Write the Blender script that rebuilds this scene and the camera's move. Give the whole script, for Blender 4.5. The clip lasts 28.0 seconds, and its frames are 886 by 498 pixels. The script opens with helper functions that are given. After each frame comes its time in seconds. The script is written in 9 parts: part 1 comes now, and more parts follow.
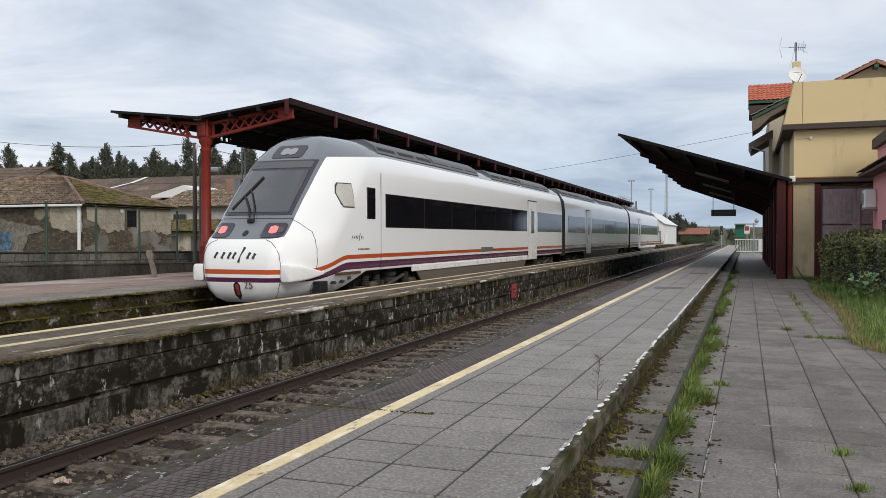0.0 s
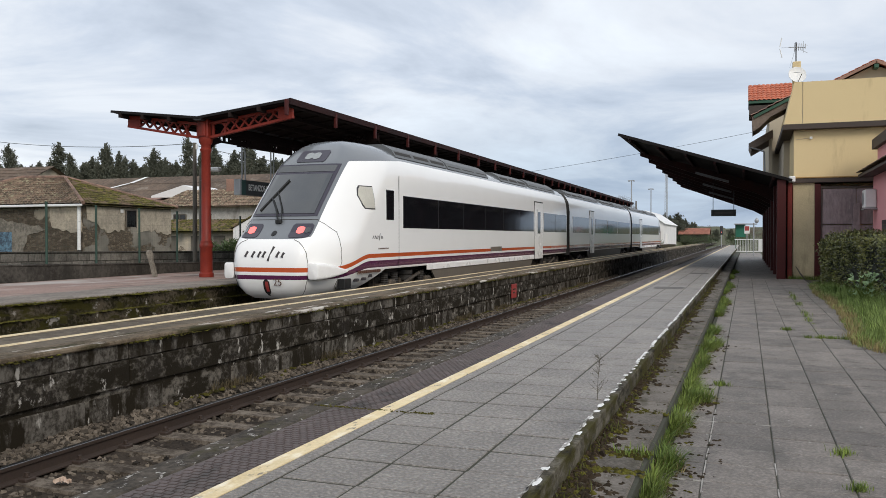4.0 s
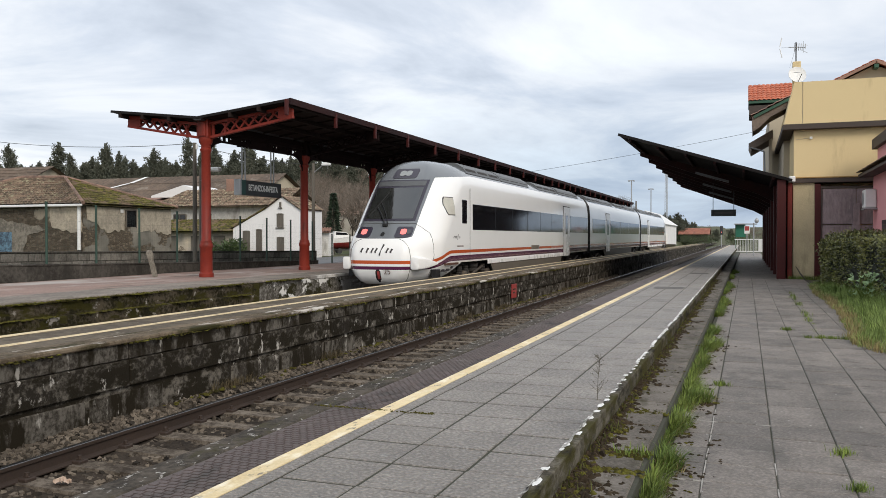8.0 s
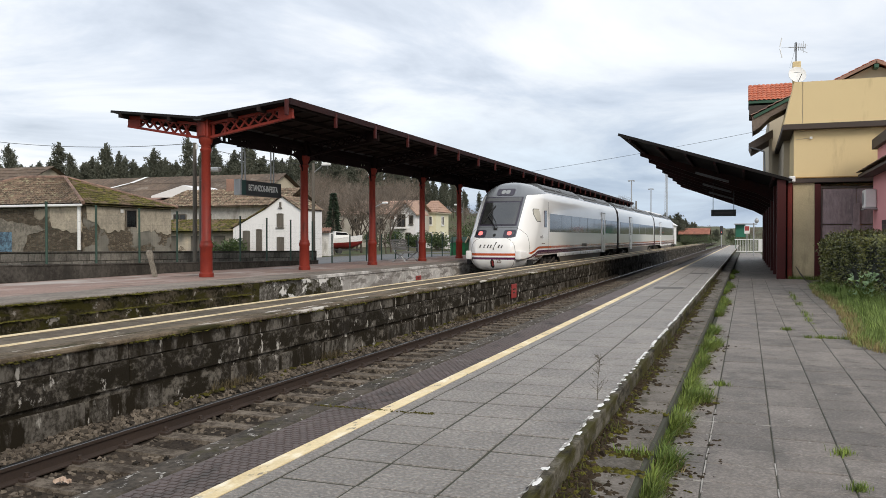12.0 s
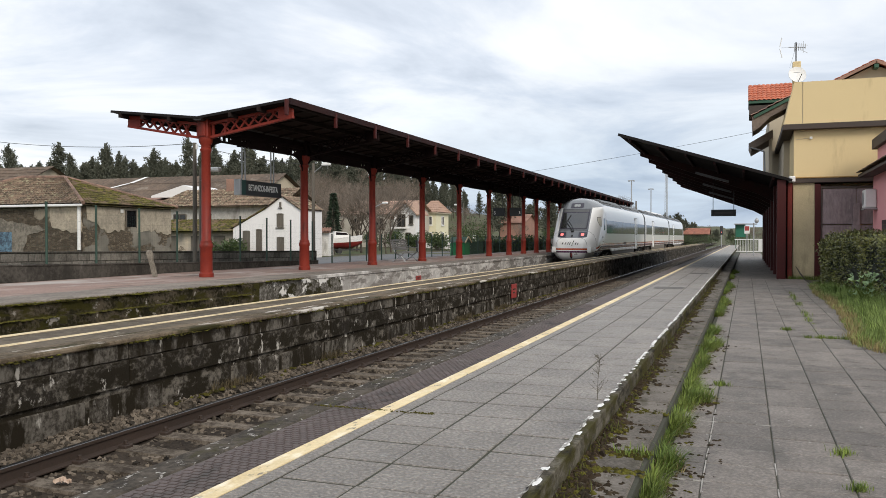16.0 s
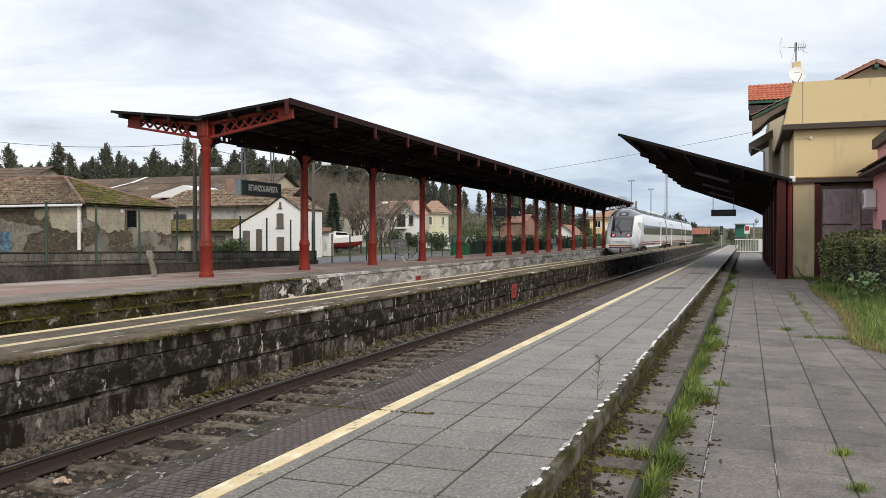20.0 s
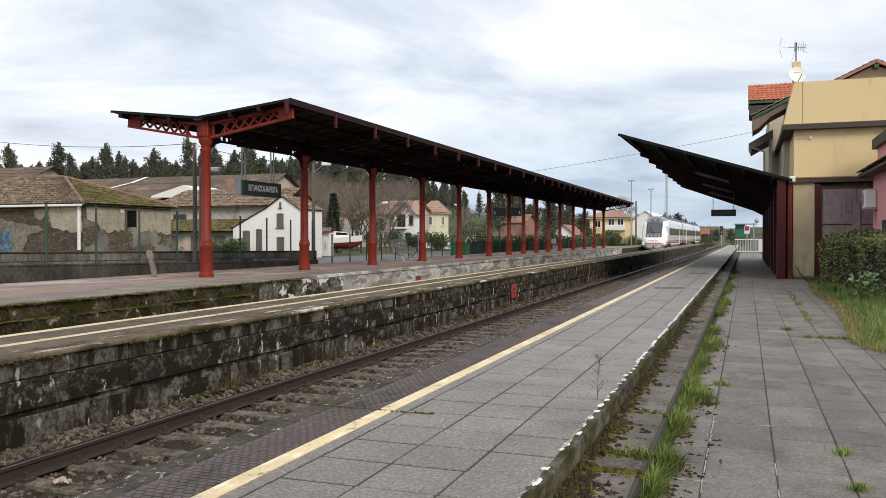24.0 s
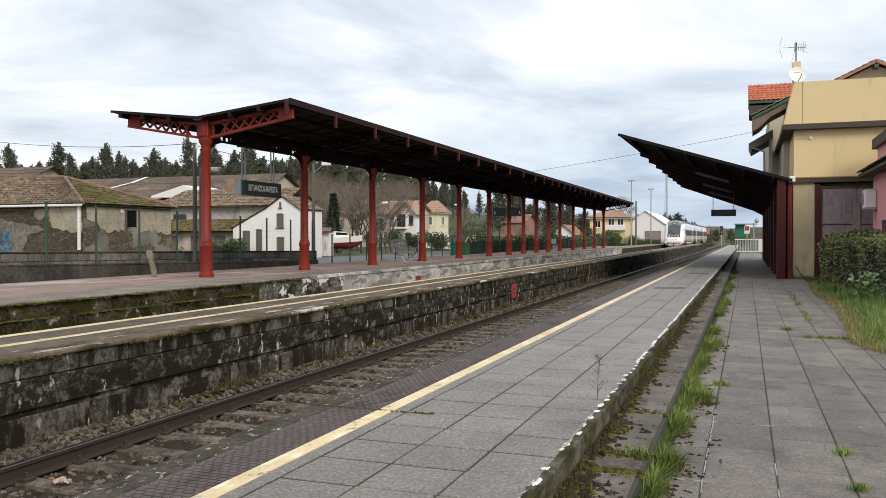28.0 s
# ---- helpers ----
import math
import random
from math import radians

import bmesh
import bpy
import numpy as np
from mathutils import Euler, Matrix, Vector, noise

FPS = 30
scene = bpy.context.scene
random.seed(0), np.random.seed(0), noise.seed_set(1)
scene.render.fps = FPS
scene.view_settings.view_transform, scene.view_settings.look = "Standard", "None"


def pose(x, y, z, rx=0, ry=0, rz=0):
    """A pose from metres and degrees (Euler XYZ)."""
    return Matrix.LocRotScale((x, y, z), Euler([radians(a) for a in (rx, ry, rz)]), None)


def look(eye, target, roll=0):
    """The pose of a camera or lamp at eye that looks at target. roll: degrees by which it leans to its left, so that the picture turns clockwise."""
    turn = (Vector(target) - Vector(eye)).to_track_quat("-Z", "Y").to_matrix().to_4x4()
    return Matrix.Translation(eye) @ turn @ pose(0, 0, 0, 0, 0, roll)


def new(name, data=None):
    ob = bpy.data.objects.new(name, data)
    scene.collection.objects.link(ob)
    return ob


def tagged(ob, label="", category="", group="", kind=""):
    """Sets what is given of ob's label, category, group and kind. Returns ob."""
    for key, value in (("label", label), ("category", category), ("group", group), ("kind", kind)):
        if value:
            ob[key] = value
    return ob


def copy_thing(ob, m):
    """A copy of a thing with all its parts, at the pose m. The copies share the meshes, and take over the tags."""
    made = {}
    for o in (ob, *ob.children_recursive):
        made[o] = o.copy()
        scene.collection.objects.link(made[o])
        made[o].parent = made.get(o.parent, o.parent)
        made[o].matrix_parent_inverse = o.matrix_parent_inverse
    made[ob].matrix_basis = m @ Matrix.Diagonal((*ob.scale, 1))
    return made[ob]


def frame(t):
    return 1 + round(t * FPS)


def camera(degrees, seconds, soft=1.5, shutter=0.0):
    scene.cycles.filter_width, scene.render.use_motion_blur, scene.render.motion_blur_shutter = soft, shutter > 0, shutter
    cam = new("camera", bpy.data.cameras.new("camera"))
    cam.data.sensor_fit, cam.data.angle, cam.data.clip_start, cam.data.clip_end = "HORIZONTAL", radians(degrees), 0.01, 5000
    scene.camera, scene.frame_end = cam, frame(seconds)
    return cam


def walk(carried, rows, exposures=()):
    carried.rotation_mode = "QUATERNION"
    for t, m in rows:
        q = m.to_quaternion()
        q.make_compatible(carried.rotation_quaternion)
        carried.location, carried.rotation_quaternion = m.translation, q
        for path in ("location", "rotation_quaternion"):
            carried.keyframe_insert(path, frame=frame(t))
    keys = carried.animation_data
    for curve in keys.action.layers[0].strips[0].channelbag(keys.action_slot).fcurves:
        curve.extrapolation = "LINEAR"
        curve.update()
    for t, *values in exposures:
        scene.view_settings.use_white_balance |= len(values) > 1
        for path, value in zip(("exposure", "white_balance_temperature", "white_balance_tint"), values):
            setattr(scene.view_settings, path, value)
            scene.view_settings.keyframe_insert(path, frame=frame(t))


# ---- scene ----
# ---------------------------------------------------------------- camera
cam = camera(56.8, 28.0, 0.8)
EYE = (0.0, 0.0, 1.40)
AIM = (-3.47225, 9.37670, 1.25519)
walk(cam, [(0.0, look(EYE, AIM)), (28.0, look(EYE, AIM))],
     exposures=[(0.0, -0.12, 6250, 10), (3.0, -0.09, 6250, 10), (6.0, 0.01, 6350, 10), (12.0, 0.12, 6450, 10), (20.0, 0.16, 6500, 10), (28.0, 0.18, 6500, 10)])

# ---------------------------------------------------------------- sky and sun
world = bpy.data.worlds.new("overcast_sky")
scene.world = world
world.use_nodes = True


def build_sky(nt):
    N, L = nt.nodes, nt.links
    N.clear()
    out = N.new("ShaderNodeOutputWorld")
    bg = N.new("ShaderNodeBackground")
    sky = N.new("ShaderNodeTexSky")
    sky.sky_type, sky.sun_disc = "NISHITA", False
    sky.sun_elevation, sky.sun_rotation = radians(34), radians(136)
    sky.air_density, sky.dust_density = 1.0, 2.0
    dim = N.new("ShaderNodeVectorMath"); dim.operation = "SCALE"; dim.inputs["Scale"].default_value = 0.11
    L.new(sky.outputs[0], dim.inputs[0])
    tc = N.new("ShaderNodeTexCoord")
    sep = N.new("ShaderNodeSeparateXYZ")
    L.new(tc.outputs["Generated"], sep.inputs[0])
    up = N.new("ShaderNodeMath"); up.operation = "ADD"; up.inputs[1].default_value = 0.16
    top = N.new("ShaderNodeMath"); top.operation = "MAXIMUM"; top.inputs[1].default_value = 0.0
    L.new(sep.outputs[2], top.inputs[0]); L.new(top.outputs[0], up.inputs[0])
    flat = []
    for i in (0, 1):
        d = N.new("ShaderNodeMath"); d.operation = "DIVIDE"
        L.new(sep.outputs[i], d.inputs[0]); L.new(up.outputs[0], d.inputs[1])
        flat.append(d)
    com = N.new("ShaderNodeCombineXYZ")
    L.new(flat[0].outputs[0], com.inputs[0]); L.new(flat[1].outputs[0], com.inputs[1])
    big = N.new("ShaderNodeTexNoise"); big.inputs["Scale"].default_value = 0.8
    big.inputs["Detail"].default_value = 7; big.inputs["Roughness"].default_value = 0.57
    big.inputs["Distortion"].default_value = 0.5
    L.new(com.outputs[0], big.inputs["Vector"])
    ramp = N.new("ShaderNodeValToRGB")
    e = ramp.color_ramp.elements
    e[0].position, e[0].color = 0.34, (0.64, 0.70, 0.79, 1)
    e[1].position, e[1].color = 0.66, (1.22, 1.27, 1.30, 1)
    m = e.new(0.44); m.color = (0.82, 0.88, 0.97, 1)
    m = e.new(0.52); m.color = (1.02, 1.05, 1.09, 1)
    L.new(big.outputs[0], ramp.inputs[0])
    # lower cloud towards the horizon along the line is thicker and bluer
    lowc = N.new("ShaderNodeMapRange"); lowc.interpolation_type = "SMOOTHSTEP"
    lowc.inputs[1].default_value, lowc.inputs[2].default_value = 0.24, 0.02
    L.new(sep.outputs[2], lowc.inputs[0])
    along = N.new("ShaderNodeMapRange"); along.interpolation_type = "SMOOTHSTEP"
    along.inputs[1].default_value, along.inputs[2].default_value = 0.84, 0.985
    L.new(sep.outputs[1], along.inputs[0])
    both = N.new("ShaderNodeMath"); both.operation = "MULTIPLY"
    L.new(lowc.outputs[0], both.inputs[0]); L.new(along.outputs[0], both.inputs[1])
    both2 = N.new("ShaderNodeMath"); both2.operation = "MULTIPLY"; both2.inputs[1].default_value = 0.85
    L.new(both.outputs[0], both2.inputs[0])
    thick = N.new("ShaderNodeMixRGB"); thick.blend_type = "MULTIPLY"; thick.inputs[2].default_value = (0.50, 0.60, 0.72, 1)
    L.new(both2.outputs[0], thick.inputs[0]); L.new(ramp.outputs[0], thick.inputs[1])
    mix = N.new("ShaderNodeMixRGB"); mix.inputs[0].default_value = 0.88
    L.new(dim.outputs[0], mix.inputs[1]); L.new(thick.outputs[0], mix.inputs[2])
    L.new(mix.outputs[0], bg.inputs[0])
    bg.inputs[1].default_value = 0.92
    L.new(bg.outputs[0], out.inputs[0])


build_sky(world.node_tree)
sun = new("sun", bpy.data.lights.new("sun", "SUN"))
sun.data.energy, sun.data.angle, sun.data.color = 1.8, radians(22), (1.0, 0.90, 0.77)
sun.matrix_world = look((34, -25, 33), (0, 10, 0))

# ---------------------------------------------------------------- mesh helpers
class Build:
    """Collects vertices and faces of one mesh."""

    def __init__(self):
        self.v, self.f = [], []

    def add(self, vs, fs):
        n = len(self.v)
        self.v += [tuple(p) for p in vs]
        self.f += [tuple(i + n for i in q) for q in fs]
        return self

    def box(self, x0, x1, y0, y1, z0, z1, c=0.0):
        if c <= 0:
            vs = [(x, y, z) for z in (z0, z1) for y in (y0, y1) for x in (x0, x1)]
            return self.add(vs, [(0, 2, 3, 1), (4, 5, 7, 6), (0, 1, 5, 4), (2, 6, 7, 3), (0, 4, 6, 2), (1, 3, 7, 5)])
        c = min(c, (x1 - x0) * .45, (y1 - y0) * .45, (z1 - z0) * .45)
        vs, idx = [], {}
        for sx in (0, 1):
            for sy in (0, 1):
                for sz in (0, 1):
                    p = [(x0, x1)[sx], (y0, y1)[sy], (z0, z1)[sz]]
                    d = [c if s == 0 else -c for s in (sx, sy, sz)]
                    for k in range(3):
                        q = [p[i] + (0 if i == k else d[i]) for i in range(3)]
                        idx[sx, sy, sz, k] = len(vs)
                        vs.append(q)
        fs = []
        I = idx
        for s in (0, 1):
            q = [I[s, 0, 0, 0], I[s, 1, 0, 0], I[s, 1, 1, 0], I[s, 0, 1, 0]]; fs.append(q if s else q[::-1])
            q = [I[0, s, 0, 1], I[0, s, 1, 1], I[1, s, 1, 1], I[1, s, 0, 1]]; fs.append(q if s else q[::-1])
            q = [I[0, 0, s, 2], I[1, 0, s, 2], I[1, 1, s, 2], I[0, 1, s, 2]]; fs.append(q if s else q[::-1])
        for a in (0, 1):
            for b in (0, 1):
                q = [I[a, b, 0, 0], I[a, b, 1, 0], I[a, b, 1, 1], I[a, b, 0, 1]]; fs.append(q if a == b else q[::-1])
                q = [I[a, 0, b, 0], I[a, 0, b, 2], I[a, 1, b, 2], I[a, 1, b, 0]]; fs.append(q if a == b else q[::-1])
                q = [I[0, a, b, 1], I[1, a, b, 1], I[1, a, b, 2], I[0, a, b, 2]]; fs.append(q if a == b else q[::-1])
                for k in (0, 1):
                    q = [I[a, b, k, 0], I[a, b, k, 1], I[a, b, k, 2]]
                    fs.append(q if (a + b + k) % 2 else q[::-1])
        return self.add(vs, fs)

    def tube(self, p, q, r, r2=None, n=8, caps=True):
        p, q = Vector(p), Vector(q)
        r2 = r if r2 is None else r2
        d = (q - p).normalized()
        a = d.orthogonal().normalized()
        b = d.cross(a)
        vs = []
        for o, rr in ((p, r), (q, r2)):
            for i in range(n):
                t = 2 * math.pi * i / n
                vs.append(o + a * rr * math.cos(t) + b * rr * math.sin(t))
        fs = [(i, (i + 1) % n, n + (i + 1) % n, n + i) for i in range(n)]
        if caps:
            fs += [tuple(range(n))[::-1], tuple(range(n, 2 * n))]
        return self.add(vs, fs)

    def bar(self, p, q, w, h):
        """A square bar from p to q, w wide across, h high."""
        p, q = Vector(p), Vector(q)
        d = (q - p).normalized()
        side = d.cross(Vector((0, 0, 1)))
        side = side.normalized() if side.length > 1e-4 else Vector((1, 0, 0))
        up = side.cross(d)
        vs = [o + side * sx * w / 2 + up * sz * h / 2 for o in (p, q) for sx, sz in ((-1, -1), (1, -1), (1, 1), (-1, 1))]
        return self.add(vs, [(0, 1, 2, 3), (7, 6, 5, 4), (0, 4, 5, 1), (1, 5, 6, 2), (2, 6, 7, 3), (3, 7, 4, 0)])

    def lathe(self, prof, cx=0, cy=0, n=16, cap=True):
        """prof: (r, z) from bottom to top."""
        vs = [(cx + r * math.cos(2 * math.pi * i / n), cy + r * math.sin(2 * math.pi * i / n), z) for r, z in prof for i in range(n)]
        fs = [(j * n + i, j * n + (i + 1) % n, (j + 1) * n + (i + 1) % n, (j + 1) * n + i) for j in range(len(prof) - 1) for i in range(n)]
        if cap:
            fs += [tuple(range(n))[::-1], tuple(range((len(prof) - 1) * n, len(prof) * n))]
        return self.add(vs, fs)

    def prism(self, poly, a, b, axis):
        """A polygon pushed from a to b along an axis; poly holds the other two coordinates in x, y, z order."""
        def put(p, k):
            p = list(p)
            p.insert("xyz".index(axis), k)
            return p
        n = len(poly)
        vs = [put(p, a) for p in poly] + [put(p, b) for p in poly]
        fs = [tuple(range(n))[::-1], tuple(range(n, 2 * n))] + [(i, (i + 1) % n, n + (i + 1) % n, n + i) for i in range(n)]
        return self.add(vs, fs)

    def grid(self, rows, closed=False):
        n = len(rows[0])
        vs = [p for r in rows for p in r]
        m = n if closed else n - 1
        fs = [(j * n + i, j * n + (i + 1) % n, (j + 1) * n + (i + 1) % n, (j + 1) * n + i) for j in range(len(rows) - 1) for i in range(m)]
        return self.add(vs, fs)

    def mesh(self, name, smooth=False, fix=True):
        me = bpy.data.meshes.new(name)
        me.from_pydata(self.v, [], self.f)
        if fix:
            bm = bmesh.new(); bm.from_mesh(me)
            bmesh.ops.recalc_face_normals(bm, faces=bm.faces)
            bm.to_mesh(me); bm.free()
        if smooth:
            me.polygons.foreach_set("use_smooth", [True] * len(me.polygons))
            if smooth != "all":
                me.set_sharp_from_angle(angle=radians(38))
        me.update()
        return me


def part(name, b, material, parent=None, label="", smooth=False, fix=True):
    me = b.mesh(name, smooth, fix) if isinstance(b, Build) else b
    if not me.materials:
        me.materials.append(material)
    ob = new(name, me)
    if parent is not None:
        ob.parent = parent
    if label:
        ob["label"] = label
    return ob


def thing(name, label, category, m=None, group="", kind=""):
    ob = new(name)
    ob.empty_display_size = 0.2
    if m is not None:
        ob.matrix_world = m
    return tagged(ob, label, category, group, kind)


def words(text, size, depth=0.002, fat=0.0):
    cu = bpy.data.curves.new("words", "FONT")
    cu.body, cu.size, cu.extrude, cu.offset, cu.align_x, cu.align_y = text, size, depth, fat, "CENTER", "CENTER"
    tmp = new("words", cu)
    bpy.context.view_layer.update()
    me = bpy.data.meshes.new_from_object(tmp.evaluated_get(bpy.context.evaluated_depsgraph_get()))
    bpy.data.objects.remove(tmp)
    return me


# ---------------------------------------------------------------- materials
def mat(name, col, rough=0.8, metal=0.0, col2=None, s1=1.5, s2=30.0, amt=0.5, bump=0.15, bdist=0.01, rnd=0.0, island=0.0,
        local=False, spec=0.5, stretch=(1, 1, 1), streak=None, streak2=None, coat=0.0, glow=None, transmit=0.0):
    """Base colour mottled at two scales between col and col2, fine relief, and some variation from piece to piece."""
    m = bpy.data.materials.new(name)
    m.use_nodes = True
    N, L = m.node_tree.nodes, m.node_tree.links
    bs = N["Principled BSDF"]
    col2 = col2 or tuple(c * 0.68 for c in col)
    if local:
        src = N.new("ShaderNodeTexCoord").outputs["Object"]
    else:
        src = N.new("ShaderNodeNewGeometry").outputs["Position"]
    mp = N.new("ShaderNodeMapping"); mp.inputs["Scale"].default_value = stretch
    L.new(src, mp.inputs["Vector"])

    def noise_tex(scale, detail, rough_=0.6):
        n = N.new("ShaderNodeTexNoise")
        n.inputs["Scale"].default_value, n.inputs["Detail"].default_value, n.inputs["Roughness"].default_value = scale, detail, rough_
        L.new(mp.outputs[0], n.inputs["Vector"])
        return n.outputs[0]

    a, b = noise_tex(s1, 6), noise_tex(s2, 5, 0.7)
    mixf = N.new("ShaderNodeMath"); mixf.operation = "MULTIPLY_ADD"
    L.new(b, mixf.inputs[0]); mixf.inputs[1].default_value = 0.5
    half = N.new("ShaderNodeMath"); half.operation = "MULTIPLY"; half.inputs[1].default_value = 0.5
    L.new(a, half.inputs[0]); L.new(half.outputs[0], mixf.inputs[2])
    rng = N.new("ShaderNodeMapRange")
    rng.inputs[1].default_value, rng.inputs[2].default_value = 0.5 - 0.22 * (1.4 - amt), 0.5 + 0.22 * (1.4 - amt)
    rng.inputs[3].default_value, rng.inputs[4].default_value = 0.5 - amt, 0.5 + amt
    L.new(mixf.outputs[0], rng.inputs[0])
    mix = N.new("ShaderNodeMixRGB")
    mix.inputs[1].default_value, mix.inputs[2].default_value = (*col2, 1), (*col, 1)
    L.new(rng.outputs[0], mix.inputs[0])
    cout = mix.outputs[0]
    for st in (streak, streak2):
        if not st:
            continue
        scol, lo, hi, sc = st
        mp2 = N.new("ShaderNodeMapping"); mp2.inputs["Scale"].default_value = sc
        L.new(src, mp2.inputs["Vector"])
        n = N.new("ShaderNodeTexNoise"); n.inputs["Scale"].default_value, n.inputs["Detail"].default_value = 1.0, 8
        n.inputs["Roughness"].default_value = 0.65
        L.new(mp2.outputs[0], n.inputs["Vector"])
        r2 = N.new("ShaderNodeMapRange"); r2.inputs[1].default_value, r2.inputs[2].default_value = lo, hi
        L.new(n.outputs[0], r2.inputs[0])
        mx = N.new("ShaderNodeMixRGB"); mx.inputs[2].default_value = (*scol, 1)
        L.new(r2.outputs[0], mx.inputs[0]); L.new(cout, mx.inputs[1])
        cout = mx.outputs[0]
    if rnd or island:
        hsv = N.new("ShaderNodeHueSaturation")
        rr = N.new("ShaderNodeMapRange")
        w = rnd or island
        rr.inputs[3].default_value, rr.inputs[4].default_value = 1 - w, 1 + w
        if rnd:
            L.new(N.new("ShaderNodeObjectInfo").outputs["Random"], rr.inputs[0])
        else:
            L.new(N.new("ShaderNodeNewGeometry").outputs["Random Per Island"], rr.inputs[0])
        L.new(rr.outputs[0], hsv.inputs["Value"]); L.new(cout, hsv.inputs["Color"])
        cout = hsv.outputs[0]
    L.new(cout, bs.inputs["Base Color"])
    bs.inputs["Metallic"].default_value = metal
    bs.inputs["Specular IOR Level"].default_value = spec
    bs.inputs["Coat Weight"].default_value = coat
    bs.inputs["Transmission Weight"].default_value = transmit
    rr = N.new("ShaderNodeMapRange")
    rr.inputs[3].default_value, rr.inputs[4].default_value = max(0.02, rough - 0.1), min(1, rough + 0.1)
    L.new(a, rr.inputs[0]); L.new(rr.outputs[0], bs.inputs["Roughness"])
    if bump:
        bp = N.new("ShaderNodeBump"); bp.inputs["Strength"].default_value, bp.inputs["Distance"].default_value = bump, bdist
        L.new(b, bp.inputs["Height"]); L.new(bp.outputs[0], bs.inputs["Normal"])
    if glow:
        bs.inputs["Emission Color"].default_value = (*glow[:3], 1)
        bs.inputs["Emission Strength"].default_value = glow[3]
    return m


BLACK = (0.018, 0.018, 0.016)
M_TILE = mat("platform_tile", (0.416, 0.377, 0.335), 0.46, col2=(0.257, 0.232, 0.205), s1=1.1, s2=46, amt=0.72, bump=1.0, bdist=0.018, rnd=0.07, streak=((0.13, 0.12, 0.11), 0.55, 0.78, (1.3, 0.6, 1)), streak2=((0.40, 0.375, 0.35), 0.60, 0.75, (3, 3, 3)))
M_LOWTILE = mat("path_tile", (0.265, 0.233, 0.205), 0.6, col2=(0.146, 0.129, 0.113), s1=1.6, s2=52, amt=0.80, bump=1.0, bdist=0.016, rnd=0.15, streak=((0.092, 0.082, 0.071), 0.52, 0.72, (2.6, 2.0, 1)), streak2=((0.44, 0.42, 0.39), 0.655, 0.69, (17, 11, 9)))


def emboss(m, scale, dark, strength, dist):
    """Presses a small pebbled pattern into a material: hollows darker and lower."""
    N, L = m.node_tree.nodes, m.node_tree.links
    bs = N["Principled BSDF"]
    pos = N.new("ShaderNodeNewGeometry").outputs["Position"]
    warp = N.new("ShaderNodeTexNoise"); warp.inputs["Scale"].default_value = scale * 0.35
    L.new(pos, warp.inputs["Vector"])
    add = N.new("ShaderNodeVectorMath"); add.operation = "MULTIPLY_ADD"
    L.new(warp.outputs["Color"], add.inputs[0]); add.inputs[1].default_value = (0.03, 0.03, 0.03); L.new(pos, add.inputs[2])
    v = N.new("ShaderNodeTexVoronoi"); v.feature = "SMOOTH_F1"; v.inputs["Scale"].default_value = scale
    v.inputs["Smoothness"].default_value = 0.35
    L.new(add.outputs[0], v.inputs["Vector"])
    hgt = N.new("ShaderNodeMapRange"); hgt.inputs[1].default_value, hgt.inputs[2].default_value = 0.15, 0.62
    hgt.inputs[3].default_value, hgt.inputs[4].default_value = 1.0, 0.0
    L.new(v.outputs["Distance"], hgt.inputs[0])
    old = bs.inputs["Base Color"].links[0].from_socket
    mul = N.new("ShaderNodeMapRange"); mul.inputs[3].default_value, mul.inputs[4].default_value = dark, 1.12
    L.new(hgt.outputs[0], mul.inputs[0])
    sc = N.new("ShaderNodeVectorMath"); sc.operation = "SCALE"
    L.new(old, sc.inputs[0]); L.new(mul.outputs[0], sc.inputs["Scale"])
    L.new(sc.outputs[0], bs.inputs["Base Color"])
    bp = N.new("ShaderNodeBump"); bp.inputs["Strength"].default_value, bp.inputs["Distance"].default_value = strength, dist
    L.new(hgt.outputs[0], bp.inputs["Height"])
    if bs.inputs["Normal"].links:
        L.new(bs.inputs["Normal"].links[0].from_socket, bp.inputs["Normal"])
    L.new(bp.outputs[0], bs.inputs["Normal"])
    return m


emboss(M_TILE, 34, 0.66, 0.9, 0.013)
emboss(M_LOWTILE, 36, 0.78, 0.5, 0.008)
M_JOINT = mat("joint_soil", (0.055, 0.05, 0.038), 0.95, col2=(0.035, 0.04, 0.022), s2=25, bump=0.5)
M_YELLOW = mat("worn_yellow_paint", (0.80, 0.66, 0.40), 0.7, col2=(0.62, 0.49, 0.27), s1=2, s2=45, amt=0.7, bump=0.3, streak=((0.20, 0.175, 0.14), 0.585, 0.66, (9, 4, 4)), streak2=((0.86, 0.78, 0.60), 0.52, 0.66, (7, 3, 4)))
M_TACT = mat("tactile_paving", (0.122, 0.0936, 0.0878), 0.75, col2=(0.0702, 0.0556, 0.0517), s1=1, s2=35, bump=0.4, island=0.12, streak=((0.18, 0.165, 0.15), 0.56, 0.70, (1.6, 0.9, 1)), streak2=((0.042, 0.036, 0.032), 0.56, 0.66, (2.2, 1.1, 1)))
M_COPE = mat("old_concrete_coping", (0.108, 0.0918, 0.0747), 0.9, col2=(0.0342, 0.0297, 0.0243), s1=2.2, s2=18, amt=0.78, bump=0.8, streak=((0.050, 0.046, 0.017), 0.56, 0.66, (3.5, 1.6, 3)), streak2=((0.42, 0.40, 0.37), 0.585, 0.635, (17, 8, 8)), spec=0.15)
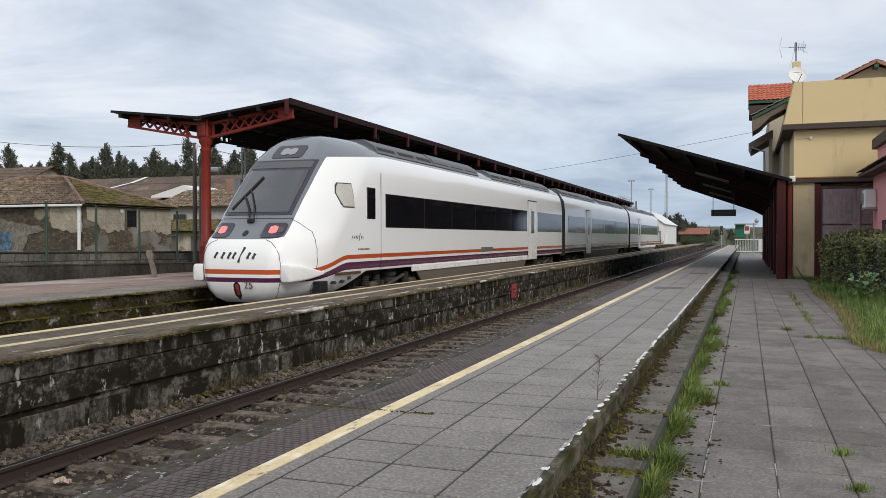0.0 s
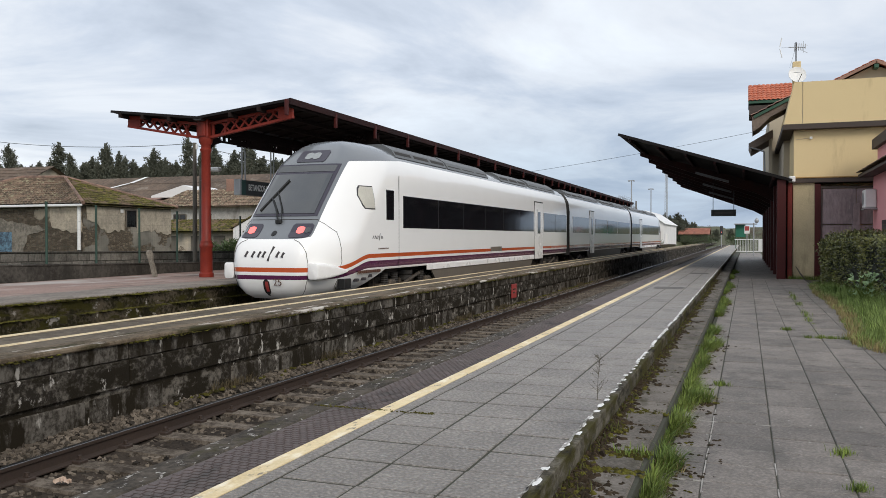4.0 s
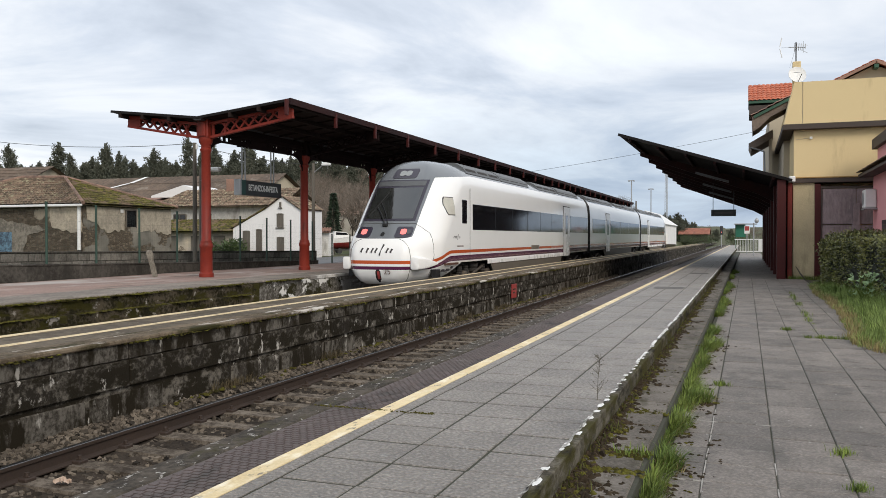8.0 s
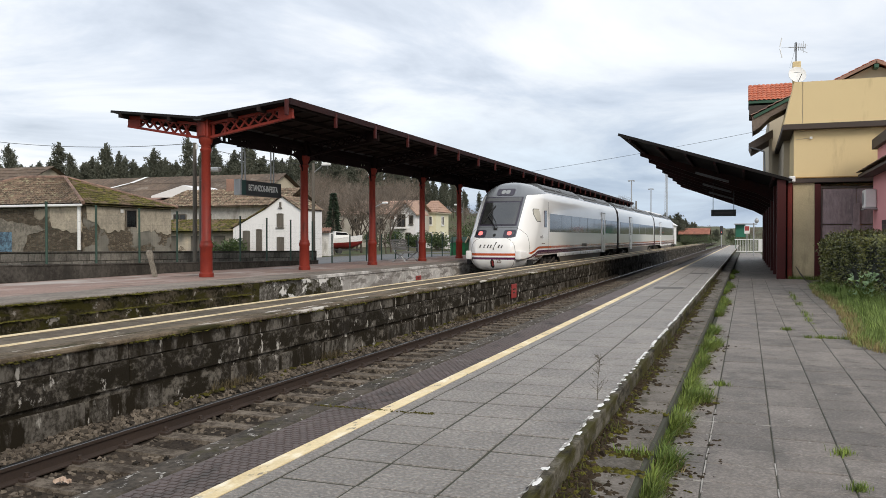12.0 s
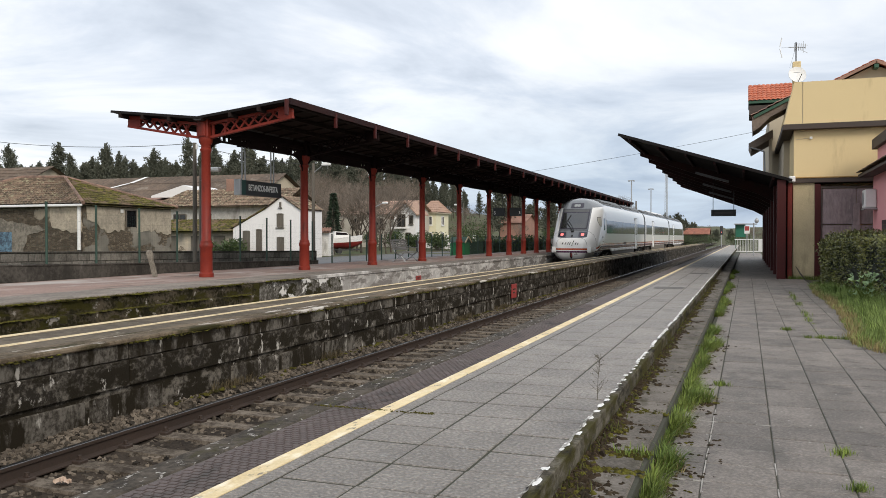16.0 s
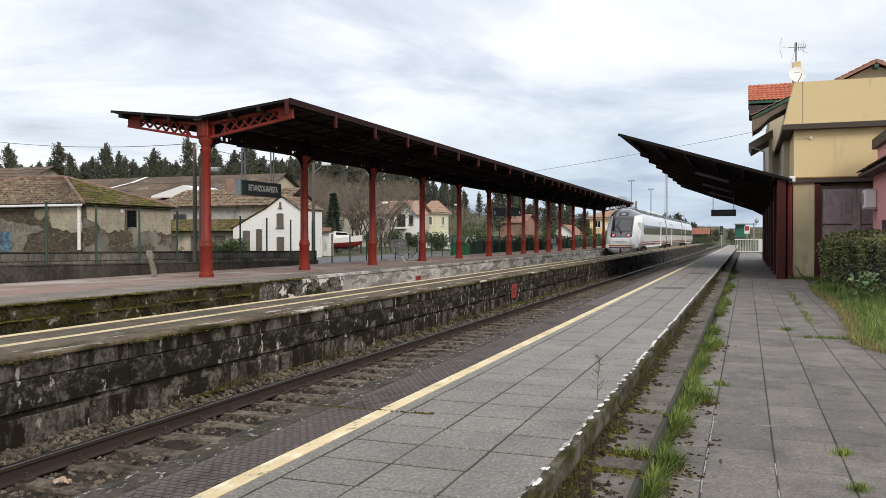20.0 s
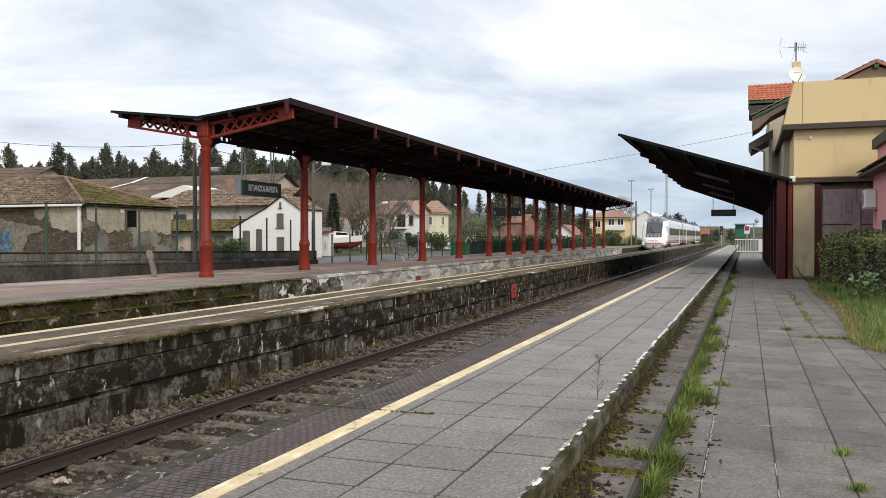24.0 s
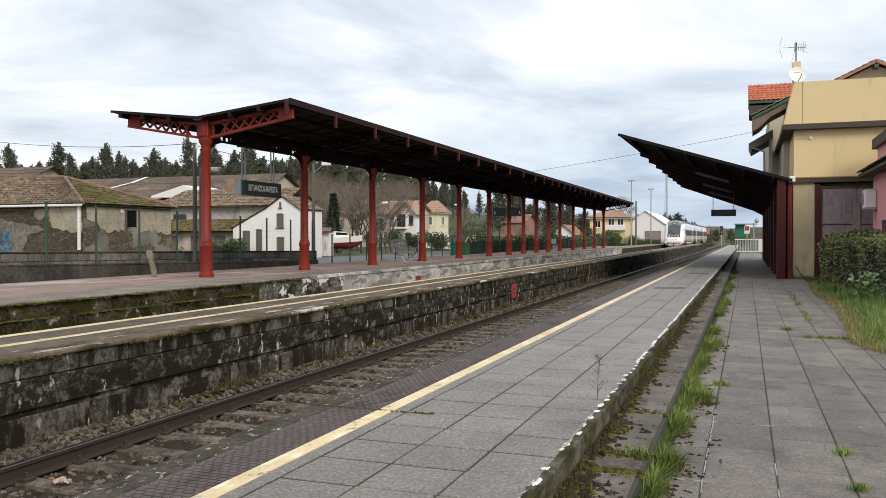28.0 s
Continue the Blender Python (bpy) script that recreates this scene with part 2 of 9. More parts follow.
M_WALL = mat("mould_stained_concrete", (0.150, 0.134, 0.111), 0.92, col2=(0.024, 0.020, 0.015), s1=2.6, s2=15, amt=0.95, bump=1.0, bdist=0.02, rnd=0.12,
             streak=((0.018, 0.0145, 0.009), 0.44, 0.53, (2.6, 2.6, 4.2)), streak2=((0.42, 0.395, 0.355), 0.605, 0.645, (6, 6, 3.8)), spec=0.15)
M_WALLUP = mat("grey_precast_slab", (0.145, 0.131, 0.111), 0.9, col2=(0.040, 0.034, 0.027), s1=2.4, s2=18, amt=0.92, bump=0.7, bdist=0.012, rnd=0.12,
               streak=((0.018, 0.014, 0.008), 0.46, 0.55, (3.4, 3.4, 1.3)), streak2=((0.38, 0.355, 0.315), 0.61, 0.65, (6, 6, 2.0)), spec=0.15)
M_KERB = mat("mossy_kerb_stone", (0.140, 0.126, 0.100), 0.92, col2=(0.046, 0.041, 0.029), s1=3, s2=22, amt=0.9, bump=0.9, rnd=0.06, streak=((0.046, 0.041, 0.011), 0.44, 0.54, (3.2, 1.2, 3.2)), streak2=((0.014, 0.012, 0.008), 0.52, 0.62, (4.5, 1.5, 6)), spec=0.15)
M_ISLEDGE = mat("sandy_platform_edge", (0.185, 0.145, 0.100), 0.9, col2=(0.075, 0.057, 0.038), s1=1.5, s2=16, amt=0.8, bump=0.6, streak=((0.034, 0.031, 0.011), 0.52, 0.62, (3, 1.1, 1)), streak2=((0.56, 0.525, 0.47), 0.575, 0.625, (7, 0.9, 2)), spec=0.15)
M_FLAKE = mat("flaking_white_paint", (0.62, 0.60, 0.565), 0.8, col2=(0.36, 0.345, 0.32), s1=6, s2=40, amt=0.8, bump=0.2)
M_VERGE = mat("verge_grass_blade", (0.255, 0.335, 0.095), 0.7, col2=(0.120, 0.175, 0.045), s1=1.6, s2=8, amt=0.95, bump=0, island=0.55, spec=0.3)
M_DAB = mat("thick_white_paint", (0.90, 0.89, 0.87), 0.6, col2=(0.66, 0.65, 0.62), s1=9, s2=40, amt=0.7, bump=0.3)
M_MORTAR = mat("pale_mortar", (0.42, 0.40, 0.37), 0.9, col2=(0.24, 0.225, 0.205), s1=9, s2=40, amt=0.8, bump=0.3)
M_STEP = mat("dirty_step_slab", (0.189, 0.168, 0.146), 0.75, col2=(0.0878, 0.0776, 0.0647), s1=1.6, s2=34, amt=0.8, bump=0.8, bdist=0.014, rnd=0.12, streak=((0.055, 0.050, 0.030), 0.52, 0.66, (3, 2, 3)), streak2=((0.36, 0.34, 0.31), 0.66, 0.71, (12, 8, 9)), spec=0.15)
M_KERBWEED = mat("dull_kerb_weed", (0.095, 0.105, 0.026), 0.8, col2=(0.05, 0.055, 0.018), s1=3, s2=12, bump=0, island=0.5, spec=0.2)
M_DRYWEED = mat("dead_weed", (0.12, 0.095, 0.055), 0.9, col2=(0.06, 0.048, 0.028), s1=3, s2=12, bump=0, island=0.4, spec=0.2)
M_BLOCK = mat("grey_concrete_block", (0.23, 0.212, 0.187), 0.92, col2=(0.126, 0.115, 0.101), s1=2.5, s2=14, amt=0.8, bump=0.6, rnd=0.33, streak=((0.09, 0.083, 0.072), 0.55, 0.68, (2.5, 2.5, 0.9)), spec=0.15)
M_P3TOP = mat("worn_platform_concrete", (0.29, 0.252, 0.218), 0.88, col2=(0.15, 0.132, 0.113), s1=1.0, s2=14, amt=0.75, bump=0.4, streak=((0.11, 0.10, 0.075), 0.58, 0.72, (1.5, 0.7, 1)), spec=0.15)
M_POST = mat("dull_red_post", (0.17, 0.022, 0.014), 0.6, col2=(0.09, 0.014, 0.010), s1=2, s2=20, amt=0.7, bump=0.15, spec=0.3)
# dirty stucco, with the canopy's shade also put into the darker yellow
M_SHADEDIRTYYELLOW = mat("dirty_yellow_stucco", (0.52, 0.44, 0.27), 0.9, col2=(0.38, 0.32, 0.20), s1=1.2, s2=20, amt=0.7, bump=0.3, streak=((0.24, 0.20, 0.125), 0.55, 0.72, (2, 2, 0.6)))
M_YELLOWOLD = mat("faded_cream_paint", (0.74, 0.60, 0.36), 0.75, col2=(0.50, 0.38, 0.21), s1=2, s2=30, amt=0.8, bump=0.3, streak=((0.17, 0.14, 0.10), 0.60, 0.68, (8, 2.5, 4)), streak2=((0.80, 0.70, 0.50), 0.55, 0.66, (5, 1.6, 3)))
M_DARKPATCH = mat("dark_repair_mortar", (0.15, 0.14, 0.128), 0.7, col2=(0.09, 0.084, 0.077), s1=2, s2=30, amt=0.7, bump=0.5)
M_DRYGRASS = mat("dry_grass_blade", (0.34, 0.27, 0.13), 0.8, col2=(0.22, 0.18, 0.08), s1=2, s2=9, bump=0, island=0.3, spec=0.2)
M_GREYWALL = mat("grey_block_wall", (0.1, 0.0909, 0.079), 0.92, col2=(0.0409, 0.0368, 0.0319), s1=0.9, s2=9, amt=0.8, bump=0.6, rnd=0.1, streak=((0.04, 0.037, 0.032), 0.50, 0.66, (2.2, 2.2, 0.6)), streak2=((0.27, 0.26, 0.24), 0.64, 0.72, (3, 3, 0.8)), spec=0.15)
M_WALL3 = mat("peeling_pale_concrete", (0.64, 0.615, 0.58), 0.9, col2=(0.36, 0.34, 0.315), s1=0.8, s2=5, amt=0.95, bump=0.5, streak=((0.22, 0.20, 0.18), 0.50, 0.55, (1.2, 0.7, 2.8)), streak2=((0.10, 0.088, 0.07), 0.62, 0.72, (1.2, 1.2, 1.2)))
M_MOSSWALL = mat("mossy_old_concrete", (0.09064, 0.07392, 0.05016), 0.95, col2=(0.01813, 0.01584, 0.006688), s1=1.8, s2=14, amt=0.98, bump=0.9, bdist=0.03, streak=((0.040, 0.036, 0.008), 0.47, 0.55, (1.6, 1.6, 4.0)), streak2=((0.30, 0.275, 0.24), 0.62, 0.66, (3.6, 3.6, 4.5)), spec=0.15)
M_ISLTOP = mat("island_platform_concrete", (0.160, 0.132, 0.100), 0.88, col2=(0.074, 0.061, 0.045), s1=1.2, s2=14, amt=0.75, bump=0.5, streak=((0.055, 0.047, 0.024), 0.55, 0.70, (1.5, 0.7, 1)), streak2=((0.34, 0.305, 0.25), 0.64, 0.70, (4, 1.5, 2)), spec=0.15)
M_REDPAVE = mat("red_paving", (0.337, 0.235, 0.198), 0.85, col2=(0.203, 0.147, 0.125), s1=0.6, s2=20, amt=0.7, bump=0.25, streak=((0.44, 0.40, 0.37), 0.5, 0.66, (1.0, 0.3, 1)), streak2=((0.13, 0.11, 0.09), 0.60, 0.72, (1.3, 0.5, 1)), spec=0.15)
M_RAIL = mat("rusty_rail_side", (0.062, 0.040, 0.029), 0.7, 0.2, col2=(0.034, 0.024, 0.019), s2=30, bump=0.3)
M_RAILTOP = mat("polished_rail_head", (0.42, 0.43, 0.45), 0.28, 1.0, col2=(0.30, 0.31, 0.33), s2=60, bump=0.05)
M_SLEEPER = mat("weathered_sleeper", (0.205, 0.173, 0.138), 0.9, col2=(0.0605, 0.0475, 0.0367), s1=4, s2=24, amt=0.8, bump=0.8, rnd=0.22, spec=0.15)
M_BALLAST = mat("ballast_stone", (0.156, 0.131, 0.103), 0.9, col2=(0.044, 0.0352, 0.0275), s1=3, s2=25, bump=0.4, island=0.85, spec=0.15)
M_BED = mat("ballast_bed", (0.066, 0.052, 0.040), 0.95, col2=(0.028, 0.022, 0.017), s1=2, s2=22, amt=0.8, bump=1.0, bdist=0.03, spec=0.15)
M_RED = mat("red_iron_paint", (0.239, 0.028, 0.0129), 0.55, col2=(0.156, 0.0174, 0.0116), s1=1.5, s2=25, bump=0.1, spec=0.3, streak=((0.075, 0.014, 0.008), 0.55, 0.72, (3, 3, 1)))
# shaded copy of the red paint: under-roof shade put into the colour
M_SHADERED = mat("soot_blackened_iron", (0.018, 0.009, 0.009), 0.85, col2=(0.01, 0.006, 0.006), s1=1.5, s2=20, bump=0.15, spec=0.12)
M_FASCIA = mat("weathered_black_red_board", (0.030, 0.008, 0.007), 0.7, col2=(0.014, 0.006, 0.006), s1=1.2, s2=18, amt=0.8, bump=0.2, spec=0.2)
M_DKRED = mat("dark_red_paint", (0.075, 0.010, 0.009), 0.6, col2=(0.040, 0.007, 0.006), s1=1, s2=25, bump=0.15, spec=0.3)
M_ROOFDK = mat("dark_roof_sheet", (0.0182, 0.0168, 0.0168), 0.85, col2=(0.0112, 0.0098, 0.0098), s1=0.8, s2=15, bump=0.2, spec=0.15)
# brown boards with the roof's shade put into the colour
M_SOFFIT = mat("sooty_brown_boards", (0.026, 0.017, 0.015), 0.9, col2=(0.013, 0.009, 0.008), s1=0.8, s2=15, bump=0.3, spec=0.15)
M_GREENPAINT = mat("green_paint", (0.03, 0.10, 0.06), 0.55, col2=(0.025, 0.075, 0.045), bump=0.1)
M_FENCE = mat("green_fence_wire", (0.035, 0.075, 0.055), 0.6, col2=(0.025, 0.055, 0.04), bump=0.0)
M_WHITEPLASTER = mat("whitewashed_plaster", (0.86, 0.85, 0.84), 0.9, col2=(0.72, 0.71, 0.69), s1=0.5, s2=9, bump=0.3, streak=((0.36, 0.34, 0.31), 0.60, 0.78, (0.9, 0.9, 0.35)))
M_YELLOWWALL = mat("yellow_stucco", (0.72, 0.575, 0.32), 0.9, col2=(0.64, 0.505, 0.28), s1=0.35, s2=40, bump=0.25, streak=((0.42, 0.31, 0.16), 0.62, 0.85, (1.2, 1.2, 0.25)))
M_BEIGEWALL = mat("beige_stucco", (0.50, 0.44, 0.33), 0.9, col2=(0.42, 0.36, 0.27), s1=0.5, s2=30, bump=0.25)
M_PINK = mat("pink_stucco", (0.739, 0.336, 0.347), 0.9, col2=(0.65, 0.291, 0.308), s1=0.5, s2=30, bump=0.25)
M_BROWNTRIM = mat("brown_trim", (0.07, 0.05, 0.04), 0.7, col2=(0.045, 0.033, 0.028), bump=0.15)
M_GREYMETAL = mat("grey_metal_sheet", (0.311, 0.243, 0.243), 0.6, 0.1, col2=(0.176, 0.132, 0.135), s1=0.9, s2=10, amt=0.8, bump=0.2, stretch=(1, 1, 0.3))
M_STEEL = mat("galvanised_steel", (0.42, 0.43, 0.44), 0.5, 0.6, col2=(0.32, 0.33, 0.34), bump=0.05)
M_DKSTEEL = mat("dark_steel", (0.05, 0.05, 0.052), 0.55, 0.3, bump=0.05)
M_WHITE = mat("white_paint", (0.80, 0.80, 0.79), 0.5, col2=(0.70, 0.70, 0.68), s2=10, bump=0.05)
M_ORANGETILE = mat("new_clay_roof_tile", (0.52, 0.155, 0.08), 0.8, col2=(0.40, 0.115, 0.06), s1=2, s2=16, bump=0.25, island=0.12)
M_FADEORANGE = mat("dull_orange_roof_tile", (0.37, 0.15, 0.095), 0.9, col2=(0.24, 0.10, 0.07), s1=1.2, s2=9, amt=0.8, bump=0.25, island=0.12)
M_OLDTILE = mat("weathered_clay_roof_tile", (0.264, 0.1892, 0.1364), 0.92, col2=(0.1012, 0.07744, 0.05808), s1=2.2, s2=11, amt=0.98, bump=0.5, streak=((0.36, 0.33, 0.22), 0.54, 0.64, (4.5, 4.5, 4.5)), streak2=((0.06, 0.052, 0.035), 0.56, 0.66, (3, 3, 3)), spec=0.15)
M_MOSSTILE = mat("moss_grown_roof_tile", (0.165, 0.155, 0.036), 0.95, col2=(0.070, 0.060, 0.028), s1=2.6, s2=9, amt=0.98, bump=1.0, bdist=0.05, streak=((0.20, 0.145, 0.10), 0.50, 0.57, (1.3, 1.3, 1.3)), streak2=((0.065, 0.05, 0.038), 0.57, 0.63, (2.4, 2.4, 2.4)), spec=0.15)
M_RIDGE = mat("ridge_tile", (0.36, 0.205, 0.150), 0.9, col2=(0.23, 0.140, 0.108), s1=0.8, s2=8, amt=0.7, bump=0.3)
M_FADEDTILE = mat("faded_clay_tile", (0.44, 0.29, 0.215), 0.9, col2=(0.30, 0.20, 0.15), s1=0.8, s2=8, amt=0.7, bump=0.3)
M_DKROOF = mat("brown_fibre_roof", (0.17, 0.1275, 0.09775), 0.92, col2=(0.09775, 0.0782, 0.06375), s1=0.3, s2=3, amt=0.8, bump=0.3, streak=((0.29, 0.255, 0.21), 0.58, 0.72, (0.5, 0.5, 1)), spec=0.15)
M_WOOD = mat("grey_wood", (0.17, 0.15, 0.125), 0.85, col2=(0.09, 0.08, 0.065), s1=2, s2=30, bump=0.4, stretch=(1, 1, 0.2))
M_GLASSDK = mat("dark_window_glass", (0.012, 0.013, 0.015), 0.06, col2=(0.008, 0.009, 0.010), bump=0.0, spec=0.6)
M_ASPHALT = mat("asphalt", (0.15, 0.155, 0.16), 0.9, col2=(0.11, 0.113, 0.117), s1=0.3, s2=20, bump=0.3)
M_GROUND = mat("grass_ground", (0.065, 0.085, 0.025), 0.95, col2=(0.075, 0.062, 0.032), s1=0.12, s2=2.5, amt=0.8, bump=0.6)
M_GRASS = mat("grass_blade", (0.165, 0.215, 0.045), 0.7, col2=(0.085, 0.130, 0.024), s1=1.6, s2=11, amt=0.9, bump=0, island=0.55, spec=0.3)
M_LEAF = mat("hedge_leaf", (0.176, 0.176, 0.0499), 0.45, col2=(0.0645, 0.0774, 0.0206), s1=1.5, s2=8, amt=0.8, bump=0, island=0.65)
M_BUSH = mat("shrub_leaf", (0.06, 0.095, 0.022), 0.6, col2=(0.03, 0.052, 0.013), s1=0.8, s2=5, bump=0, island=0.4)
# leaf colour greyed and lightened to carry the distance haze
M_EUCA = mat("eucalyptus_leaf", (0.108, 0.114, 0.086), 0.9, col2=(0.084, 0.090, 0.068), s1=0.2, s2=2, bump=0, island=0.2, spec=0.1)
M_CONIFER = mat("conifer_needles", (0.028, 0.048, 0.024), 0.8, col2=(0.016, 0.03, 0.015), s1=0.5, s2=3, bump=0, island=0.35)
# twig colour lightened for haze as well
M_TWIG = mat("bare_twigs", (0.209, 0.169, 0.135), 0.9, col2=(0.128, 0.105, 0.0851), s1=0.3, s2=3, bump=0, island=0.3)
M_BARK = mat("tree_bark", (0.11, 0.09, 0.07), 0.9, col2=(0.06, 0.05, 0.04), s1=1, s2=10, bump=0.4)
M_DIRT = mat("debris", (0.05, 0.035, 0.022), 0.95, col2=(0.025, 0.02, 0.012), s2=20, bump=0.4, island=0.4, spec=0.15)
M_MOSS = mat("moss", (0.088, 0.084, 0.014), 0.95, col2=(0.040, 0.032, 0.010), s1=4, s2=30, amt=0.8, bump=0.6, island=0.5, spec=0.15)
M_SIGNRED = mat("red_sign", (0.36, 0.05, 0.045), 0.5, col2=(0.30, 0.045, 0.04), bump=0.05)
M_SIGNDK = mat("dark_sign_board", (0.025, 0.03, 0.032), 0.45, col2=(0.018, 0.022, 0.024), bump=0.02)
M_SIGNGREEN = mat("dark_green_sign_band", (0.012, 0.07, 0.06), 0.45, bump=0.02)

# ---------------------------------------------------------------- ground
RAIL1, RAIL2 = -0.62, -0.30
ISL_Z, P3_Z, LOW_Z = 0.25, 0.29, -0.30


def smooth(a, b, x):
    t = min(1, max(0, (x - a) / (b - a)))
    return t * t * (3 - 2 * t)


def ground_z(x, y):
    z = -0.86 + 0.76 * smooth(-16.9, -17.3, x) + 0.53 * smooth(1.0, 2.2, x)
    hill = smooth(-42, -120, x) * smooth(20, 90, y)
    z += 4.5 * hill + 7.0 * smooth(-105, -190, x) + 5.5 * smooth(-28, -75, x) * smooth(100, 165, y) * smooth(-150, -90, x)
    z += 1.2 * smooth(70, 130, y) * smooth(-17, -22, x)
    z += 10.0 * smooth(330, 700, y) * (0.7 + 0.3 * math.sin(x * 0.011 + 1.0))
    if y > 60 and x < -18:
        z += 0.25 * math.sin(x * 0.21) * math.sin(y * 0.13)
    return z


def build_ground():
    xs = [-1800, -900, -500, -350, -260, -210, -170, -140, -115, -95, -78, -64, -52, -43, -36, -30, -25, -21, -18.5, -17.3, -16.9, -16, -12, -8, -4, 0, 1.0, 1.6, 2.2, 4, 8, 14, 24, 40, 80, 160, 400, 900, 1800]
    ys = [-900, -300, -100, -40, -15, 0, 8, 16, 24, 32, 40, 50, 60, 70, 82, 95, 110, 125, 145, 170, 200, 240, 290, 340, 400, 470, 550, 700, 1000, 1800, 3500]
    b = Build().grid([[(x, y, ground_z(x, y)) for x in xs] for y in ys])
    tagged(part("ground", b, M_GROUND, smooth="all"), "rough grassy ground beyond the tracks", "ground", kind="structure")


build_ground()


def rough_strip(name, x0, x1, y0, y1, z, amp, mtl, label, nx, step, cat_="ground"):
    rows = []
    y = y0
    while y <= y1:
        rows.append([(x0 + (x1 - x0) * i / nx, y, z + amp * noise.noise(Vector((x0 + (x1 - x0) * i / nx, y, 3.1)) * 2.2) + amp * 0.6 * noise.noise(Vector((i * 1.7, y * 6, 0.4)))) for i in range(nx + 1)])
        y += step if y < 30 else step * 5
    return tagged(part(name, Build().grid(rows), mtl, smooth="all"), label, cat_, kind="structure")


rough_strip("track_bed_near", -6.75, -3.3, -6, 240, RAIL1 - 0.185, 0.04, M_BED, "dark dirty ballast bed under the near track", 16, 0.25)
rough_strip("track_bed_far", -11.8, -8.1, -6, 260, RAIL2 - 0.20, 0.03, M_BED, "dark ballast bed under the far track", 6, 1.0)

# ---------------------------------------------------------------- near platform
pave = tagged(part("platform_near", Build().box(-3.33, -1.12, -6, 150, -0.9, -0.006), M_JOINT), "raised station platform with grey square tiles", "platform", kind="structure")
me = Build().box(-3.41, -3.19, 0.008, 2.992, -0.16, 0.003, 0.012).mesh("coping")
me.materials.append(M_COPE)
for i in range(52):
    c = part("coping", me, None, pave, "cracked concrete edge slab" if i == 0 else "")
    c.location = (0, -6 + i * 3.0, 0.003 * ((i * 7) % 3))
part("platform_wall", Build().box(-3.37, -3.31, -6, 150, -0.9, -0.165), M_WALL, pave)
b = Build()
y = -6.0
while y < 150:
    b.box(-2.79, -2.665, y + 0.004, y + 2.9, -0.03, 0.004, 0.003)
    y += 2.92
part("edge_line", b, M_YELLOW, pave, "worn yellow safety line")
part("tactile_base", Build().box(-3.185, -2.795, -6, 150, -0.04, -0.004), M_TACT, pave, "purplish brown tactile paving")
b = Build()
y, k = 2.4, 0
while y < 17:
    for j in range(6):
        x = -3.17 + j * 0.062 + (0.031 if k % 2 else 0)
        b.box(x, x + 0.049, y, y + 0.040, -0.006, 0.001)
    y += 0.052
    k += 1
tagged(part("tactile_studs", b, M_TACT, pave), kind="stuff")
kb = Build().box(-1.132, -1.066, 0.001, 0.979, -0.19, 0.003, 0.006).mesh("kerb_stone")
kb.materials.append(M_KERB)
for i in range(150):
    k = part("kerb_stone", kb, None, pave, "pale kerb stone with moss" if i == 0 else "")
    k.location = ((i * 37 % 11 - 5) * 0.0004, -6 + i * 0.98, (i * 53 % 7 - 3) * 0.0006)
# dabs of white paint along the inner edge
b = Build()
rnd = random.Random(5)
y = 4.55
while y < 60:
    if (y < 9.6 and rnd.random() < 0.88) or noise.noise(Vector((y * 0.9, 4.0, 0.0))) + rnd.uniform(-0.3, 0.4) > -0.02:
        x = -1.122 + rnd.uniform(-0.014, 0.014)
        u, w = rnd.uniform(0.025, 0.055), rnd.uniform(0.07, 0.17)
        side, lean = [], rnd.uniform(-0.5, 0.8)
        for i in range(7):
            t = i / 6 - 0.5
            side.append((x + u * t, y + u * lean * t, w * (0.52 - 0.5 * abs(t) ** 1.5) * rnd.uniform(0.55, 1.15)))
        ring = [(a, c - d, 0.0064) for a, c, d in side] + [(a, c + d * rnd.uniform(0.6, 1.2), 0.0064) for a, c, d in side[::-1]]
        b.add(ring, [tuple(range(14))])
    y += rnd.uniform(0.14, 0.29)
tagged(part("paint_dab", b, M_DAB, pave, "flaking white paint dabs"), kind="stuff")


def flakes(n, seed, x0, x1, y0, y1, z, wx, wy):
    """Scattered irregular flakes of old paint."""
    r_ = random.Random(seed)
    fb = Build()
    for _ in range(n):
        y = y0 + (y1 - y0) * r_.random() ** 1.5
        if noise.noise(Vector((y * 1.1, seed, 0))) + r_.uniform(-0.35, 0.35) < 0.05:
            continue
        x = r_.uniform(x0, x1)
        m = 7
        a, c = r_.uniform(*wx), r_.uniform(*wy)
        fb.add([(x + a * math.cos(2 * math.pi * i / m) * r_.uniform(.4, 1.2), y + c * math.sin(2 * math.pi * i / m) * r_.uniform(.4, 1.2), z) for i in range(m)], [tuple(range(m))])
    return fb


b = Build()
y = 9.3
while y < 58:
    l = rnd.uniform(0.1, 0.5)
    if rnd.random() < 0.72:
        x = -1.14 + rnd.uniform(-0.006, 0.004)
        b.box(x - rnd.uniform(0.006, 0.02), x + rnd.uniform(0.008, 0.028), y, y + l, 0.001, 0.0078, 0.002)
    y += l
tagged(part("edge_line", b, M_DAB, pave, "broken white line along the inner edge"), kind="stuff")
tagged(part("kerb_paint", flakes(1400, 7, -1.143, -1.118, 3.0, 60, 0.0085, (0.003, 0.009), (0.02, 0.08)), M_FLAKE, pave, "remains of a white edge line"), kind="stuff")

# middle step and low path
step = tagged(part("side_step", Build().box(-1.07, -0.64, -6, 90, -0.6, -0.165), M_JOINT), "low mossy concrete step beside the platform", "step", kind="structure")
lowp = tagged(part("footpath", Build().box(-0.62, 2.35, -6, 36.3, -0.7, LOW_Z - 0.008), M_JOINT), "footpath of grey concrete slabs with grassy joints", "footpath", kind="structure")
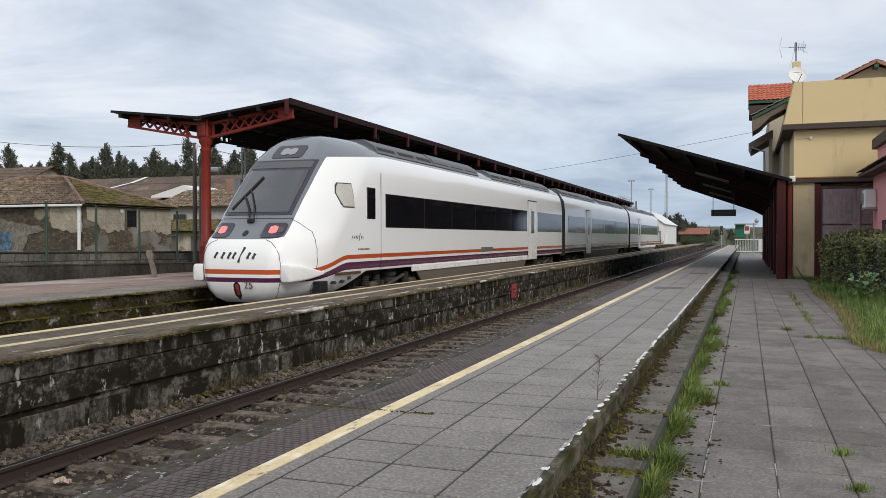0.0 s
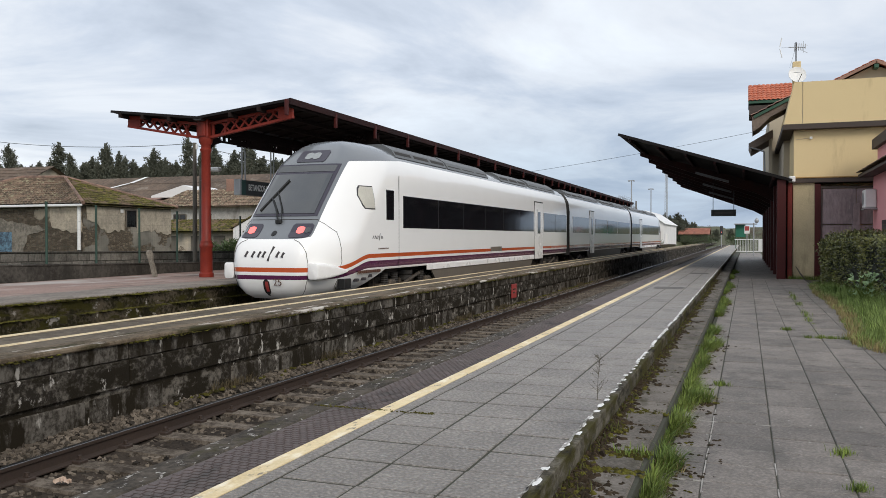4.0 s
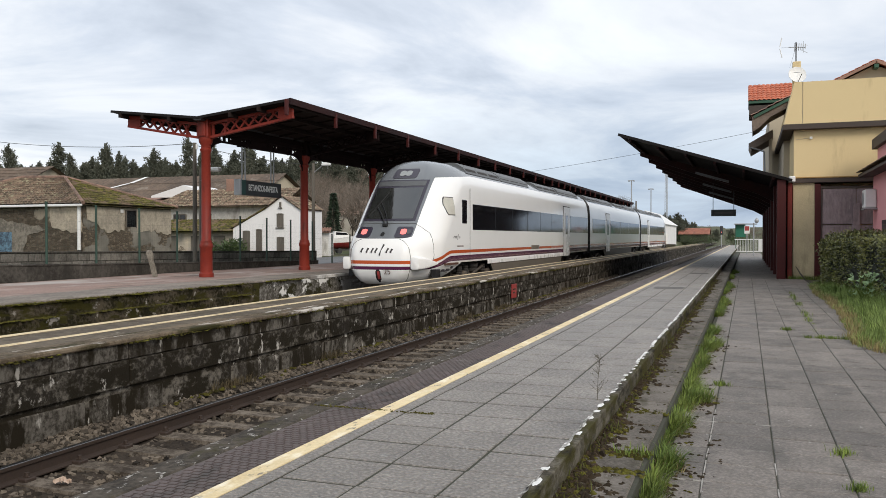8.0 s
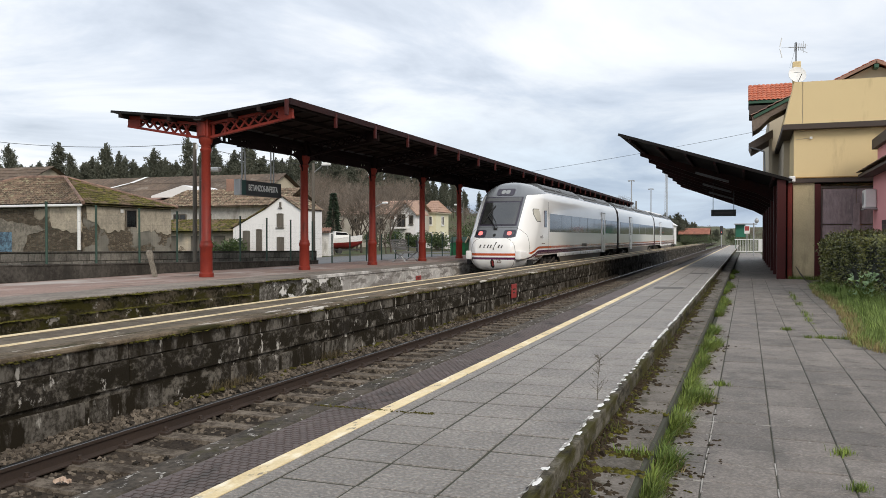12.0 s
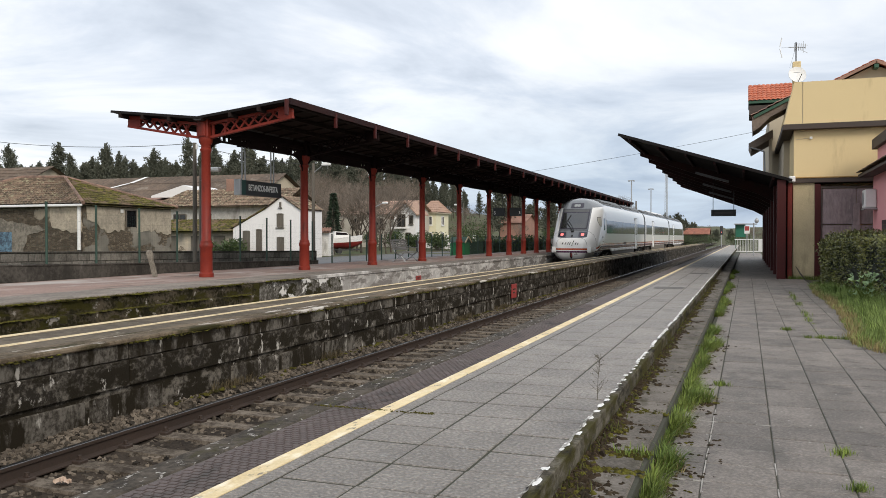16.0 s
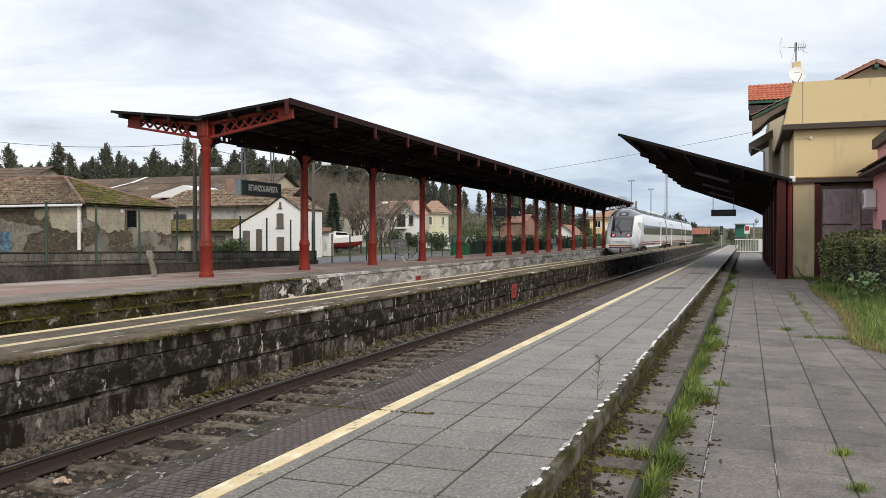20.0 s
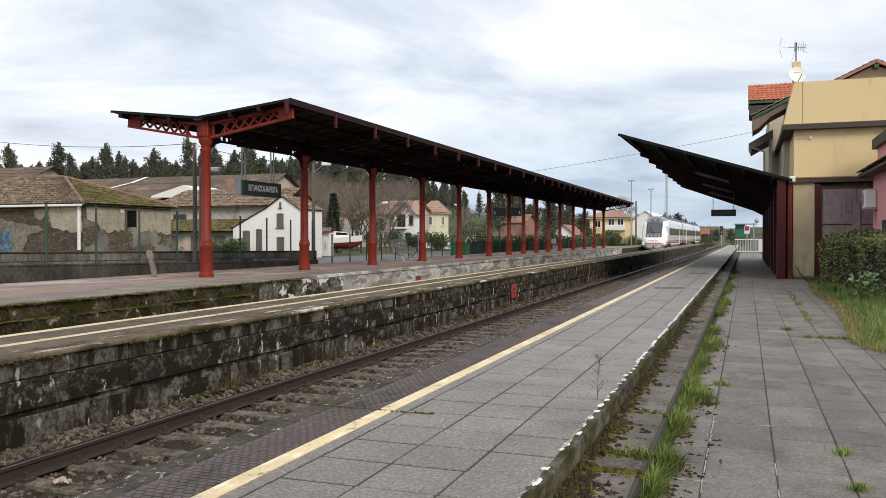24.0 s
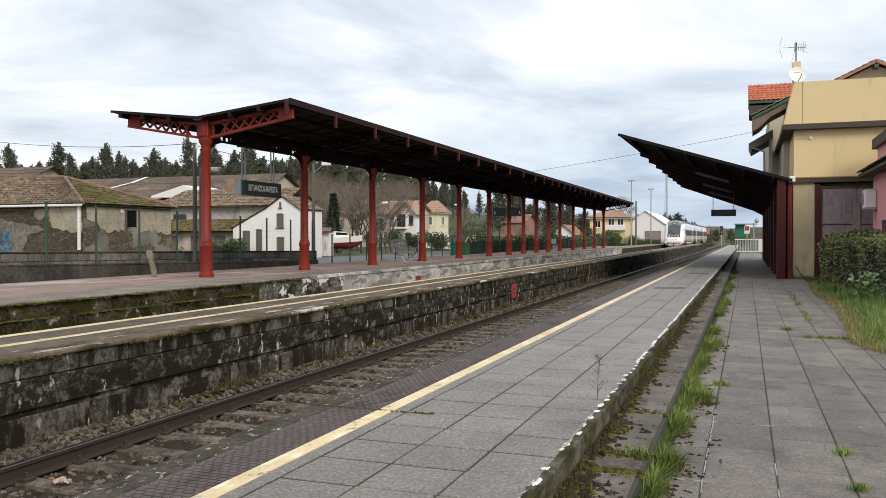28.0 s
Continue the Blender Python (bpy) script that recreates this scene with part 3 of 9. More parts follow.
part("path_far", Build().box(-0.62, 1.4, 36.3, 96, -0.7, LOW_Z - 0.004), M_LOWTILE, lowp)

# ---------------------------------------------------------------- rails
def rail_line(parent, x, y0, y1, top):
    h = 0.16
    prof = [(-0.07, -h), (0.07, -h), (0.07, -h + 0.012), (0.012, -h + 0.03), (0.010, -0.045), (0.035, -0.035), (0.036, -0.006), (0.03, -0.002), (-0.03, -0.002), (-0.036, -0.006), (-0.035, -0.035), (-0.010, -0.045), (-0.012, -h + 0.03), (-0.07, -h + 0.012)]
    ob = part("rail", Build().prism([(x + a, top + c) for a, c in prof], y0, y1, "y"), M_RAIL, parent, "rusty steel rail", smooth=True)
    part("rail_head", Build().box(x - 0.031, x + 0.031, y0, y1, top - 0.004, top, 0.002), M_RAILTOP, ob, "polished running surface")


def sleeper_mesh():
    poly = [(-0.13, 0), (0.13, 0), (0.11, 0.13), (-0.11, 0.13)]
    return Build().prism([(a, c) for a, c in poly], -1.22, 1.22, "x").mesh("sleeper")


track1 = thing("near_track", "rusty steel rails on weathered sleepers in ballast", "railway track", pose(-5.24, 0, 0), kind="structure")
for dx in (-0.87, 0.87):
    rail_line(track1, dx, -6, 240, RAIL1)
me = sleeper_mesh()
me.materials.append(M_SLEEPER)
for i in range(125):
    s = part("sleeper", me, None, track1)
    s.location = (rnd.uniform(-0.02, 0.02), 1.2 + (i - 12) * 0.62, RAIL1 - 0.285)
    s.rotation_euler = (0, 0, rnd.uniform(-0.012, 0.012))
clip = Build().box(-0.05, 0.05, -0.06, 0.06, -0.03, 0.012, 0.008).tube((0, 0, 0.0), (0, 0, 0.055), 0.022, n=6).box(-0.035, 0.035, -0.018, 0.018, 0.01, 0.026, 0.004).mesh("rail_clip")
clip.materials.append(M_RAIL)
for i in range(50):
    for dx in (-0.97, -0.77):
        s = part("rail_clip", clip, None, track1)
        s.location = (dx, 1.2 + i * 0.62, RAIL1 - 0.135)
track2 = thing("far_track", "steel rails of the second track", "railway track", pose(-9.97, 0, 0), kind="structure")
for dx in (-0.87, 0.87):
    rail_line(track2, dx, -6, 260, RAIL2)


def stones(n, seed, x0, x1, y0, y1, zf, s0, s1):
    r = random.Random(seed)
    b = Build()
    for _ in range(n):
        t = r.random() ** 1.7
        x, y = r.uniform(x0, x1), y0 + (y1 - y0) * t
        s = r.uniform(s0, s1)
        z = zf(x, y) + s * r.uniform(-0.1, 0.35)
        q = Euler((r.uniform(0, 6), r.uniform(0, 6), r.uniform(0, 6))).to_matrix()
        vs = [q @ Vector((a * s * r.uniform(.45, .8), c * s * r.uniform(.35, .65), d * s * r.uniform(.3, .55))) + Vector((x, y, z)) for a in (-1, 1) for c in (-1, 1) for d in (-1, 1)]
        b.add(vs, [(0, 1, 3, 2), (4, 6, 7, 5), (0, 4, 5, 1), (2, 3, 7, 6), (0, 2, 6, 4), (1, 5, 7, 3)])
    return b


b = stones(24000, 3, -6.62, -6.16, 2.5, 45, lambda x, y: RAIL1 - 0.20 + (0.155 + 0.07 * noise.noise(Vector((y * 1.1, 0, 0)))) * smooth(-6.2, -6.6, x), 0.024, 0.060)
tagged(part("ballast_bank", b, M_BALLAST, fix=False), "loose grey ballast stones against the island wall", "ballast", kind="stuff")
b = stones(16000, 4, -6.05, -3.42, 2.5, 40, lambda x, y: RAIL1 - 0.20, 0.022, 0.055)
tagged(part("ballast_between_rails", b, M_BALLAST, fix=False), "dirty ballast stones between the sleepers", "ballast", kind="stuff")

# ---------------------------------------------------------------- island platform
isl = tagged(part("island_platform", Build().box(-8.12, -6.62, -6, 150, -0.9, ISL_Z - 0.05), M_WALL), "narrow island platform with stained concrete walls", "platform", kind="structure")
me = Build().box(-8.16, -6.56, 0.006, 2.494, ISL_Z - 0.048, ISL_Z, 0.014).mesh("slab")
me.materials.append(M_ISLTOP)
for i in range(62):
    part("slab", me, None, isl).location.y = -6.0 + i * 2.5
b = Build().box(-7.42, -7.30, -6, 150, ISL_Z - 0.01, ISL_Z + 0.004, 0.002)
part("edge_line", b, M_YELLOWOLD, isl, "worn yellow line")
b = Build().box(-8.13, -7.98, -6, 150, ISL_Z - 0.01, ISL_Z + 0.004, 0.002)
part("edge_line", b, M_YELLOWOLD, isl, "worn yellow line")
part("edge_strip", Build().box(-6.93, -6.545, -6, 150, ISL_Z - 0.052, ISL_Z + 0.003, 0.015), M_ISLEDGE, isl, "sandy worn edge with flaking white paint")
part("edge_strip", Build().box(-8.165, -7.90, -6, 150, ISL_Z - 0.10, ISL_Z + 0.002, 0.01), M_ISLEDGE, isl, "sandy worn edge")
for z0, z1, x1, n0 in ((0.012, 0.196, -6.590, 0), (-0.295, 0.006, -6.575, 1)):
    y = -6.9
    me = Build().box(-6.7, x1, 0.006, 2.394, z0, z1, 0.012).mesh("block")
    me.materials.append(M_WALL if n0 else M_WALLUP)
    while y < 110:
        part("block", me, None, isl).location.y = y
        y += 2.4
bases = []
for k in range(4):
    me = Build().box(-6.68, -6.625 + 0.010 * k, 0, 1.27 - 0.05 * (k % 2), -0.82, -0.33 - 0.01 * k, 0.025).mesh("base_stone")
    me.materials.append(M_WALLUP)
    bases.append(me)
for i in range(60):
    part("base_stone", bases[(i * 7) % 4], None, isl).location.y = 3 + i * 1.3

# ---------------------------------------------------------------- platform with the canopy
M_PATCH = mat("patched_grey_concrete", (0.25, 0.235, 0.21), 0.92, col2=(0.075, 0.068, 0.055), s1=1.6, s2=9, amt=0.95, bump=0.6, streak=((0.030, 0.027, 0.012), 0.49, 0.56, (1.6, 1.6, 2.6)), streak2=((0.72, 0.70, 0.66), 0.56, 0.60, (1.8, 1.8, 2.6)), spec=0.15)
p3 = tagged(part("platform_far", Build().box(-16.75, -11.74, -6, 101, -0.9, P3_Z - 0.05), M_MOSSWALL), "far platform with red paving under the canopy", "platform", kind="structure")
part("platform_top", Build().box(-13.0, -11.66, -6, 101, P3_Z - 0.06, P3_Z, 0.015), M_P3TOP, p3, "grey concrete edge slabs")
part("red_paving", Build().box(-16.75, -13.004, -6, 101, P3_Z - 0.06, P3_Z - 0.004), M_REDPAVE, p3, "faded red paving")
part("old_wall", Build().box(-11.74, -11.66, -6, 18.0, -0.8, P3_Z - 0.065, 0.02).box(-11.70, -11.56, -6, 17.5, -0.8, -0.02, 0.03), M_MOSSWALL, p3, "moss-grown old edge wall")
part("patched_wall", Build().box(-11.735, -11.67, 18.0, 22.6, -0.8, P3_Z - 0.065, 0.01), M_PATCH, p3, "grey edge wall with scraps of white paint")
part("painted_wall", Build().box(-11.73, -11.68, 22.6, 83.0, -0.8, P3_Z - 0.065), M_WALL3, p3, "edge wall with peeling white paint")
far_end = tagged(part("platform_ramp", Build().prism([(101.01, -0.8), (150, -0.8), (150, 0.16), (140, 0.24), (101.01, 0.24)], -14.5, -11.72, "x"), M_MOSSWALL), "low concrete platform beyond the canopy", "platform", kind="structure")

part("end_top", Build().box(-14.52, -11.66, 101.02, 139, 0.242, 0.29, 0.012), M_P3TOP, far_end, "pale worn concrete top")
part("end_wall", Build().box(-11.735, -11.69, 83.0, 101.0, -0.8, P3_Z - 0.065), M_MOSSWALL, p3, "dark bare edge wall")
# concrete walls behind
def low_wall(name, x0, x1, y0, y1, z0, z1, mtl, label, seg):
    root = tagged(part(name, Build().box(x0, x1, y0, y1, z0, z1 - 0.05), mtl), label, "wall", kind="structure")
    y = y0
    b = Build()
    while y < y1 - 0.01:
        e = min(y + seg, y1)
        b.box(x0 - 0.02, x1 + 0.02, y + 0.004, e - 0.004, z1 - 0.05, z1, 0.012)
        y = e
    part("coping", b, mtl, root)
    return root


part("edge_coat", Build().box(-11.74, -11.652, 20.6, 83.0, P3_Z - 0.10, P3_Z + 0.003, 0.012), M_WALL3, p3, "pale painted platform edge")
bw = low_wall("boundary_wall", -16.98, -16.78, -6, 30.3, -0.7, 0.70, M_GREYWALL, "low stained concrete wall behind the platform", 2.0)
lw = low_wall("lane_wall", -18.9, -18.7, -6, 33.6, -0.7, 0.98, M_GREYWALL, "grey block wall along the lane", 1.2)
blk = Build().box(-0.006, 0.010, 0.012, 0.438, 0.012, 0.216, 0.006).mesh("block")
blk.materials.append(M_BLOCK)
for r_ in range(4):
    for i in range(46):
        k = part("block", blk, None, lw)
        k.location = (-18.7, 12.6 + 0.45 * i + 0.225 * (r_ % 2), 0.01 + 0.228 * r_)
# both walls fall gently with the lane
bw.matrix_world = pose(0, 16.5, 0, -1.1) @ Matrix.Translation((0, -16.5, 0))
lw.matrix_world = pose(0, 18.5, 0, -0.78) @ Matrix.Translation((0, -18.5, 0))
tagged(part("lane", Build().prism([(-28.8, -0.085), (-18.0, -0.085), (-18.0, -0.06), (-28.8, -0.06)], 34, 120, "y"), M_ASPHALT), "grey asphalt lane behind the fence", "road", kind="structure")

# ---------------------------------------------------------------- train
def train_paint():
    m = bpy.data.materials.new("train_livery")
    m.use_nodes = True
    N, L = m.node_tree.nodes, m.node_tree.links
    bs = N["Principled BSDF"]
    tc = N.new("ShaderNodeTexCoord")
    sep = N.new("ShaderNodeSeparateXYZ")
    L.new(tc.outputs["Object"], sep.inputs[0])
    X, Y, Z = sep.outputs

    def op(kind, a, b=None, c=None):
        n = N.new("ShaderNodeMath"); n.operation = kind
        for i, q in enumerate((a, b, c)):
            if q is None:
                continue
            if isinstance(q, (int, float)):
                n.inputs[i].default_value = q
            else:
                L.new(q, n.inputs[i])
        return n.outputs[0]

    ax = op("ABSOLUTE", X)
    # the bands dip towards the nose
    rise = N.new("ShaderNodeMapRange"); rise.interpolation_type = "SMOOTHSTEP"
    rise.inputs[1].default_value, rise.inputs[2].default_value = 0.75, 2.3
    rise.inputs[3].default_value, rise.inputs[4].default_value = 0.27, 0.0
    L.new(Y, rise.inputs[0])
    zz = op("ADD", Z, rise.outputs[0])

    def band(lo, hi, slim):
        """slim: how much of the band's lower part is lost on the nose."""
        low_ = op("MULTIPLY_ADD", rise.outputs[0], slim / 0.27, lo)
        return op("MULTIPLY", op("GREATER_THAN", zz, low_), op("LESS_THAN", zz, hi))

    def paint(below, fac, col):
        mx = N.new("ShaderNodeMixRGB")
        L.new(fac, mx.inputs[0])
        if isinstance(below, tuple):
            mx.inputs[1].default_value = (*below, 1)
        else:
            L.new(below, mx.inputs[1])
        mx.inputs[2].default_value = (*col, 1)
        return mx.outputs[0]

    dirt = N.new("ShaderNodeTexNoise"); dirt.inputs["Scale"].default_value, dirt.inputs["Detail"].default_value = 1.3, 7
    L.new(tc.outputs["Object"], dirt.inputs["Vector"])
    fd = op("MULTIPLY", dirt.outputs[0], 0.16)
    c = paint((0.92, 0.92, 0.905), fd, (0.58, 0.56, 0.51))
    low = N.new("ShaderNodeMapRange"); low.inputs[1].default_value, low.inputs[2].default_value = 0.75, 0.2
    low.inputs[3].default_value, low.inputs[4].default_value = 0.0, 0.5
    L.new(Z, low.inputs[0])
    c = paint(c, op("MULTIPLY", low.outputs[0], dirt.outputs[0]), (0.35, 0.32, 0.27))
    c = paint(c, band(0.895, 0.995, 0.0), (0.50, 0.088, 0.022))
    c = paint(c, band(0.655, 0.825, 0.075), (0.095, 0.018, 0.068))
    # grey mask round the windscreen and grey roof
    mask = op("MULTIPLY", op("LESS_THAN", ax, op("ADD", 0.905, op("MULTIPLY", op("SUBTRACT", Z, 1.35), 0.01))), op("GREATER_THAN", Z, op("ADD", 1.355, op("MULTIPLY", op("POWER", ax, 6.0), 0.10))))
    mask = op("MULTIPLY", mask, op("LESS_THAN", Y, 3.3))
    cab = N.new("ShaderNodeMapRange"); cab.inputs[1].default_value, cab.inputs[2].default_value = 2.2, 4.6
    cab.inputs[3].default_value, cab.inputs[4].default_value = 3.24, 3.43
    L.new(Y, cab.inputs[0])
    roof = op("GREATER_THAN", Z, cab.outputs[0])
    c = paint(c, op("MAXIMUM", mask, roof), (0.165, 0.178, 0.192))
    L.new(c, bs.inputs["Base Color"])
    bs.inputs["Roughness"].default_value = 0.24
    bs.inputs["Coat Weight"].default_value = 0.5
    bs.inputs["Coat Roughness"].default_value = 0.06
    return m


M_TRAIN = train_paint()
M_TRWHITE = mat("train_white", (0.91, 0.91, 0.895), 0.28, col2=(0.80, 0.79, 0.77), s1=1, s2=6, local=True, bump=0, coat=0.2)
M_TRGREY = mat("train_roof_grey", (0.115, 0.12, 0.125), 0.5, col2=(0.085, 0.09, 0.093), local=True, bump=0.05)
M_TRDARK = mat("train_underframe", (0.035, 0.03, 0.026), 0.8, col2=(0.02, 0.018, 0.016), local=True, s2=12, bump=0.3)
M_TRSKIRT = mat("train_dusty_skirt", (0.16, 0.135, 0.105), 0.75, col2=(0.11, 0.095, 0.075), local=True, s2=9, bump=0.1)
M_RUBBER = mat("black_rubber", (0.012, 0.012, 0.012), 0.6, local=True, bump=0)
M_SCREEN = mat("windscreen_glass", (0.036, 0.038, 0.036), 0.07, col2=(0.014, 0.015, 0.015), local=True, s1=1.0, s2=3, amt=0.6, bump=0, spec=1.0, coat=1.0)
M_TOPLAMP = mat("dull_lamp_glass", (0.34, 0.36, 0.36), 0.2, col2=(0.22, 0.235, 0.24), local=True, s1=4, s2=12, bump=0, spec=0.7)
M_BOGIE = mat("dusty_bogie_iron", (0.115, 0.092, 0.070), 0.85, col2=(0.045, 0.036, 0.028), local=True, s1=2, s2=14, amt=0.8, bump=0.3)
M_SCREENRIM = mat("violet_black_rim", (0.052, 0.046, 0.066), 0.3, col2=(0.035, 0.032, 0.046), local=True, bump=0)
M_TRGLASS = mat("tinted_train_glass", (0.010, 0.010, 0.012), 0.05, col2=(0.008, 0.008, 0.010), local=True, bump=0, spec=1.0)
M_TAIL = mat("red_tail_lamp", (0.5, 0.03, 0.02), 0.3, local=True, bump=0, glow=(1.0, 0.24, 0.22, 1.25))
M_LENS = mat("clear_lamp_lens", (0.55, 0.57, 0.58), 0.15, local=True, bump=0)
M_LETTER = mat("dark_grey_lettering", (0.05, 0.045, 0.05), 0.5, local=True, bump=0)
M_BROWNNUM = mat("brown_lettering", (0.12, 0.06, 0.04), 0.5, local=True, bump=0)
M_CREAM = mat("cream_panel", (0.62, 0.60, 0.52), 0.5, local=True, bump=0)

# half section: half width, height, set-back of the nose at that height
SECTION = [(0.92, 0.02, 0.30), (1.12, 0.12, 0.13), (1.28, 0.28, 0.04), (1.38, 0.45, 0.0), (1.44, 0.62, 0.0), (1.465, 0.80, 0.0), (1.47, 1.00, 0.02),
           (1.47, 1.20, 0.09), (1.47, 1.36, 0.21), (1.47, 1.50, 0.39), (1.47, 1.70, 0.58), (1.47, 1.90, 0.75), (1.47, 2.20, 1.02), (1.465, 2.50, 1.31),
           (1.455, 2.75, 1.54), (1.43, 3.00, 1.77), (1.385, 3.20, 1.95), (1.31, 3.38, 2.17), (1.19, 3.54, 2.37), (1.00, 3.68, 2.57), (0.74, 3.79, 2.82), (0.42, 3.86, 3.15), (0.12, 3.89, 3.40), (0.0, 3.895, 3.45)]


def setback(u, w):
    """How far the nose has receded at u of its half width: nearly flat in front, then swept back to the sides."""
    v = max(0, (u - 0.5) / 0.5)
    return (0.12 * u * u + 1.5 * (1 - max(0, 1 - v ** 1.6) ** 0.625)) * min(1, w / 1.2 + 0.1)


def nose_y(x, z):
    zs = [s[1] for s in SECTION]
    w, yc = np.interp(z, zs, [s[0] for s in SECTION]), np.interp(z, zs, [s[2] for s in SECTION])
    return yc + setback(min(1, abs(x) / w), w)


def nose_patch(x0, x1, z0, z1, off, thick=0.05, nx=14, nz=14, taper=0.0, rnd_=0.0):
    """A slightly proud panel that follows the nose."""
    rows = []
    for j in range(nz + 1):
        v = j / nz
        z = z0 + (z1 - z0) * v
        k = 1 - taper * v
        inset = rnd_ * (1 - math.sqrt(max(0, 1 - (abs(2 * v - 1)) ** 6)))
        rows.append([((x0 + inset + (x1 - x0 - 2 * inset) * i / nx) * k, nose_y((x0 + inset + (x1 - x0 - 2 * inset) * i / nx) * k, z) - off * 0.8, z + off * 0.6) for i in range(nx + 1)])
    b = Build().grid(rows)
    back = Build().grid([[(x, y + thick * 0.8, z - thick * 0.6) for x, y, z in r] for r in rows])
    n = len(b.v)
    edge = [i for i in range(nx + 1)] + [(j + 1) * (nx + 1) + nx for j in range(nz)] + [nz * (nx + 1) + nx - 1 - i for i in range(nx)] + [(nz - 1 - j) * (nx + 1) for j in range(nz - 1)]
    b.add(back.v, back.f)
    b.f += [(edge[i], edge[(i + 1) % len(edge)], edge[(i + 1) % len(edge)] + n, edge[i] + n) for i in range(len(edge))]
    return b


def side_x(y, z):
    """Half width of the cab at y and z."""
    lo, hi = 0.8, 1.47
    for _ in range(24):
        m = (lo + hi) / 2
        lo, hi = (m, hi) if nose_y(m, z) < y else (lo, m)
    return lo


def side_plate(y0, y1, z0, z1, cut, s, off):
    """A hatch on the cab side that follows its sweep, pointed towards the nose."""
    front, back = [], []
    for i in range(9):
        y = y0 + (y1 - y0) * i / 8
        k = max(0, 1 - (y - y0) / cut)
        lo, hi = z0 + (z1 - z0) * 0.55 * k * (1 if y - y0 < cut else 0), z1 - (z1 - z0) * 0.42 * k
        front.append([(s * (side_x(y, z) + off), y, z) for z in (lo, (lo + hi) / 2, hi)])
        back.append([(s * (side_x(y, z) - 0.06), y, z) for z in (lo, (lo + hi) / 2, hi)])
    rows = [[b_[0], f_[0], f_[1], f_[2], b_[2]] for f_, b_ in zip(front, back)]
    out = Build().grid(rows)
    out.f += [(0, 1, 2, 3, 4), tuple(len(out.v) - 1 - i for i in range(5))]
    return out


def end_car_body(length):
    rows = []
    ya = [5.0, 10.0, 18.0, length]
    for w, z, yc in SECTION:
        half = [(w * u, yc + setback(u, w)) for u in [1 - (1 - k / 22) ** 1.5 for k in range(23)]]
        half += [(w, y) for y in ya]
        row = [(-x, y, z) for x, y in half[:0:-1]] + [(x, y, z) for x, y in half]
        rows.append(row)
    # behind the cab the skirt is cut away above the bogies
    b = Build().grid(rows)
    return b


def side_slab(b, y0, y1, z0, z1, x=1.47, t=0.014, c=0.006):
    for s in (-1, 1):
        xs = sorted((s * (x - 0.03), s * (x + t)))
        b.box(xs[0], xs[1], y0, y1, z0, z1, c)
    return b


def bogie(parent, y):
    fr = Build()
    for k in (-1, 1):
        fr.prism([(y - 1.95, 0.22), (y - 1.95, 0.06), (y - 0.7, -0.08), (y + 0.7, -0.08), (y + 1.95, 0.06), (y + 1.95, 0.22), (y + 0.8, 0.16), (y - 0.8, 0.16)], *sorted((k * 1.10, k * 1.26)), "x")
    fr.box(-1.12, 1.12, y - 0.3, y + 0.3, 0.0, 0.3, 0.03)
    bo = part("bogie", fr, M_BOGIE, parent, "dusty iron bogie frame")
    for k in (-1, 1):
        for d in (-1.25, 1.25):
            part("axle_box", Build().box(*sorted((k * 1.02, k * 1.36)), y + d - 0.19, y + d + 0.19, 0.0, 0.30, 0.05), M_BOGIE, bo, "axle box")
            for e in (-0.32, 0.32):
                part("coil_spring", Build().lathe([(0.09 + 0.018 * (i % 2), 0.16 + 0.028 * i) for i in range(12)], k * 1.22, y + d + e, n=10), M_TRDARK, bo, "coil spring")
        part("air_spring", Build().lathe([(0.20, 0.2), (0.25, 0.24), (0.25, 0.32), (0.20, 0.36), (0.24, 0.40), (0.24, 0.5)], k * 1.10, y, n=16), M_TRDARK, bo, "rubber air spring")
        part("damper", Build().tube((k * 1.33, y - 0.75, 0.12), (k * 1.33, y + 0.55, 0.40), 0.045, n=8), M_BOGIE, bo, "slanted damper")
    for d in (-1.25, 1.25):
        part("wheelset", Build().tube((-0.95, y + d, 0.13), (-0.80, y + d, 0.13), 0.42, n=24).tube((0.80, y + d, 0.13), (0.95, y + d, 0.13), 0.42, n=24).tube((-0.8, y + d, 0.13), (0.8, y + d, 0.13), 0.08, n=10), M_BOGIE, bo, smooth=True)


def skirts(parent, y0, y1):
    for s in (-1, 1):
        part("skirt", Build().prism([(y0, 0.60), (y0 + 0.55, 0.14), (y1 - 0.55, 0.14), (y1, 0.60)], *sorted((s * 1.39, s * 1.434)), "x"), M_TRSKIRT, parent, "dusty brown side skirt")


def door_part(parent, y0, y1):
    for s in (-1, 1):
        xs = sorted((s * 1.45, s * 1.480))
        d = part("passenger_door", Build().box(xs[0], xs[1], y0, y1, 0.46, 2.90, 0.02), M_TRWHITE, parent, "white plug door")
        ym = (y0 + y1) / 2
        xq = sorted((s * 1.45, s * 1.4735))
        part("door_seal", Build().box(*xq, y0 - 0.03, y1 + 0.03, 0.44, 2.94, 0.004), M_RUBBER, d, "dark door seal")
        xg = sorted((s * 1.46, s * 1.486))
        part("door_window", Build().box(xg[0], xg[1], ym - 0.26, ym + 0.26, 1.55, 2.50, 0.02), M_TRGLASS, d)


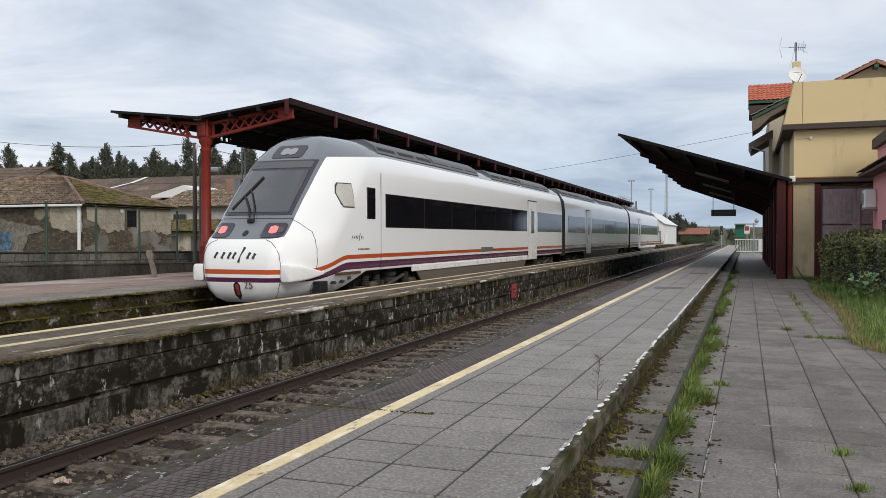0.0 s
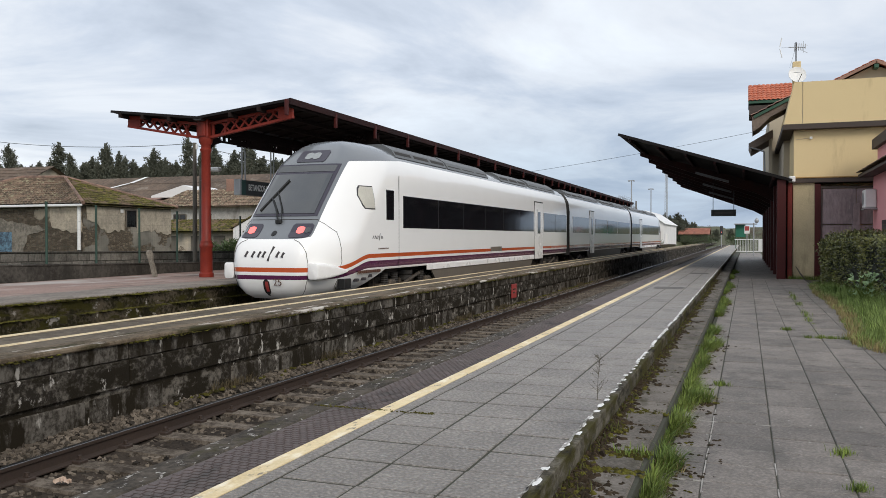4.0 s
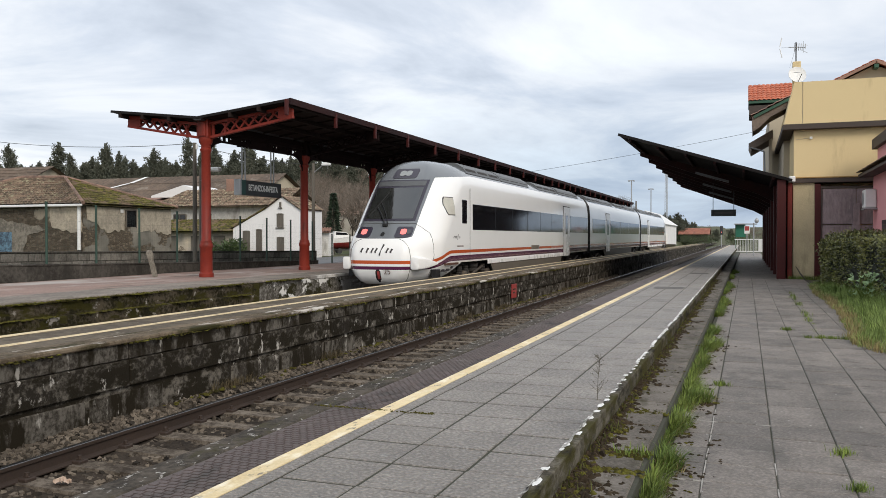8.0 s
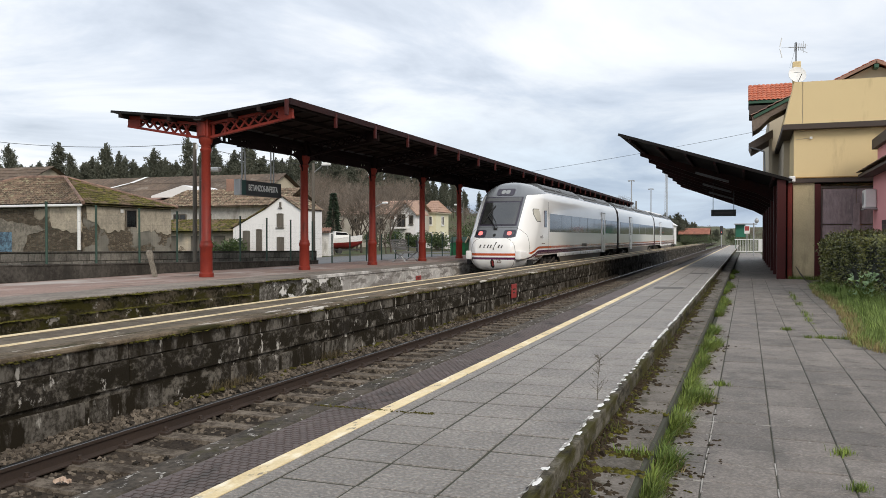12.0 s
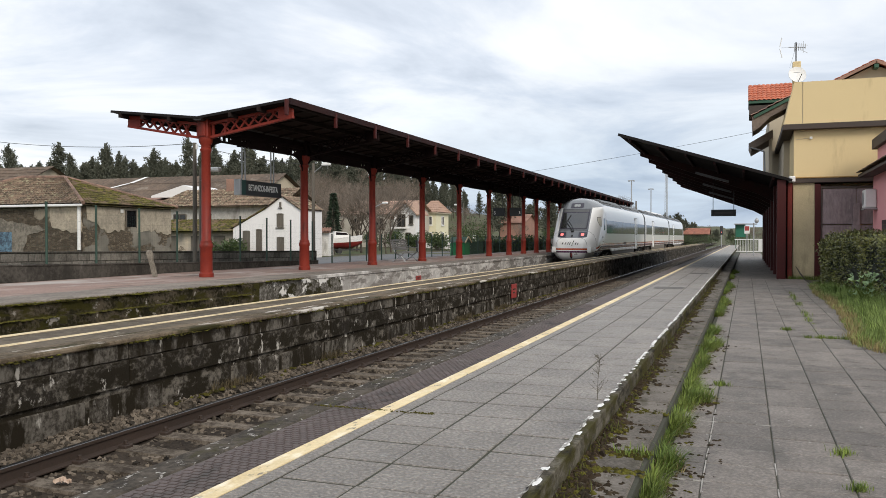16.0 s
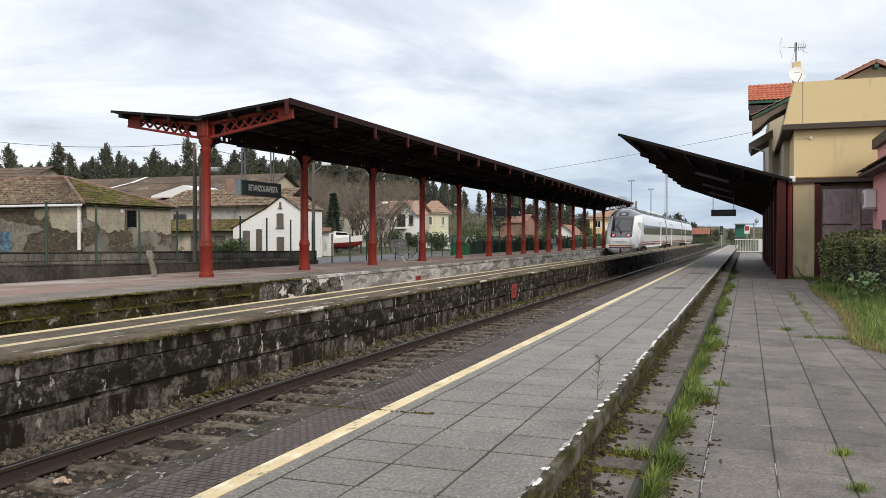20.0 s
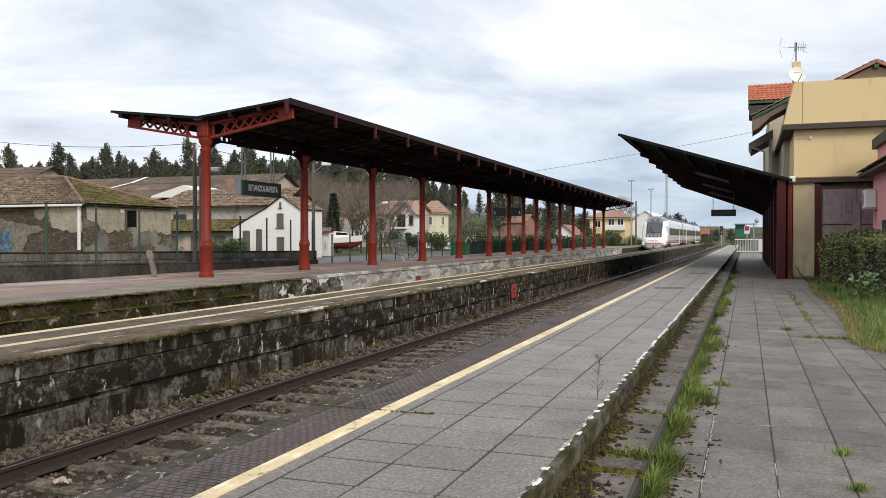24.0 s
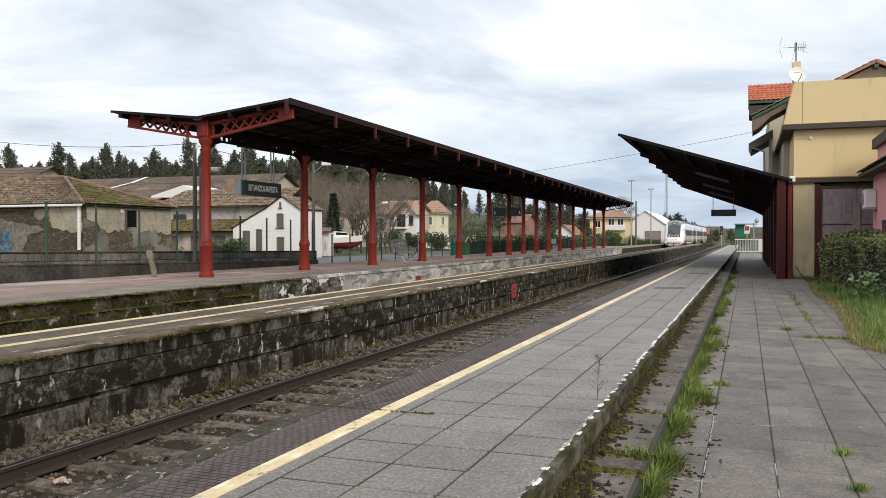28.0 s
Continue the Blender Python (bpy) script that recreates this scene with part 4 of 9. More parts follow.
def roof_kit(parent, y0, y1):
    for a, c, h in ((0.0, 0.20, 0.03), (0.205, 0.42, 0.05), (0.50, 0.70, 0.02), (0.72, 0.97, 0.05)):
        ya, yb = y0 + (y1 - y0) * a, y0 + (y1 - y0) * c
        poly = [(-1.22, 3.53), (1.22, 3.53), (1.08, 3.72 + h * 0.5), (0.80, 3.86 + h), (-0.80, 3.86 + h), (-1.08, 3.72 + h * 0.5)]
        u = part("roof_unit", Build().prism(poly, ya, yb, "y"), M_TRGREY, parent, "grey roof equipment housing")
        n = 3
        for i in range(n):
            yc = ya + (yb - ya) * (i + 0.5) / n
            hw = (yb - ya) / n * 0.42
            for s in (-1, 1):
                part("louvre", Build().prism([(s * 1.17, 3.612), (s * 1.10, 3.705), (s * 1.085, 3.70), (s * 1.155, 3.605)], yc - hw, yc + hw, "y"), M_TRDARK, u, "dark roof louvre")


def end_car(name, length, tail):
    root = thing(name, "white railcar end unit with orange and purple bands", "train car")
    part("body", end_car_body(length), M_TRAIN, root, "white painted car body with grey cab mask", smooth=True)
    # cab front
    part("windscreen", nose_patch(-0.775, 0.775, 1.93, 2.90, 0.024), M_SCREEN, root, "sloping grey windscreen")
    part("screen_frame", nose_patch(-0.845, 0.845, 1.875, 3.16, 0.014), M_SCREENRIM, root, "violet-black windscreen surround")
    part("sun_band", nose_patch(-0.785, 0.785, 2.96, 3.12, 0.022), M_TRGREY, root, "dark band above the windscreen")
    part("destination_box", nose_patch(-0.40, 0.40, 3.22, 3.54, 0.016, nx=8, nz=8, rnd_=0.05), M_SCREENRIM, root, "dark lamp panel")
    for x in (-0.10, 0.10):
        part("top_lamp", nose_patch(x - 0.10, x + 0.10, 3.29, 3.47, 0.026, nx=6, nz=6, rnd_=0.07), M_TOPLAMP, root, "round dim headlamp")
    for s in (-1, 1):
        xs = sorted((s * 0.39, s * 0.875))
        lp = part("lamp_panel", nose_patch(xs[0], xs[1], 1.385, 1.70, 0.014, nx=8, nz=8, rnd_=0.05), M_SCREENRIM, root, "dark lamp cluster")
        xc = s * 0.63
        part("tail_lamp", nose_patch(xc - 0.09, xc + 0.09, 1.47, 1.63, 0.026, nx=8, nz=8, rnd_=0.075), M_TAIL if tail else M_LENS, lp, "glowing red tail lamp" if tail else "headlamp")
        part("outer_lamp", nose_patch(xc + s * 0.16 - 0.06, xc + s * 0.16 + 0.06, 1.48, 1.61, 0.024, nx=6, nz=6, rnd_=0.05), M_SCREEN, lp)
    part("badge", nose_patch(-0.055, 0.055, 1.425, 1.535, 0.018, nx=4, nz=4, rnd_=0.03), M_RUBBER, root)
    w = Build()
    pts = [(-0.02, 1.74), (-0.22, 2.02), (-0.47, 2.28)]
    for (xa, za), (xb, zb) in zip(pts, pts[1:]):
        w.tube((xa, nose_y(xa, za) - 0.06, za + 0.03), (xb, nose_y(xb, zb) - 0.06, zb + 0.03), 0.022, n=6)
    for (xa, za), (xb, zb) in zip([(0.07, 1.76), (-0.10, 2.06), (-0.40, 2.42)], [(-0.10, 2.06), (-0.40, 2.42)]):
        w.tube((xa, nose_y(xa, za) - 0.06, za + 0.03), (xb, nose_y(xb, zb) - 0.06, zb + 0.03), 0.014, n=6)
    w.tube((-0.66, nose_y(-0.66, 2.00) - 0.04, 2.02), (-0.28, nose_y(-0.28, 2.74) - 0.04, 2.77), 0.020, n=6)
    w.box(-0.10, 0.06, nose_y(0, 1.74) - 0.07, nose_y(0, 1.74) + 0.02, 1.70, 1.80, 0.02)
    part("wiper", w, M_RUBBER, root, "black windscreen wiper")
    # buffer fairings and coupler hatch
    for s in (-1, 1):
        rings = []
        for yf, xc, rw, z0, z1 in ((0.17, 1.08, 0.09, 0.50, 0.78), (0.185, 1.08, 0.125, 0.47, 0.82), (0.22, 1.085, 0.135, 0.46, 0.83), (0.50, 1.12, 0.17, 0.47, 0.81), (0.75, 1.18, 0.16, 0.50, 0.77), (1.00, 1.27, 0.12, 0.55, 0.70), (1.22, 1.36, 0.05, 0.60, 0.66)):
            zc, rh = (z0 + z1) / 2, (z1 - z0) / 2
            rings.append([(s * xc + rw * math.copysign(abs(math.cos(a)) ** 0.35, math.cos(a)), yf, zc + rh * math.copysign(abs(math.sin(a)) ** 0.35, math.sin(a))) for a in [2 * math.pi * (i + 0.5) / 20 for i in range(20)]])
        fb = Build().grid(rings, closed=True)
        fb.f.append(tuple(range(20)))
        part("buffer_fairing", fb, M_TRWHITE, root, "white wedge-shaped buffer fairing", smooth=True)
    part("coupler_opening", nose_patch(-0.07, 0.09, 0.12, 0.46, 0.01, nx=4, nz=6, rnd_=0.05), M_RUBBER, root, "dark coupler slot")
    part("tow_hook", nose_patch(-0.01, 0.06, 0.18, 0.40, 0.03, nx=2, nz=4), M_SIGNRED, root, "red tow hook")
    # seams
    sb = Build()
    for s in (-1, 1):
        for line in (((0.60, 1.345), (0.74, 1.29), (0.84, 1.20), (0.92, 1.05), (0.955, 0.82), (0.95, 0.60), (0.92, 0.45), (0.84, 0.25), (0.74, 0.12)),
                     ((0.89, 1.78), (1.02, 1.70), (1.22, 1.52), (1.30, 1.35), (1.345, 1.15), (1.36, 0.86), (1.33, 0.62), (1.26, 0.43), (1.14, 0.22))):
            for (xa, za), (xb, zb) in zip(line, line[1:]):
                for k in range(3):
                    p, q = [(s * (xa + (xb - xa) * g), nose_y(xa + (xb - xa) * g, za + (zb - za) * g) - 0.003, za + (zb - za) * g) for g in (k / 3, (k + 1) / 3)]
                    sb.bar(p, q, 0.010, 0.010)
        prev = None
        for k in range(9):
            x = s * 0.89 * k / 8
            p = (x, nose_y(x, 1.80) - 0.003, 1.80)
            if prev:
                sb.bar(prev, p, 0.012, 0.012)
            prev = p
        sb.box(*sorted((s * 1.466, s * 1.474)), 4.02, 4.035, 0.62, 3.0)
    tagged(part("panel_seam", sb, M_TRDARK, root), kind="stuff")
    # lettering on the nose drawn as plain strokes
    lb = Build()
    strokes = [(-0.54, 0.96, -0.48, 1.08), (-0.36, 0.95, -0.30, 1.08), (-0.20, 0.95, -0.14, 1.08), (-0.08, 0.95, -0.02, 1.08), (0.06, 0.87, 0.18, 1.19), (0.27, 0.95, 0.33, 1.08), (0.40, 0.95, 0.45, 1.06)]
    for xa, za, xb, zb in strokes:
        lb.bar((xa, nose_y(xa, za) - 0.008, za), (xb, nose_y(xb, zb) - 0.008, zb), 0.012, 0.062)
    tagged(part("front_mark", lb, M_LETTER, root, "dark grey mark of plain slanted bars"), kind="stuff")
    me = words("25", 0.22)
    me.transform(Matrix.Translation((0.31, 0, 0.40)) @ Matrix.Rotation(radians(90), 4, "X"))
    for v in me.vertices:
        v.co.y += nose_y(v.co.x, v.co.z) - 0.032
    part("unit_number", me, M_BROWNNUM, root, "brown unit number")
    # sides
    for s in (-1, 1):
        f = lambda a: sorted((s * 1.44, s * (1.47 + a)))
        part("cab_window", Build().box(*f(0.012), 3.22, 3.70, 1.83, 2.60, 0.02), M_TRGLASS, root, "narrow cab side window")
        hb = side_plate(2.0, 2.54, 2.10, 2.62, 0.10, s, 0.014)
        part("mirror_hatch", hb, M_CREAM, root, "cream mirror hatch")
        part("hatch_seam", side_plate(1.97, 2.56, 2.075, 2.645, 0.10, s, 0.008), M_LETTER, root)
        band = part("window_band", Build().box(*f(0.010), 4.30, 18.45, 1.64, 2.49, 0.008), M_TRGLASS, root, "long dark tinted window band")
        for yy in (6.9, 9.2, 11.5, 13.8, 16.0):
            part("window_divider", Build().box(*sorted((s * 1.475, s * 1.483)), yy, yy + 0.03, 1.65, 2.48), M_RUBBER, band)
        for y0, y1 in ((20.28, 22.6), (22.63, 25.2)):
            part("window", Build().box(*f(0.010), y0, y1, 1.64, 2.49, 0.01), M_TRGLASS, root, "tinted saloon window")
        lb = Build()
        for xa, za, xb, zb in strokes:
            lb.bar((s * 1.476, 2.75 + s * xa * 0.62, 1.40 + (za - 1.02) * 0.55), (s * 1.476, 2.75 + s * xb * 0.55, 1.40 + (zb - 1.02) * 0.55), 0.006, 0.022)
        tagged(part("side_mark", lb, M_LETTER, root, "small grey mark of plain bars"), kind="stuff")
        lb = Build()
        for i in range(9):
            lb.box(*f(0.004), 2.75 + i * 0.07, 2.80 + i * 0.07, 1.10, 1.135)
        for i in range(12):
            lb.box(*f(0.004), 1.66 + i * 0.105, 1.72 + i * 0.105, 0.545, 0.61)
        tagged(part("side_lettering", lb, M_BROWNNUM, root, "row of small brown bars"), kind="stuff")
        part("step_recess", Build().box(*sorted((s * 1.25, s * 1.432)), 1.00, 1.34, 0.22, 0.45, 0.01), M_RUBBER, root, "dark step recess")
        for yy, zz in ((1.62, 0.36), (2.02, 0.37), (2.35, 0.43)):
            part("socket_cover", Build().box(*sorted((s * 1.25, s * 1.452)), yy, yy + 0.09, zz, zz + 0.07, 0.01), M_LETTER, root)
        part("vent", Build().box(*f(0.008), 12.2, 13.6, 0.90, 1.06, 0.01), M_TRSKIRT, root, "brown side vent")
    door_part(root, 18.65, 20.10)
    bogie(root, 5.2)
    bogie(root, 22.4)
    skirts(root, 6.3, 18.6)
    part("skirt_edge", side_slab(Build(), 6.1, 18.6, 0.47, 0.63, 1.452), M_TRWHITE, root)
    part("underframe", Build().box(-1.0, 1.0, 2.2, length - 0.4, 0.36, 0.62), M_TRDARK, root, "dark underframe equipment")
    roof_kit(root, 4.4, length - 1.0)
    return root


def trim_underside(root, length):
    """Cut the lower body away above the bogies."""
    ob = [c for c in root.children if c.name.startswith("body")][0]
    bm = bmesh.new(); bm.from_mesh(ob.data)
    geom = bm.verts[:] + bm.edges[:] + bm.faces[:]
    bmesh.ops.bisect_plane(bm, geom=geom, plane_co=(0, 0, 0.60), plane_no=(0, 0, 1))
    geom = bm.verts[:] + bm.edges[:] + bm.faces[:]
    bmesh.ops.bisect_plane(bm, geom=geom, plane_co=(0, 2.3, 0.25), plane_no=(0, 0.349, -0.937))
    dead = [f for f in bm.faces if f.calc_center_median().z < 0.60 and (f.calc_center_median().y - 2.3) * 0.349 + (f.calc_center_median().z - 0.25) * -0.937 > 0]
    bmesh.ops.delete(bm, geom=dead, context="FACES")
    bm.to_mesh(ob.data); bm.free()
    ob.data.polygons.foreach_set("use_smooth", [True] * len(ob.data.polygons))
    ob.data.set_sharp_from_angle(angle=radians(38))


def gangway(name):
    root = thing(name, "black rubber gangway bellows between two cars", "gangway")
    b = Build()
    pts = [(1.475, 0.5), (1.475, 2.7), (1.41, 3.2), (1.12, 3.64), (0.6, 3.84)]
    ring = [(x, z) for x, z in pts] + [(-x, z) for x, z in pts[::-1]]
    rows = []
    for i in range(13):
        k = 1.0 if i % 2 else 0.94
        rows.append([(x * k, 0.065 * i, 0.4 + (z - 0.4) * (0.5 + k / 2)) for x, z in ring])
    part("bellows", b.grid(rows), M_RUBBER, root, smooth=False)
    return root


def mid_car(name, length):
    root = thing(name, "white intermediate railcar with tinted windows", "train car")
    prof = [(w, z) for w, z, _ in SECTION if z > 0.6]
    ring = [(w, z) for w, z in prof] + [(-w, z) for w, z in prof[::-1]]
    b = Build().grid([[(x, y, z) for x, z in ring] for y in (0.0, length)])
    n = len(ring)
    b.f += [tuple(range(n)), tuple(range(n, 2 * n))]
    me = b.mesh("body", True)
    me.transform(Matrix.Translation((0, 10, 0)))
    ob = part("body", me, M_TRAIN, root, "white painted car body with coloured bands")
    ob.location.y = -10
    for s in (-1, 1):
        f = lambda a: sorted((s * 1.44, s * (1.47 + a)))
        for y0, y1 in ((0.8, 5.4), (7.6, 12.0), (12.2, 16.6), (16.8, 22.9)):
            wn = part("window", Build().box(*f(0.010), y0, y1, 1.64, 2.49, 0.01), M_TRGLASS, root, "tinted saloon window")
    door_part(root, 5.75, 7.2)
    bogie(root, 2.9)
    bogie(root, length - 2.9)
    skirts(root, 5.0, length - 5.0)
    part("underframe", Build().box(-1.0, 1.0, 0.4, length - 0.4, 0.36, 0.62), M_TRDARK, root)
    roof_kit(root, 0.6, length - 0.6)
    return root


CAR = 25.3
TRAIN_X, TRAIN_Y = -9.97, 14.50
rear_car = end_car("rear_car", CAR, True)
trim_underside(rear_car, CAR)
front_car = end_car("front_car", CAR, False)
trim_underside(front_car, CAR)
middle_car = mid_car("middle_car", 23.6)
bellows_a, bellows_b = gangway("gangway"), gangway("gangway")
tagged(rear_car, group="cars of the train"), tagged(front_car, group="cars of the train"), tagged(middle_car, group="cars of the train")
TRAIN = [(rear_car, 0.0, 0), (bellows_a, 25.28, 0), (middle_car, 26.05, 0), (bellows_b, 49.63, 0), (front_car, 75.7, 180)]
# seconds and metres gone
RUN = [(0.0, 0.0), (1.2, 0.0), (2.0, 0.08), (2.5, 0.21), (3.0, 0.44), (3.5, 0.72), (4.5, 1.60), (5.5, 2.68), (6.0, 3.38), (7.0, 5.02), (8.0, 6.98), (9.0, 9.22), (10.0, 11.9), (11.0, 14.95),
       (12.0, 18.3), (13.0, 21.95), (14.0, 25.85), (15.0, 30.1), (16.0, 34.7), (17.0, 39.5), (18.0, 44.6), (19.0, 49.9), (20.0, 55.4), (21.0, 61.3), (22.0, 67.6), (23.0, 74.3),
       (24.0, 81.3), (25.0, 88.4), (26.0, 95.3), (27.0, 102.1), (28.0, 108.9)]


def motions():
    for ob, dy, turn in TRAIN:
        walk(ob, [(t, pose(TRAIN_X, TRAIN_Y + dy + d, 0, 0, 0, turn)) for t, d in RUN])

# ---------------------------------------------------------------- iron canopy on the far platform
COL_X = -14.10
COL_Y = [19.1, 24.5, 29.9, 35.3, 40.5, 45.8, 50.1, 53.7, 57.3, 61.1, 65.2, 70.6, 75.9, 81.2, 86.7]
CAN_L, CAN_R, CAN_Y0, CAN_Y1 = -17.05, -11.20, 18.75, 88.2
CAN_TIP, CAN_VALLEY = 5.02, 4.70


def lattice(b, p0, p1, q0, q1, n, t=0.05, w=0.045):
    """Crossed bars between a lower line p0-p1 and an upper line q0-q1."""
    p0, p1, q0, q1 = map(Vector, (p0, p1, q0, q1))
    for i in range(n):
        a, c = i / n, (i + 1) / n
        b.bar(p0.lerp(p1, a), q0.lerp(q1, c), t, w)
        b.bar(p0.lerp(p1, c) + Vector((0, 0.012, 0)), q0.lerp(q1, a) + Vector((0, 0.012, 0)), t, w)
    return b


def column_meshes():
    prof = [(0.20, 0.0), (0.20, 0.10), (0.175, 0.13), (0.165, 0.80), (0.185, 0.83), (0.185, 0.90), (0.16, 0.95), (0.165, 0.99), (0.135, 1.03), (0.125, 3.45), (0.16, 3.50), (0.16, 3.55),
            (0.13, 3.58), (0.135, 3.66), (0.19, 3.74), (0.20, 3.86)]
    col = Build().lathe(prof, n=12).mesh("column", True)
    head = Build().box(-0.17, 0.17, -0.16, 0.16, 3.86, 4.36, 0.02).box(-0.10, 0.10, -0.19, 0.19, 3.9, 4.3, 0.01).mesh("column_head")
    arms = []
    for s, tip in ((1, CAN_R - COL_X - 0.12), (-1, COL_X - CAN_L - 0.30)):
        b = Build()
        zt0, zt1 = CAN_VALLEY - 0.17 - P3_Z, CAN_TIP - 0.15 - P3_Z
        zb0, zb1 = 3.86, CAN_TIP - 0.42 - P3_Z
        b.bar((s * 0.1, 0, zt0), (s * tip, 0, zt1), 0.12, 0.07)
        b.bar((s * 0.1, 0, zb0), (s * tip, 0, zb1), 0.12, 0.07)
        b.box(*sorted((s * (tip - 0.45), s * tip)), -0.05, 0.05, zb1 - 0.03, zt1 + 0.02, 0.01)
        for f in (0.02, 0.16):
            x = s * (0.2 + f * tip)
            b.bar((x, 0, zb0 + 0.05), (x, 0, zt0), 0.06, 0.06)
        lattice(b, (s * 0.5, 0, zb0 + (zb1 - zb0) * 0.17), (s * (tip - 0.45), 0, zb1), (s * 0.5, 0, zt0 + 0.05), (s * (tip - 0.45), 0, zt1), 6)
        arms.append(b.mesh("roof_arm"))
    return col, head, arms


def bracket_plate(a, s, holes, reach):
    """Curved spandrel plate beside a column at a, pierced with round holes."""
    nu, nv, dx = 44, 12, 0.022
    idx, b = {}, Build()

    def place(i, j):
        u = 0.12 + (reach - 0.12) * (i / nu) ** 1.3
        low_ = 3.62 + 0.48 * math.sqrt(max(0, 1 - max(0, 1 - (u - 0.12) / 0.75) ** 2))
        return u, low_ + (4.345 - low_) * j / nv

    def vert(i, j, k):
        if (i, j, k) not in idx:
            u, z = place(i, j)
            idx[i, j, k] = len(b.v)
            b.v.append((COL_X + dx * k, a + s * u, z))
        return idx[i, j, k]

    def solid(i, j):
        if not (0 <= i < nu and 0 <= j < nv):
            return False
        u, z = place(i + 0.5, j + 0.5)
        return all((u - hu) ** 2 + (z - hz) ** 2 > hr * hr for hu, hz, hr in holes)

    for i in range(nu):
        for j in range(nv):
            if not solid(i, j):
                continue
            b.f += [tuple(vert(p, q, k) for p, q in ((i, j), (i + 1, j), (i + 1, j + 1), (i, j + 1))) for k in (-1, 1)]
            for di, dj, e in ((-1, 0, ((i, j), (i, j + 1))), (1, 0, ((i + 1, j), (i + 1, j + 1))), (0, -1, ((i, j), (i + 1, j))), (0, 1, ((i, j + 1), (i + 1, j + 1)))):
                if not solid(i + di, j + dj):
                    (p, q), (p2, q2) = e
                    b.f.append((vert(p, q, -1), vert(p2, q2, -1), vert(p2, q2, 1), vert(p, q, 1)))
    return b


def build_canopy():
    root = thing("platform_canopy", "long red iron canopy with a butterfly roof on lattice arms", "canopy")
    col, head, arms = column_meshes()
    # arms and heads past the first column have roof shade in their colour
    shaded_arms = [a.copy() for a in arms]
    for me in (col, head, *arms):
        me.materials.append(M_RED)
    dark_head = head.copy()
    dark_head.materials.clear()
    dark_head.materials.append(M_SHADERED)
    for me in shaded_arms:
        me.materials.append(M_SHADERED)
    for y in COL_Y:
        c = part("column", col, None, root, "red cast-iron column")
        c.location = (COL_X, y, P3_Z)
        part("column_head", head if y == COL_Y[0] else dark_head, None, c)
        for a in (arms if y == COL_Y[0] else shaded_arms):
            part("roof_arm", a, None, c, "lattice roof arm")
    # girders and brackets below use the same shade-darkened red
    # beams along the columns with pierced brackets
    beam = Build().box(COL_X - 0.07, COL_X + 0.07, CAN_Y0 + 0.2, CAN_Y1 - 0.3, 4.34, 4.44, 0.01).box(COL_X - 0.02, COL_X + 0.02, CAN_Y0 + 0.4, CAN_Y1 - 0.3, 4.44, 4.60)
    part("valley_beam", beam, M_SHADERED, root)
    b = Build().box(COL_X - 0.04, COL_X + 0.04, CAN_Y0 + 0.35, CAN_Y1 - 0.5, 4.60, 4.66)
    part("top_beam", b, M_SHADERED, root)
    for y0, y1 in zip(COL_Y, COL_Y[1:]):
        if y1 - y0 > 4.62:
            part("girder_web", Build().box(COL_X - 0.02, COL_X + 0.02, y0 + 2.3, y1 - 2.3, 4.10, 4.34), M_SHADERED, root, "girder web darkened for shade")
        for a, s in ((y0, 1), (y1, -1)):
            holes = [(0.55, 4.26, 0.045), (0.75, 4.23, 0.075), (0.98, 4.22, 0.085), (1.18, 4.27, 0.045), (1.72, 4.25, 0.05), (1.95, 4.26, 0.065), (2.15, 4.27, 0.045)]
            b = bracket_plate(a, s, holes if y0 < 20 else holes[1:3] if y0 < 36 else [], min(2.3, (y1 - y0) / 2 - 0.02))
            part("pierced_bracket", b, M_SHADERED, root, "pierced iron bracket")
    # roof
    b = Build()
    t = 0.05
    for x0, x1, z0, z1, name in ((CAN_L, COL_X, CAN_TIP, CAN_VALLEY, "roof_sheet"), (COL_X, CAN_R, CAN_VALLEY, CAN_TIP, "roof_sheet")):
        part(name, Build().prism([(x0, z0), (x1, z1), (x1, z1 - t), (x0, z0 - t)], CAN_Y0, CAN_Y1, "y"), M_ROOFDK, root, "dark roof sheeting")
        part("boarding", Build().prism([(x0 + 0.03, z0 - t - 0.003), (x1 - 0.03, z1 - t - 0.003), (x1 - 0.03, z1 - t - 0.02), (x0 + 0.03, z0 - t - 0.02)], CAN_Y0 + 0.05, CAN_Y1 - 0.05, "y"), M_SOFFIT, root, "boarded underside darkened for shade")
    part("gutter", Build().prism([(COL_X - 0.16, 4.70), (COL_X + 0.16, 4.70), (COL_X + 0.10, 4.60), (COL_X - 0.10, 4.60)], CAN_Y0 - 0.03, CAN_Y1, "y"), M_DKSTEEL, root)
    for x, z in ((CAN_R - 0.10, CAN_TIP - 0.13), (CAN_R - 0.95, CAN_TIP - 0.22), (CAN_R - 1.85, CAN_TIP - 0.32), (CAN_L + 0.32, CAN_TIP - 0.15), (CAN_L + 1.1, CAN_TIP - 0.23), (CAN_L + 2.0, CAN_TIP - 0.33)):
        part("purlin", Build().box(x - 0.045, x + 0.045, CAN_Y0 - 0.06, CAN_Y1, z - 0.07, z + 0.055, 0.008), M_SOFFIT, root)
    part("fascia", Build().prism([(CAN_R - 0.005, CAN_TIP + 0.01), (CAN_R + 0.035, CAN_TIP + 0.015), (CAN_R + 0.035, CAN_TIP - 0.15), (CAN_R - 0.005, CAN_TIP - 0.15)], CAN_Y0 - 0.05, CAN_Y1, "y"), M_FASCIA, root, "dark red fascia board")
